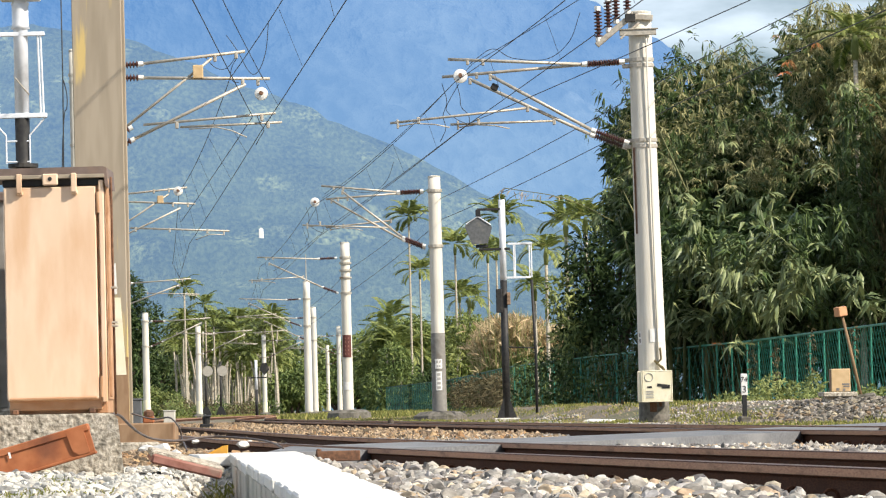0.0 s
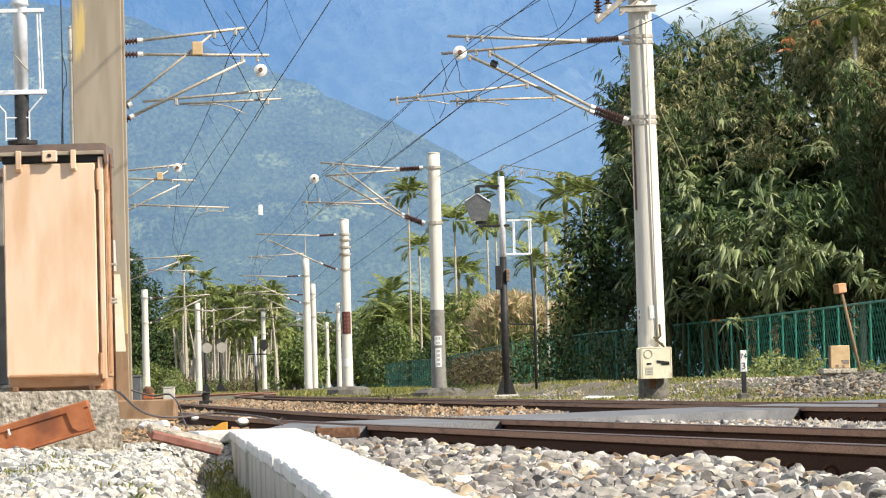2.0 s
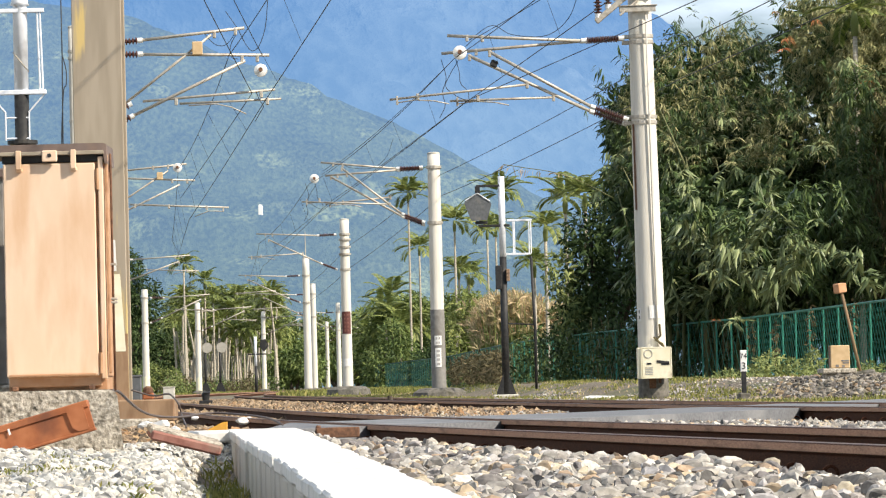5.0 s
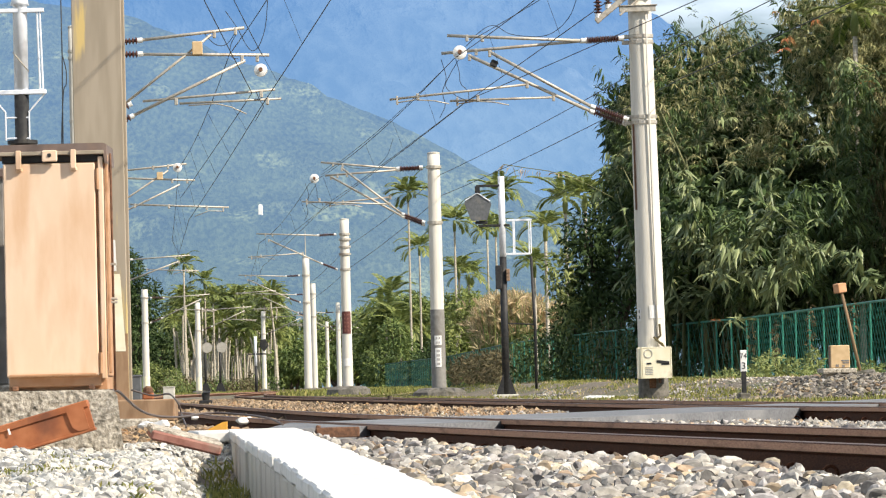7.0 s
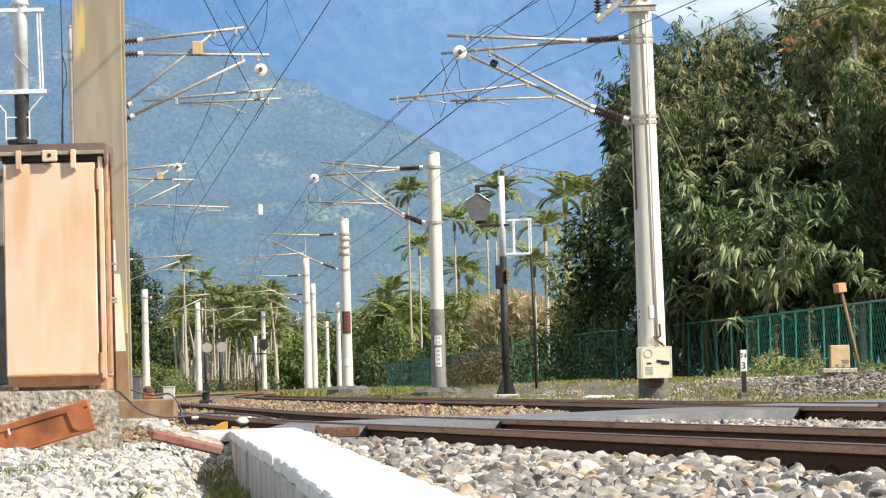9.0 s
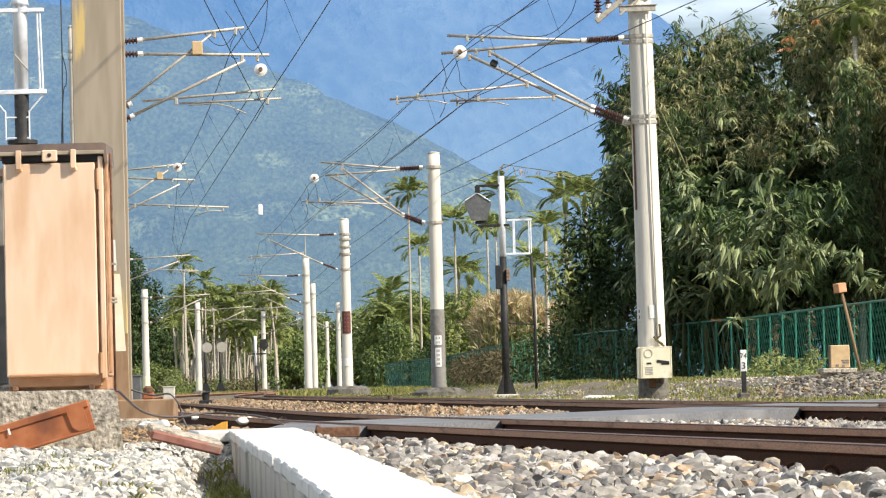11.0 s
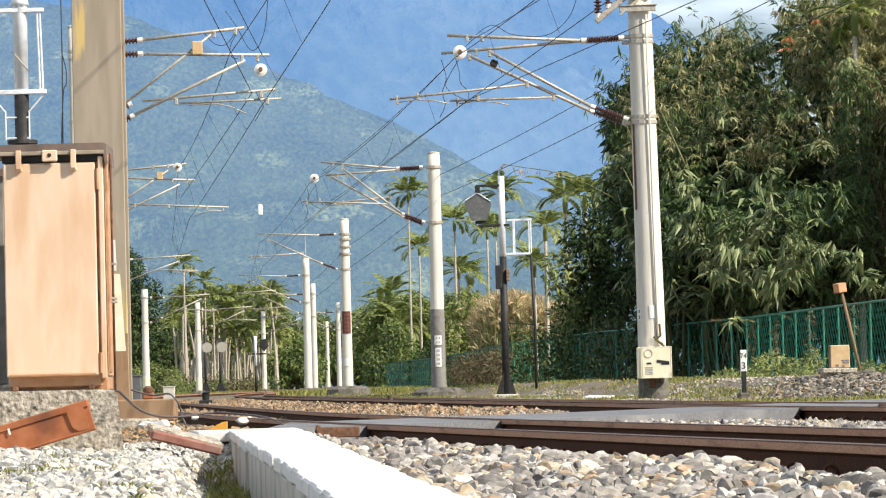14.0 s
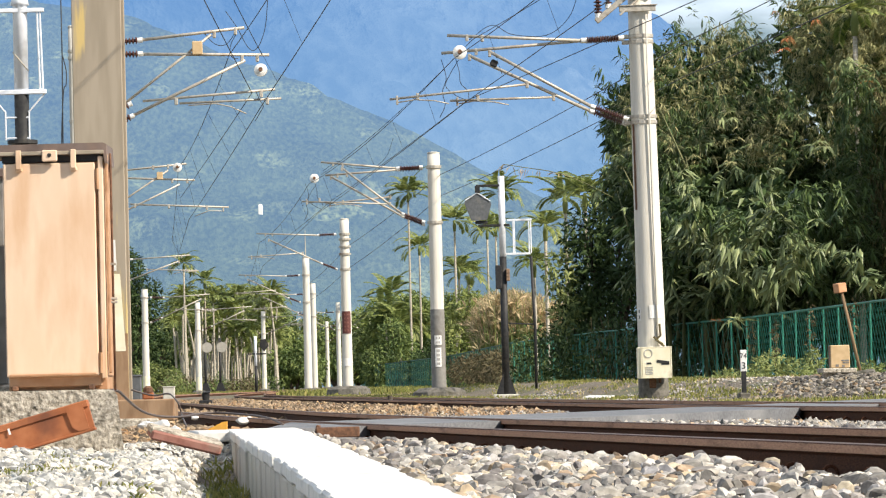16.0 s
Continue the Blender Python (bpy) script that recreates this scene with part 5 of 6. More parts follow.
part("post", Shape().tube([(0, 0, 0), (0, 0, 1.9)], 0.11, 10), BLACK, s, smooth=True)
part("upper_post", Shape().tube([(0, 0, 1.9), (0, 0, 4.0)], 0.1, 10), PAINT_SILVER, s, smooth=True)
part("disc", Shape().plate([(0.35, 0.45), (0.75, 0.5), (0.95, 0.0), (0.6, -0.4), (0.3, 0.0)], (0, -0.15, 3.3), 0.08), BLACK, s)
part("arm", Shape().box((0.1, -0.05, 2.75), (1.3, 0.08, 0.1)), BLACK, s)


# ---- stones, leaves and plants ----
def quick_mesh(name, verts, tris, material, flat=True):
    me = bpy.data.meshes.new(name)
    verts, tris = np.asarray(verts, np.float32), np.asarray(tris, np.int32)
    me.vertices.add(len(verts))
    me.vertices.foreach_set("co", verts.ravel())
    me.loops.add(tris.size)
    me.loops.foreach_set("vertex_index", tris.ravel())
    me.polygons.add(len(tris))
    me.polygons.foreach_set("loop_start", np.arange(0, tris.size, 3, dtype=np.int32))
    me.materials.append(material)
    me.update(calc_edges=True)
    me.validate()
    if flat:
        me.shade_flat()
    return me


def stone_field(name, places, sizes, material, label, seed, kind=20):
    """Many angular stones in one mesh."""
    g = np.random.default_rng(seed)
    bm = bmesh.new()
    if kind >= 20:
        bmesh.ops.create_icosphere(bm, subdivisions=1 if kind == 20 else 2, radius=1.0)
    else:
        bmesh.ops.create_cone(bm, cap_ends=False, segments=4, radius1=1, radius2=0, depth=1)
        bm.clear()
        o = [bm.verts.new(c) for c in ((1, 0, 0), (0, 1, 0), (-1, 0, 0), (0, -1, 0), (0, 0, 0.9), (0, 0, -0.9))]
        for i in range(4):
            bm.faces.new((o[i], o[(i + 1) % 4], o[4]))
            bm.faces.new((o[(i + 1) % 4], o[i], o[5]))
    bm.verts.index_update()
    base = np.array([q.co[:] for q in bm.verts])
    tri = np.array([[q.index for q in f.verts] for f in bm.faces])
    bm.free()
    n, k = len(places), len(base)
    # a dozen chipped shapes
    shapes = []
    for i in range(16):
        s = base.copy()
        for c in range(8 if kind == 80 else 6):
            d = g.normal(size=3)
            d /= np.linalg.norm(d)
            cut = g.uniform(0.26, 0.6) if kind == 80 else g.uniform(0.42, 0.72)
            over = s @ d - cut
            s -= np.outer(np.clip(over, 0, None), d)
        shapes.append(s * (1 + (0.018 if kind == 80 else 0.08) * g.normal(size=s.shape)) * (1.5 if kind == 80 else 1.25))
    shapes = np.array(shapes)[g.integers(0, 16, n)]
    scale = sizes[:, None] * g.uniform([0.75, 0.65, 0.55], [1.4, 1.05, 0.95], (n, 3))
    v = shapes * scale[:, None, :]
    w = g.uniform(0, 2 * np.pi, n)
    t = g.normal(0, 1.0, n)
    c, s = np.cos(t), np.sin(t)
    v = np.stack([v[..., 0], v[..., 1] * c[:, None] - v[..., 2] * s[:, None], v[..., 1] * s[:, None] + v[..., 2] * c[:, None]], -1)
    c, s = np.cos(w), np.sin(w)
    v = np.stack([v[..., 0] * c[:, None] - v[..., 1] * s[:, None], v[..., 0] * s[:, None] + v[..., 1] * c[:, None], v[..., 2]], -1)
    v += places[:, None, :]
    f = tri[None] + (np.arange(n) * k)[:, None, None]
    ob = new(name, quick_mesh(name, v.reshape(-1, 3), f.reshape(-1, 3), material))
    return tagged(ob, label, "gravel", kind="stuff")


def scatter(n, y0, y1, lo, hi, seed, power=1.0):
    g = np.random.default_rng(seed)
    y = y0 + (y1 - y0) * g.uniform(0, 1, n) ** power
    u = g.uniform(0, 1, n)
    a, b = np.array([lo(q) for q in y]), np.array([hi(q) for q in y])
    return np.stack([a + (b - a) * u, y], 1)


def road_band(x, y):
    mid = np.interp(x, [-1.25, -0.4, 1.0, 2.6, 4.6, 7.6], [28.8, 29.9, 31.8, 34.9, 39.3, 45.8])
    return abs(y - mid) < 2.45 and -1.25 < x < 7.6


def settle(pts, size, lift=0.3):
    """Stones on the ground, clear of rails, road and trough."""
    out, sz = [], []
    for (x, y), s in zip(pts, size):
        d = x - track_x(y)
        if any(abs(d - r) < 0.075 for r in (-0.575, 0.575, GAP - 0.575, GAP + 0.575)) or road_band(x, y):
            continue
        if abs(x - (0.511 - 0.0663 * y)) < 0.2 and y < 25.5:
            continue
        z = ground_z(x, y) + s * lift
        inner = min(abs(d), abs(d - GAP))
        if inner < 0.5:
            z -= 0.015
        out.append((x, y, z))
        sz.append(s)
    return np.array(out), np.array(sz)


TROUGH = lambda y: 0.511 - 0.0663 * y
g0 = np.random.default_rng(2)


def laid(step, y0, y1, lo, hi, seed):
    """Stones lying side by side, each a little off its place."""
    g = np.random.default_rng(seed)
    out = []
    y = y0
    while y < y1:
        x = lo(y) + g.uniform(0, step)
        while x < hi(y):
            out.append((x + g.normal(0, 0.28) * step, y + g.normal(0, 0.3) * step))
            x += step * g.uniform(0.8, 1.25)
        y += step * 0.9
    return np.array(out)


def lay(name, step, y0, y1, lo, hi, big, material, label, seed, kind):
    g = np.random.default_rng(seed + 50)
    p = laid(step, y0, y1, lo, hi, seed)
    a, s = settle(p, g.uniform(0.75, 1.0, len(p)) * big * g.choice([0.6, 0.8, 1.0, 1.4], len(p)), 0.45)
    q = laid(step * 1.5, y0, y1, lo, hi, seed + 1)
    b, r = settle(q, g.uniform(0.7, 1.0, len(q)) * big * g.choice([0.6, 0.9, 1.15], len(q)), 1.1)
    stone_field(name, np.concatenate([a, b]), np.concatenate([s, r]), material, label, seed, kind)


right_edge = lambda y: min(0.125 * y + 0.15, track_x(y) + 2.2)
lay("ballast", 0.05, 8.3, 16.5, lambda y: TROUGH(y) + 0.18, right_edge, 0.031, STONE, "grey and rusty crushed ballast stones along the rails", 11, 80)
lay("ballast", 0.055, 16.5, 28, lambda y: TROUGH(y) + 0.18, right_edge, 0.034, STONE, "grey crushed ballast stones nearer the crossing", 21, 80)
# stones heaped against the near rail
p = scatter(2300, 8.6, 16.5, lambda y: track_x(y) - 1.15, lambda y: track_x(y) - 0.63, 17)
p, r = settle(p, g0.uniform(0.024, 0.042, len(p)), 0.5)
p[:, 2] += g0.uniform(-0.01, 0.025, len(p))
stone_field("ballast", p, r, STONE, "ballast stones heaped against the rail", 12, 80)
left_edge = lambda y: TROUGH(y) - 0.17 - (0.14 if y < 20 else 0)
lay("gravel", 0.038, 10, 15.5, lambda y: -0.125 * y - 0.15, left_edge, 0.0215, STONE_WHITE, "pale angular gravel in front of a concrete plinth", 31, 80)
lay("gravel", 0.043, 15.5, 27, lambda y: -0.12 * y - 0.15, left_edge, 0.025, STONE_WHITE, "pale gravel round the concrete plinth", 41, 80)
lay("gravel", 0.07, 27, 40, lambda y: -0.118 * y, lambda y: track_x(y) + 0.4, 0.036, STONE_TAN, "dusty stones beside the crossing", 61, 20)
p = scatter(16000, 22, 48, lambda y: track_x(y) + 0.7, lambda y: min(0.125 * y + 0.2, track_x(y) + 8.5), 13)
stone_field("ballast", *settle(p, g0.uniform(0.03, 0.055, len(p))), STONE, "pale ballast between the two tracks", 3, 8)
p = scatter(22000, 42, 130, lambda y: track_x(y) - 1.6, lambda y: track_x(y) + 6.6, 14, 1.4)
stone_field("ballast", *settle(p, g0.uniform(0.04, 0.075, len(p))), STONE_TAN, "tan ballast along the tracks farther on", 4, 8)
p = scatter(2400, 53, 66, lambda y: track_x(y) + 7.9 + 0.1 * (66 - y), lambda y: track_x(y) + 11.8, 15)
stone_field("rubble", *settle(p, g0.uniform(0.02, 0.065, len(p)), 0.3), STONE_DARK, "broken grey rubble on the bank beside the road", 5, 20)


p = scatter(4200, 46, 78, lambda y: track_x(y) + 6.7, lambda y: track_x(y) + 12.5, 16)
stone_field("rubble", *settle(p, g0.uniform(0.012, 0.035, len(p)), 0.3), STONE, "small scattered stones on the bank", 6, 20)


p = scatter(3600, 58, 92, lambda y: track_x(y) + 6.4, lambda y: track_x(y) + 9.6, 18)
p = p[np.array([noise.noise(Vector((q[0] * 0.5, q[1] * 0.12, 7))) for q in p]) > -0.05]
stone_field("rubble", *settle(p, g0.uniform(0.015, 0.05, len(p)), 0.4), STONE, "pale stones strewn along the grassy track edge", 7, 20)


def leaf_mesh(at, along, face, length, width, droop=0.25):
    """Folded pointed leaves: arrays of bases, directions, face normals, lengths, widths."""
    along = along / np.linalg.norm(along, axis=1, keepdims=True)
    side = np.cross(along, face)
    side /= np.linalg.norm(side, axis=1, keepdims=True) + 1e-9
    nrm = np.cross(side, along)
    L, W = length[:, None], width[:, None]
    drop = np.array([0, 0, -1.0])
    b = at
    l = at + along * L * 0.42 + side * W * 0.5 - nrm * W * 0.15
    r = at + along * L * 0.42 - side * W * 0.5 - nrm * W * 0.15
    m = at + along * L * 0.5 + nrm * W * 0.1 + drop * L * droop * 0.2
    t = at + along * L + drop * L * droop
    v = np.stack([b, l, t, r, m], 1)
    n = len(at)
    f = np.array([[0, 4, 1], [1, 4, 2], [2, 4, 3], [3, 4, 0]])[None] + (np.arange(n) * 5)[:, None, None]
    return v.reshape(-1, 3), f.reshape(-1, 3)


def unit(g, n):
    d = g.normal(size=(n, 3))
    return d / np.linalg.norm(d, axis=1, keepdims=True)


def spray_leaves(g, roots, outward, leaves=8, length=0.42, width=0.075):
    """Drooping fans of narrow leaves, one fan at each root."""
    n = len(roots)
    idx = np.repeat(np.arange(n), leaves)
    k = np.tile(np.arange(leaves), n) / (leaves - 1.0)
    yaw = np.arctan2(outward[:, 1], outward[:, 0])[idx] + np.repeat(g.normal(0, 0.7, n), leaves) + (k - 0.5) * 2.8 + g.normal(0, 0.25, n * leaves)
    pitch = -0.18 - 0.55 * np.abs(k - 0.5) * 2 * g.uniform(0.3, 1.2, n * leaves) + np.repeat(g.normal(0.0, 0.5, n), leaves)
    d = np.stack([np.cos(yaw) * np.cos(pitch), np.sin(yaw) * np.cos(pitch), np.sin(pitch)], 1)
    at = roots[idx] + outward[idx] * (g.uniform(-0.16, 0.16, n * leaves)[:, None])
    face = np.array([0, 0, 1.0]) + 0.45 * g.normal(size=(n * leaves, 3))
    sz = np.repeat(g.uniform(0.75, 1.25, n), leaves) * g.uniform(0.75, 1.15, n * leaves)
    return leaf_mesh(at, d, face, length * sz, width * sz, 0.3)


def blob_points(g, blobs, per_area):
    """Points near the skins of noisy ellipsoids, and the way out of each."""
    P, N = [], []
    for (c, r) in blobs:
        r = np.array(r)
        n = int(per_area * 4 * np.pi * ((r[0] * r[1]) ** 1.6 / 3 + (r[0] * r[2]) ** 1.6 / 3 + (r[1] * r[2]) ** 1.6 / 3) ** (1 / 1.6))
        d = unit(g, n)
        lump = np.array([0.82 + 0.3 * noise.noise(Vector(q * 2.3) + Vector(c)) for q in d])
        rad = lump * (1 - 0.5 * g.uniform(0, 1, n) ** 2.2)
        P.append(np.array(c) + d * r * rad[:, None])
        N.append(d)
    return np.concatenate(P), np.concatenate(N)


def boughs(g, blobs, per_area, fans, spread):
    """Places for leaf fans, gathered in bunches near the skins of the blobs."""
    at, out = blob_points(g, blobs, per_area)
    jitter = g.normal(0, spread, (len(at) * fans, 3)) * np.array([1.2, 1.0, 0.6])
    return np.repeat(at, fans, 0) + jitter, np.repeat(out, fans, 0)


def crown_mesh(g, blobs, per_area, length, width, loose=0.8):
    at, out = blob_points(g, blobs, per_area)
    n = len(at)
    d = out * 0.5 + loose * unit(g, n) + np.array([0, 0, -0.25])
    face = out + np.array([0, 0, 0.7]) + 0.6 * g.normal(size=(n, 3))
    s = g.uniform(0.6, 1.3, n)
    return leaf_mesh(at, d, face, length * s, width * s, 0.15)


def plant(name, m, label, category, group=""):
    return thing(name, m, label, category, group)


def leafy(name, mesh_data, material, parent, label=""):
    ob = new(name, quick_mesh(name, *mesh_data, material))
    ob.parent = parent
    ob["kind"] = "stuff"
    return tagged(ob, label) if label else ob


def build_tree(at, label, blobs, per_area, length, width, material, trunk=0.16, seed=0, name="tree", category="tree", extra=None):
    """A branching trunk with a crown of single leaves; blobs are given from the foot."""
    g = np.random.default_rng(seed)
    t = plant(name, pose(*at), label, category)
    sh = Shape()
    for (c, r) in blobs:
        c = Vector(c)
        sh.tube([(c.x * 0.12, c.y * 0.12, -0.3), (c.x * 0.35, c.y * 0.35, c.z * 0.4), (c.x * 0.8, c.y * 0.8, c.z * 0.8), c], [trunk, trunk * 0.75, trunk * 0.45, trunk * 0.2], 7)
        for k in range(3):
            d = Vector(unit(g, 1)[0])
            sh.tube([c * 0.8, c + Vector((d.x * r[0], d.y * r[1], abs(d.z) * r[2])) * 0.7], [trunk * 0.35, trunk * 0.1], 5)
    part("trunk", sh, BARK, t, "dark branching trunk", smooth=True)
    leafy("crown", crown_mesh(g, blobs, per_area, length, width), material, t)
    if extra:
        leafy("crown", crown_mesh(g, *extra[0]), extra[1], t, extra[2])
    return t


# ---- bamboo and dense growth behind the fence ----
def build_bamboo():
    g = np.random.default_rng(21)
    bamboo = plant("bamboo_clump", pose(0, 0, 0), "dense dark green bamboo clump leaning over a green fence", "bamboo", "bamboo clumps")
    # the last two masses are hidden behind, added to shade the fence
    blobs = [((9.5, 114, 2.6), (3.4, 3.5, 2.6)), ((7.2, 114, 3.4), (2.2, 3, 3.2)), ((12.4, 113, 3.0), (2.6, 3.5, 3.0)), ((7.9, 115, 6.4), (2.6, 3, 2.9)), ((6.1, 116, 6.0), (1.3, 2.2, 2.4)),
             ((10.6, 114, 5.8), (2.3, 3, 2.8)), ((7.1, 117, 8.9), (1.7, 2, 1.85)), ((8.7, 117, 9.3), (1.45, 2, 1.85)), ((5.9, 117, 8.1), (1.0, 1.6, 1.5)), ((10.0, 116, 7.9), (1.15, 2, 1.6)),
             ((9.2, 107, 3.9), (2.2, 2, 1.3)), ((7.3, 109, 3.5), (1.4, 2, 1.2)), ((8.8, 103.6, 4.7), (1.8, 1.6, 1.0)), ((6.9, 107, 4.9), (1.3, 1.6, 1.1)), ((10.8, 108.5, 4.5), (1.8, 2.2, 1.2)), ((9.4, 109.5, 2.6), (1.4, 1.4, 0.8)), ((8.8, 123, 4.6), (2.6, 3.5, 3.4)), ((9.6, 129, 4.8), (2.8, 4, 3.8))]
    # inner leaves take a darker colour for the shade in the hollows
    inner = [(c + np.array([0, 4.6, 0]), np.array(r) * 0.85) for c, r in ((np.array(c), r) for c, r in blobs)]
    leafy("inner_foliage", crown_mesh(g, inner, 30, 0.5, 0.2), DARK_LEAF, bamboo, "inner foliage coloured dark for the shade inside")
    # boughs: bunches of drooping fans with hollows between them
    at, out = boughs(g, blobs, 1.5, 6, 0.34)
    gap = np.array([noise.noise(Vector(q) * 0.8) for q in at])
    shut = np.where(at[:, 2] < 5.8, 0.2, np.where((at[:, 0] > 9.8) & (at[:, 2] < 7.5), 0.1, 0.0))
    at, out = at[gap > shut], out[gap > shut]
    keep = (at[:, 2] > 1.5 + 0.5 * g.uniform(0, 1, len(at)) - 0.12 * (at[:, 0] - 8.0).clip(-9, 0)) & (at[:, 1] < 118.5) | (at[:, 2] > 4)
    at, out = at[keep], out[keep]
    low = at[:, 2] < 6.0
    leafy("foliage", spray_leaves(g, at[low], out[low], 8, 0.35, 0.088), BAMBOO_LEAF, bamboo)
    high = np.concatenate([at[~low], at[~low] + g.normal(0, 0.25, at[~low].shape)])
    leafy("foliage", spray_leaves(g, high, np.concatenate([out[~low]] * 2), 8, 0.27, 0.048), BAMBOO_LEAF, bamboo, "finer leaves of the upper canes")
    # front fans in the lighter leaf colour, sunlight painted into it
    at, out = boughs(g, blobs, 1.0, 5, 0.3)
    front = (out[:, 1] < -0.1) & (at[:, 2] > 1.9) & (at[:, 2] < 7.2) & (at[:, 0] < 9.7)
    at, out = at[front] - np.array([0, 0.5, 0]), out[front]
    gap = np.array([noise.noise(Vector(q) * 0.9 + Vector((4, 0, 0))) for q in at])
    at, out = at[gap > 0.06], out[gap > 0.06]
    leafy("foliage", spray_leaves(g, at, out, 7, 0.4, 0.112), BAMBOO_LIT, bamboo, "larger leaf fans, painted pale green as if sunlit")
    # boughs hanging out over the fence, their sunlight in the leaf colour
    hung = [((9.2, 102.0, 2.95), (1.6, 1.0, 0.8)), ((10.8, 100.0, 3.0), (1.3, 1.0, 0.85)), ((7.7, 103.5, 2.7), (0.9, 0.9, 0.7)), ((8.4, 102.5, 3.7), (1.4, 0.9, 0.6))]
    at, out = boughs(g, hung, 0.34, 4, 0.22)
    leafy("foliage", spray_leaves(g, at, out, 7, 0.4, 0.112), BAMBOO_LIT, bamboo, "leaf fans hanging over the fence, painted pale as if sunlit")
    for i in range(46):
        x, y = g.uniform(5.6, 14.5), g.uniform(112.5, 117)
        lean, h = g.normal(0, 0.9), g.uniform(4.5, 8)
        part("culm", Shape().tube([(x, y, 0), (x + lean * 0.15, y, h * 0.4), (x + lean * 0.6, y - 0.3, h * 0.75), (x + lean * 1.4, y - 0.9, h)], [0.05, 0.045, 0.035, 0.012], 6), CULM, bamboo, smooth=True)
    tall = plant("bamboo_clump", pose(0, 0, 0), "taller bamboo clump with dry orange and yellow leaves and unseen shading masses", "bamboo", "bamboo clumps")
    # masses from x 15.6 on are out of view, added to block the sun
    blobs2 = [((13.2, 116, 8.3), (2.3, 3, 3.0)), ((15.2, 116, 6.0), (2.4, 3, 3.4)), ((13.0, 116, 5.2), (2.2, 2.6, 2.6)), ((11.5, 117, 10.2), (1.5, 2, 2.0)), ((14.4, 117, 10.6), (2.4, 2.6, 2.4)),
              ((17.8, 112, 5.0), (2.6, 3.5, 4.0)), ((17.5, 107, 4.5), (2.2, 3.2, 4.2)), ((16.2, 110, 3.0), (2.0, 3.0, 2.8)), ((17.4, 105, 8.0), (1.8, 3.2, 3.4)), ((16.0, 103.8, 8.6), (2.1, 2.4, 3.2)), ((15.6, 108.5, 8.0), (2.1, 3.2, 3.0)), ((15.8, 106.5, 5.0), (2.1, 2.8, 3.2))]
    # the darker leaf colour again stands for shade inside the clump
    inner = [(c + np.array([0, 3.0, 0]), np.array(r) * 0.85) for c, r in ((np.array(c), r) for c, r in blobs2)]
    leafy("inner_foliage", crown_mesh(g, inner, 24, 0.5, 0.2), DARK_LEAF, tall, "inner foliage coloured dark for the shade inside")
    at, out = boughs(g, blobs2, 1.5, 6, 0.32)
    gap = np.array([noise.noise(Vector(q) * 0.8) for q in at])
    shut = np.where(at[:, 2] < 7.5, 0.08, -0.05)
    at, out = at[gap > shut], out[gap > shut]
    leafy("foliage", spray_leaves(g, at, out, 8, 0.3, 0.052), BAMBOO_LEAF, tall)
    # paler leaves kept to the top, where sun would fall
    at, out = blob_points(g, blobs2, 2.4)
    at, out = at[at[:, 2] > 6.8], out[at[:, 2] > 6.8]
    leafy("foliage", spray_leaves(g, at, out, 7, 0.3, 0.05), LIME_LEAF, tall, "yellowing leaves, paler for the sun at the top")
    # top leaves get a pale colour that stands for sunlight
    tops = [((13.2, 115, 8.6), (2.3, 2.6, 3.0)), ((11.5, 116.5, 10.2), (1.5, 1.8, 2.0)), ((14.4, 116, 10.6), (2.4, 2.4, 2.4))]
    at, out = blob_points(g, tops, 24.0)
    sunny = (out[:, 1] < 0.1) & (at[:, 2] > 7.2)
    leafy("foliage", spray_leaves(g, at[sunny] - np.array([0, 1.0, 0]), out[sunny], 8, 0.25, 0.042), PALE_BAMBOO, tall, "yellowing top leaves with sunlight in their pale colour")
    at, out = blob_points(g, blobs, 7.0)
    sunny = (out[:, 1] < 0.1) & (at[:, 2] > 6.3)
    leafy("foliage", spray_leaves(g, at[sunny] - np.array([0, 0.35, 0]), out[sunny], 8, 0.25, 0.042), PALE_BAMBOO, bamboo, "fine top leaves with sunlight in their pale colour")
    hang = np.stack([g.normal(12.2, 0.5, 75), g.uniform(109.8, 111.6, 75), g.uniform(2.4, 9.0, 75)], 1)
    v, f = leaf_mesh(np.repeat(hang, 6, 0) + g.normal(0, 0.12, (450, 3)), np.stack([g.normal(0, 0.3, 450), g.normal(0, 0.3, 450), -np.ones(450)], 1), g.normal(size=(450, 3)), g.uniform(0.2, 0.5, 450), np.full(450, 0.05), 0.0)
    cover = np.stack([g.normal(11.5, 0.3, 360), g.uniform(109.2, 110.8, 360), g.uniform(2.6, 8.8, 360)], 1)
    leafy("foliage", spray_leaves(g, cover, g.normal(size=(360, 3)) + np.array([0, -1.0, 0]), 8, 0.32, 0.055), BAMBOO_LEAF, tall, "dark foliage hanging in front")
    leafy("withered_foliage", (v, f), VINE, tall, "withered grey-brown hanging leaves")
    dry = np.array([(9.937, 112.8, 9.873), (9.831, 112.8, 9.566), (10.036, 112.8, 9.950), (12.182, 112.6, 8.583),
                    (10.777, 112.8, 10.402), (11.772, 112, 6.349), (7.097, 104, 1.755), (9.651, 112.8, 10.674)])
    leafy("dry_foliage", spray_leaves(g, dry * 0.982, np.tile([[0.3, -1.0, 0]], (len(dry), 1)), 9, 0.27, 0.038), DRY_LEAF, tall, "dry orange leaf tufts")
    for i in range(26):
        x, y = g.uniform(11.6, 16), g.uniform(114, 118)
        lean, h = g.normal(0, 1.0), g.uniform(6, 10.5)
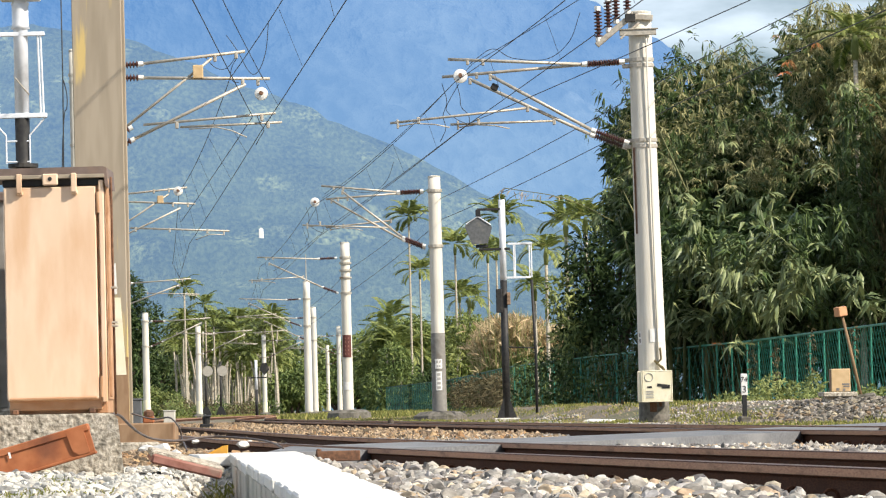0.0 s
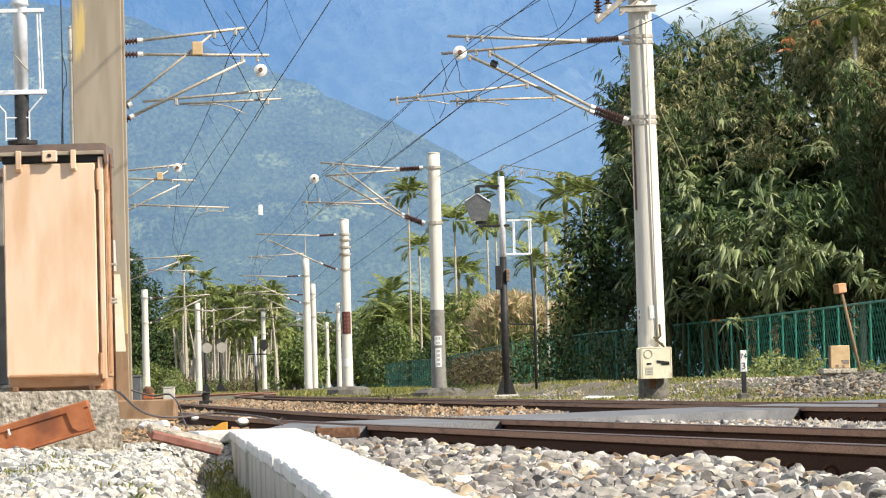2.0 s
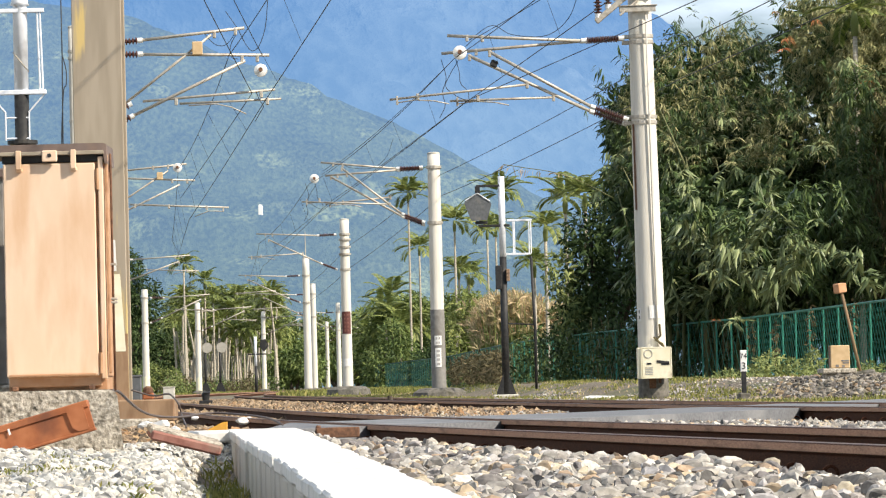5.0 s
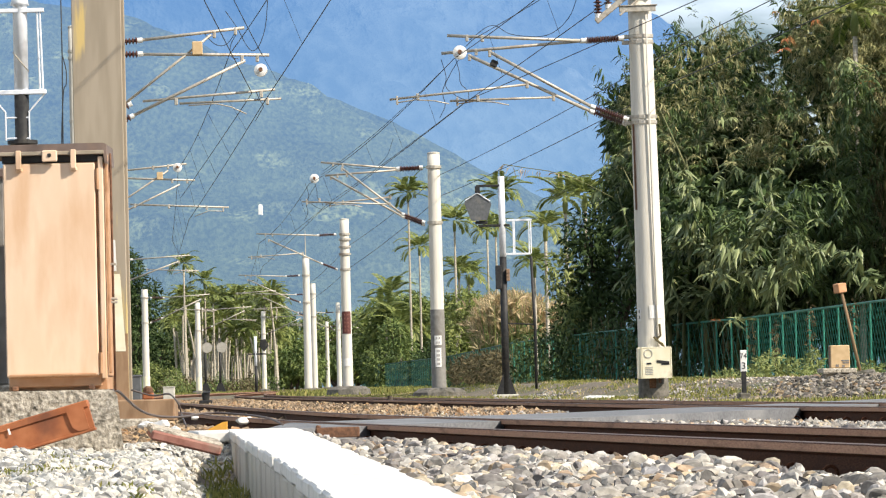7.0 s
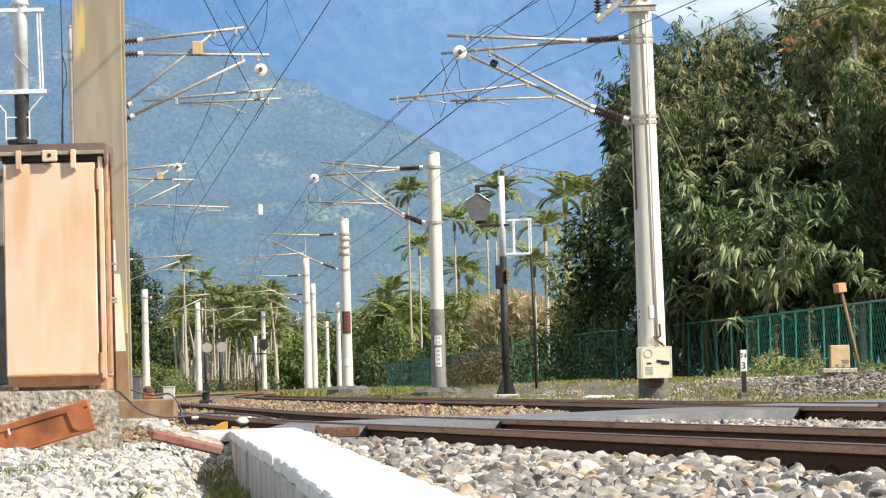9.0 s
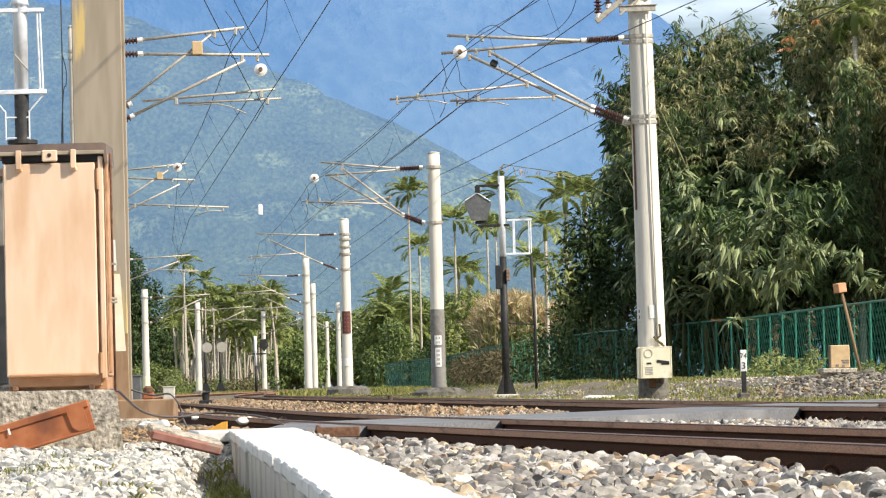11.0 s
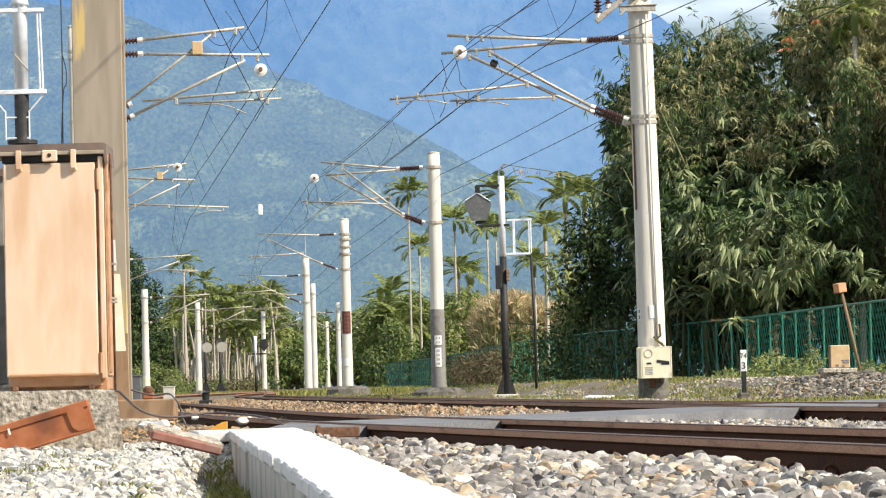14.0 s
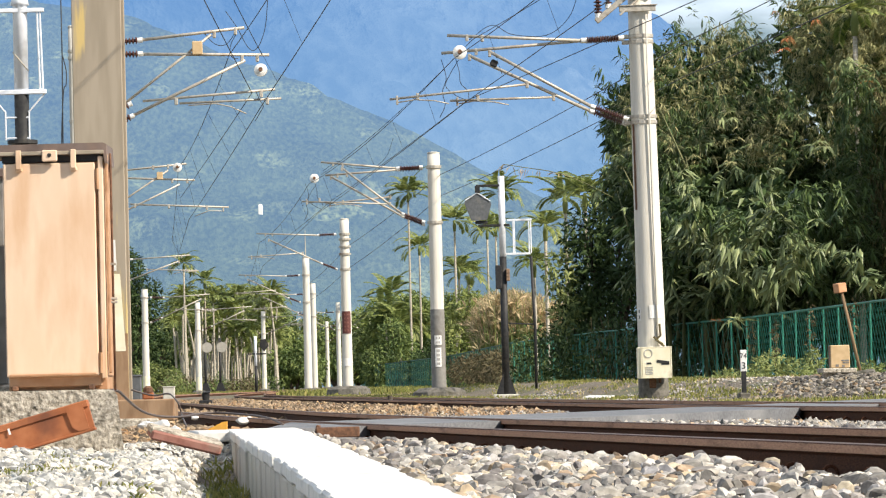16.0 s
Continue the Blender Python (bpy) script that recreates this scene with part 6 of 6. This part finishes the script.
        part("culm", Shape().tube([(x, y, 0), (x + lean * 0.15, y, h * 0.4), (x + lean * 0.6, y - 0.3, h * 0.75), (x + lean * 1.5, y - 0.9, h)], [0.055, 0.05, 0.04, 0.012], 6), CULM, tall, smooth=True)
    arch = Shape().tube(rounded([(4.856, 112.000, 5.399), (3.969, 111.500, 5.845), (3.165, 111.000, 6.110), (2.374, 111.000, 6.257), (1.742, 111.000, 6.368)]), 0.012, 5)
    part("arching_cane", arch, CULM, bamboo, "thin cane arching out with dry leaves", smooth=True)
    tips = np.array([(1.900, 111.000, 6.333), (2.295, 111.000, 6.259), (2.691, 111.000, 6.201), (3.243, 111.000, 6.076)])
    leafy("dry_foliage", spray_leaves(g, tips, np.tile([[-1.0, 0, 0.3]], (4, 1)), 7, 0.3, 0.03), REED, bamboo, "dry straw leaves")
    # undergrowth behind the fence, its shade put into the dark leaf colour
    ug = plant("undergrowth", pose(0, 0, 0), "tangled undergrowth behind the fence, coloured dark for the shade", "undergrowth")
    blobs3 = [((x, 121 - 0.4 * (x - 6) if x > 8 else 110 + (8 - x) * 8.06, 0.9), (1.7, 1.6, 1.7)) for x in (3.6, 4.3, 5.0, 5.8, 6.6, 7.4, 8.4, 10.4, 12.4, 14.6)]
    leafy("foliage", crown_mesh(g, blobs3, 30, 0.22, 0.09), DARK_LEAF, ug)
    hang = np.stack([g.uniform(4.8, 8.0, 320), np.zeros(320), g.uniform(0.3, 2.6, 320)], 1)
    hang[:, 1] = 135 - (hang[:, 0] - 4.6) * 8.0 + g.uniform(-0.5, 2.0, 320)
    leafy("hanging_stem", leaf_mesh(hang, np.stack([g.normal(0, 0.25, 320), g.normal(0, 0.2, 320), -np.ones(320)], 1), g.normal(size=(320, 3)), g.uniform(0.5, 1.4, 320), np.full(320, 0.03), 0.0), VINE, ug, "dry hanging stems")
    # fans that stir in the wind, in the lighter sunlit leaf colour
    fans = []
    for px in ((7.974, 104.500, 3.624), (7.156, 105.000, 3.090), (9.658, 103.000, 3.648), (7.473, 102.000, 1.801), (8.511, 105.000, 4.303), (9.098, 103.500, 3.117), (6.914, 107.000, 4.424), (8.059, 103.500, 2.995),
               (7.978, 110.000, 7.592), (8.949, 108.000, 5.883), (6.756, 110.000, 6.046), (10.361, 108.000, 6.621), (5.390, 118.000, 3.303), (11.406, 110.000, 9.084)):
        gg = np.random.default_rng(int(abs(px[0]) * 1000))
        roots = np.array([[0, 0, 0], [0.12, -0.1, -0.14], [-0.16, -0.05, -0.1]])
        v, f = spray_leaves(gg, roots, np.tile([[0.15, -1.0, 0]], (3, 1)), 7, 0.46, 0.095)
        ob = new("leaf_fan", quick_mesh("leaf_fan", v, f, BAMBOO_LIT))
        ob.parent, ob.matrix_basis = bamboo, pose(*px)
        part("twig", Shape().tube([(0, 0, 0), (0.1, 0.5, 0.12), (0.25, 1.6, -0.1)], [0.008, 0.012, 0.016], 5), CULM, ob)
        fans.append(ob)
    return fans


FANS = build_bamboo()
build_tree((5.6, 137.0, -0.1), "dark leafy tree hung with creepers beside the bamboo", [((0.3, 0, 2.2), (2.0, 2, 2.2)), ((-1.1, 0, 2.2), (1.0, 1.2, 2.2)), ((-0.5, 0, 4.4), (1.0, 1.3, 1.7)), ((-0.5, 0, 5.4), (1.1, 1.3, 1.2)), ((0.7, 0, 6.4), (1.3, 1.4, 1.4)), ((0.9, 0, 4.5), (1.5, 1.8, 1.8)), ((-0.4, 0, 3.2), (1.2, 1.4, 1.5)), ((1.6, 0, 5.6), (1.2, 1.4, 1.5))],
           40, 0.26, 0.1, DARK_LEAF, 0.14, 31, extra=(([((-1.6, -0.6, 4.0), (0.7, 0.8, 1.1)), ((-1.4, -0.8, 2.7), (0.6, 0.8, 0.8))], 30, 0.26, 0.1), LIME_LEAF, "pale creeper leaves"))


# ---- palms ----
def palm_mesh(g, fronds, reach, leaflets=22):
    """Arching feathered fronds."""
    A, D, F, L, W = [], [], [], [], []
    up = np.array([0, 0, 1.0])
    for i in range(fronds):
        yaw = 2 * math.pi * (i * 0.382 + g.uniform(-0.05, 0.05))
        start = math.radians(82 - 78 * (i + 0.5) / fronds + g.uniform(-6, 6))
        bend = math.radians(g.uniform(48, 95))
        r = reach * g.uniform(0.85, 1.15)
        h = np.array([math.cos(yaw), math.sin(yaw), 0])
        sd = np.array([-h[1], h[0], 0])
        p = np.zeros(3)
        for k in range(leaflets):
            t = (k + 0.5) / leaflets
            e = start - bend * t ** 1.4
            tang = h * math.cos(e) + up * math.sin(e)
            p = p + tang * r * 1.25 / leaflets
            if t < 0.12:
                continue
            nrm = up * math.cos(e) - h * math.sin(e)
            for s in (-1, 1):
                A.append(p)
                D.append(sd * s * 0.8 + tang * 0.7 + nrm * 0.25 - up * 0.2)
                F.append(nrm + sd * s * 0.35)
                L.append(r * 0.46 * (1 - 0.75 * abs(t - 0.4)) * g.uniform(0.8, 1.1))
                W.append(r * 0.085)
    return leaf_mesh(np.array(A), np.array(D), np.array(F), np.array(L), np.array(W), 0.22)


def build_palm(at, height, reach, seed, label="slender areca palm with a pale trunk", lean=0.0):
    g = np.random.default_rng(seed)
    p = plant("areca_palm", pose(*at), label, "palm", "areca palms")
    n = 6
    part("trunk", Shape().tube([(lean * (i / n) ** 2, 0, -0.2 + height * i / n) for i in range(n + 1)], [0.1 - 0.035 * i / n for i in range(n + 1)], 8), PALM_TRUNK, p, "pale ringed trunk", smooth=True)
    part("crownshaft", Shape().tube([(lean, 0, height - 0.3), (lean, 0, height + 0.1), (lean, 0, height + 0.45)], [0.09, 0.12, 0.05], 8), LIME_LEAF, p, "green crownshaft", smooth=True)
    v, f = palm_mesh(g, int(g.integers(12, 17)), reach)
    leafy("crown", (v + np.array([lean, 0, height + 0.3]), f), PALM_LEAF, p)
    return p


PALMS = [((-2.556, 300.000, 14.613), 1.8), ((-1.835, 306.000, 10.720), 1.65), ((0.792, 262.000, 10.845), 1.6), ((1.035, 268.000, 7.823), 1.5), ((3.865, 264.000, 12.739), 1.65), ((3.096, 275.000, 10.723), 1.3), ((3.731, 278.000, 11.021), 1.2),
         ((5.145, 165.000, 7.759), 1.25), ((4.549, 175.000, 6.983), 1.2), ((5.793, 160.000, 7.626), 1.15), ((1.740, 272.000, 7.529), 1.45), ((-4.603, 310.000, 5.606), 2.2), ((-3.496, 308.000, 4.665), 2.0), ((-6.027, 318.000, 4.413), 2.0), ((-2.215, 312.000, 4.243), 1.9),
         ((11.785, 111.500, 10.319), 1.0), ((-21.677, 330.000, 10.616), 1.45), ((-20.569, 340.000, 9.427), 1.3), ((-4.420, 322.000, 7.414), 2.1), ((4.122, 180.000, 5.514), 1.1)]
for i, ((x, y, z), r) in enumerate(PALMS):
    build_palm((x, y, -0.15), z - 0.1, r, 100 + i)
gp = np.random.default_rng(77)
for i in range(120):
    px = gp.uniform(-17.5, -11.2)
    py = gp.uniform(335, 400)
    x = px * py / 330 * 1.35 + 1.2
    build_palm((x, py, -0.15), gp.uniform(3.6, 8.8), gp.uniform(1.05, 1.5), 300 + i, "areca palm in a crowded plantation with thin pale trunks", gp.normal(0, 0.3))

# ---- shrubs, trees and reeds along the line ----
build_tree((-4.365, 312.0, -0.15), "mixed green roadside trees behind the fence", [((-0.7, 0, 3.0), (2.4, 2, 3.0)), ((1.6, 0, 2.8), (2.2, 2, 2.8)), ((0.2, 0.5, 5.7), (1.9, 1.5, 2.2)), ((1.9, 0.5, 6.0), (1.6, 1.5, 1.8)), ((3.1, 0, 1.8), (1.8, 1.6, 2.0))], 44, 0.42, 0.17, SHRUB_LEAF, 0.14, 41)
build_tree((-3.760, 296.0, -0.15), "bright green bushes in front of the palms", [((-1.2, 0, 1.8), (1.6, 1.3, 2.0)), ((0.5, 0, 2.3), (1.6, 1.3, 2.2)), ((-0.2, 0.3, 4.1), (1.3, 1.2, 1.6)), ((1.6, 0, 1.5), (1.3, 1.2, 1.7))], 32, 0.36, 0.13, SHRUB_LEAF, 0.1, 48)
build_tree((1.851, 240.0, -0.15), "yellow-green shrub thicket behind the fence", [((-1.2, 0, 2.6), (1.5, 1.6, 2.6)), ((0.5, 0, 3.0), (1.6, 1.6, 2.7)), ((1.7, 0, 1.8), (1.3, 1.4, 2.0)), ((-0.3, 0, 4.9), (1.3, 1.3, 1.3))], 46, 0.34, 0.12, SUNNY_LEAF, 0.1, 42)
build_tree((-1.096, 265.0, -0.15), "dark shrub behind the fence", [((0, 0, 1.3), (1.6, 1.5, 1.9)), ((0.9, 0, 2.7), (1.1, 1.2, 1.5))], 52, 0.3, 0.12, DARK_LEAF, 0.1, 43)
build_tree((-9.683, 380.0, -0.15), "green trees at the bend of the line", [((-4.5, 0, 3.0), (3.2, 2.5, 3.0)), ((-1, 0, 3.6), (3, 2.5, 3.0)), ((2.4, 0, 3.0), (3, 2.5, 3.2)), ((0.5, 0, 5.6), (2.2, 2, 1.8)), ((5, 0, 2.6), (2.4, 2.5, 3))], 18, 0.55, 0.22, SHRUB_LEAF, 0.2, 44)
build_tree((-13.440, 350.0, -0.15), "rounded bright green tree beside the line", [((-1.0, 0, 2.2), (1.9, 2, 2.0)), ((1.0, 0, 2.4), (2.0, 2, 2.2))], 32, 0.4, 0.18, SHRUB_LEAF, 0.16, 45)
build_tree((-31.534, 400.0, -0.15), "tall dark green tree in the wood beside the line", [((0, 0, 5), (3.6, 3, 4.6)), ((-2, 0, 9), (2.8, 2.5, 3.6)), ((-0.8, 0, 12.6), (2.4, 2.3, 2.9)), ((1.2, 0, 9.5), (2.2, 2.2, 2.6)), ((3.2, 0, 3.8), (2.4, 2.2, 3.2))], 18, 0.5, 0.2, DARK_LEAF, 0.25, 46)
build_tree((-24.827, 330.0, -0.15), "bright green bush by the lineside", [((0, 0, 1.5), (1.5, 1.4, 1.7)), ((1.9, 0, 1.1), (1.3, 1.3, 1.4))], 44, 0.36, 0.14, LIME_LEAF, 0.08, 47)
gt = np.random.default_rng(5)
for i, (px, d, h) in enumerate(((260, 450, 11.5), (300, 440, 11.0), (345, 450, 10.5), (390, 440, 11.0), (430, 450, 11.5), (470, 440, 10.5), (510, 450, 9.5), (560, 440, 9.0), (610, 430, 8.5), (650, 420, 8.5), (90, 460, 11.0), (180, 460, 12.0), (700, 400, 9.0), (760, 390, 9.5), (820, 390, 10.0), (880, 390, 9.5), (940, 390, 9.0), (1000, 380, 9.0))):
    x = (px - 788) * d / 7000
    build_tree((x, float(d), -0.2), "broad green tree in the wood beyond the line", [((gt.normal(0, 0.6), 0, h * 0.45), (3.0, 2.2, h * 0.45)), ((gt.normal(0, 1.2), 0, h * 0.75), (2.2, 2, h * 0.28)), ((gt.normal(0, 2.0), -1, h * 0.3), (2.4, 2, h * 0.3))],
               13, 0.6, 0.25, (SHRUB_LEAF, LIME_LEAF, SUNNY_LEAF)[i % 3], 0.2, 60 + i)


def blades(name, pts, height, width, material, label, seed, category="grass", lean=0.35):
    g = np.random.default_rng(seed)
    n = len(pts)
    d = np.stack([g.normal(0, lean, n), g.normal(0, lean, n), np.ones(n)], 1)
    h = height * g.uniform(0.5, 1.3, n)
    v, f = leaf_mesh(pts, d, g.normal(size=(n, 3)), h, width * g.uniform(0.7, 1.3, n), 0.15)
    ob = new(name, quick_mesh(name, v, f, material))
    return tagged(ob, label, category, kind="stuff")


def reeds():
    g = np.random.default_rng(8)
    n = 5200
    x = g.uniform(2.186, 6.845, n)
    y = g.uniform(222, 232, n)
    pts = np.stack([x, y, np.full(n, -0.1)], 1)
    base = plant("reed_bed", pose(0, 0, 0), "tall straw-coloured reeds behind the fence", "reeds")
    d = np.stack([g.normal(0, 0.12, n), g.normal(0, 0.1, n), np.ones(n)], 1)
    h = np.array([1 + 0.22 * noise.noise(Vector((q * 1.1, 3, 0))) + 0.1 * noise.noise(Vector((q * 5, 7, 0))) for q in x]) * np.interp(x, [2.186, 3.632, 5.560, 6.845], [4.6, 5.6, 5.2, 4.4]) * g.uniform(0.6, 1.08, n)
    v, f = leaf_mesh(pts, d, g.normal(size=(n, 3)), h, np.full(n, 0.07), 0.03)
    leafy("stem", (v, f), LIME_LEAF, base, "olive stems")
    top = pts + d * h[:, None] * 0.8
    v, f = leaf_mesh(np.repeat(top, 3, 0), np.repeat(d, 3, 0) + 0.5 * g.normal(size=(3 * n, 3)), g.normal(size=(3 * n, 3)), np.full(3 * n, 0.75), np.full(3 * n, 0.1), 0.2)
    leafy("plume", (v, f), REED, base, "feathery straw plumes")


reeds()


def on_ground(n, y0, y1, lo, hi, seed, power=1.0):
    p = scatter(n, y0, y1, lo, hi, seed, power)
    return np.array([(x, y, ground_z(x, y)) for x, y in p if not road_band(x, y)])


patch = on_ground(26000, 42, 150, lambda y: track_x(y) + 6.6, lambda y: track_x(y) + 9.8 + (y > 72) * 2.4, 51, 1.4)
keep = np.array([noise.noise(Vector((q[0] * 0.8, q[1] * 0.16, 2))) + 0.35 * noise.noise(Vector((q[0] * 3, q[1] * 0.7, 5))) for q in patch])
blades("grass_strip", patch[keep > 0.06], 0.1, 0.026, GRASS, "short sunlit grass and weeds along the track edge", 51)
blades("dry_grass", patch[(keep < 0.2) & (keep > -0.1)][::3], 0.07, 0.03, REED, "dry straw among the trackside grass", 57)
blades("grass_strip", on_ground(9000, 150, 330, lambda y: track_x(y) + 5.5, lambda y: track_x(y) + 13, 52), 0.3, 0.08, GRASS, "grass verge farther along the line", 52)
blades("grass_strip", on_ground(7000, 60, 330, lambda y: track_x(y) - 6, lambda y: track_x(y) - 2.0, 53), 0.25, 0.06, GRASS, "thin grass on the far side of the near track", 53)
weeds = plant("weed_patch", pose(0, 0, 0), "leafy green weeds at the foot of the fence", "weeds")
gw = np.random.default_rng(54)
leafy("foliage", crown_mesh(gw, [((6.345, 80.000, 0.373), (0.25, 0.4, 0.3)), ((6.775, 82.000, 0.451), (0.3, 0.4, 0.42)), ((7.089, 82.000, 0.361), (0.3, 0.4, 0.3)), ((6.016, 78.000, 0.264), (0.25, 0.4, 0.2)), ((7.018, 78.000, 0.239), (0.3, 0.5, 0.2)), ((5.997, 84.000, 0.191), (0.4, 0.5, 0.25)),
                                 ((8.178, 88.000, 0.542), (0.25, 0.4, 0.35)), ((5.778, 88.000, 0.125), (0.5, 0.5, 0.2)), ((7.764, 72.000, 0.260), (0.4, 0.6, 0.22))], 160, 0.12, 0.05), LIME_LEAF, weeds)
creep = plant("fence_creeper", pose(0, 0, 0), "thin dry creepers climbing the green fence", "creeper")
leafy("foliage", crown_mesh(gw, [((8.502, 92.000, 1.213), (0.1, 0.3, 0.9)), ((8.172, 98.000, 1.156), (0.08, 0.3, 0.7)), ((7.971, 103.000, 1.217), (0.1, 0.3, 0.8)), ((8.879, 86.000, 1.496), (0.1, 0.3, 0.5))], 55, 0.11, 0.04), VINE, creep)
blades("weeds", on_ground(1500, 9.5, 24, lambda y: TROUGH(y) - 0.42, lambda y: TROUGH(y) - 0.2, 55), 0.12, 0.012, GRASS, "weeds in the gap beside the cable trough", 55, "weeds", 0.5)
tufts = on_ground(2600, 10.5, 21, lambda y: -0.118 * y, lambda y: -0.066 * y, 56)
tufts = tufts[np.array([noise.noise(Vector((q[0] * 4, q[1] * 1.2, 9))) for q in tufts]) > 0.3]
blades("weeds", tufts + np.array([0, 0, 0.035]), 0.03, 0.008, GRASS, "small weeds in the pale gravel", 56, "weeds", 0.7)
tangle = plant("creeper", pose(0, 0, 0), "brown and green creepers covering the fence", "creeper")
gc = np.random.default_rng(19)
leafy("foliage", crown_mesh(gc, [((np.interp(y, [q[1] for q in FENCE], [q[0] for q in FENCE]), y, 0.9), (0.5, 2.6, 0.9)) for y in (165, 169, 173, 178, 184, 190, 197, 206, 215)], 34, 0.24, 0.09), VINE, tangle)
leafy("foliage", crown_mesh(gc, [((np.interp(y, [q[1] for q in FENCE], [q[0] for q in FENCE]) + 0.3, y, 0.7), (0.6, 3, 0.9)) for y in (184, 200, 225, 240)], 22, 0.24, 0.1), SHRUB_LEAF, tangle)


low = plant("lineside_scrub", pose(0, 0, 0), "low dry scrub along the far side of the line", "scrub")
gs = np.random.default_rng(91)
for m, k in ((VINE, 0), (SHRUB_LEAF, 1), (LIME_LEAF, 2)):
    spots = [((gs.uniform(-26, -14.5), gs.uniform(318, 332), 0.4), (gs.uniform(0.7, 1.4), 1.0, gs.uniform(0.5, 1.3))) for q in range(9)]
    leafy("foliage", crown_mesh(gs, spots, 20, 0.3, 0.12), m, low)


def motions():
    """The wind stirs the foremost leaf fans."""
    for i, ob in enumerate(FANS):
        rest = ob.matrix_basis.copy()
        rnd = random.Random(i)
        a, b, ph = rnd.uniform(2, 4.5), rnd.uniform(2, 5), rnd.uniform(0, 6)
        rows = []
        for k in range(33):
            t = k * 0.5
            rows.append((t, rest @ pose(0, 0, 0, b * math.sin(t * 1.3 + ph) + 1.5 * math.sin(t * 2.9 + i), a * math.sin(t * 1.05 + ph * 2), 2.5 * math.sin(t * 0.8 + i))))
        walk(ob, rows)


motions()
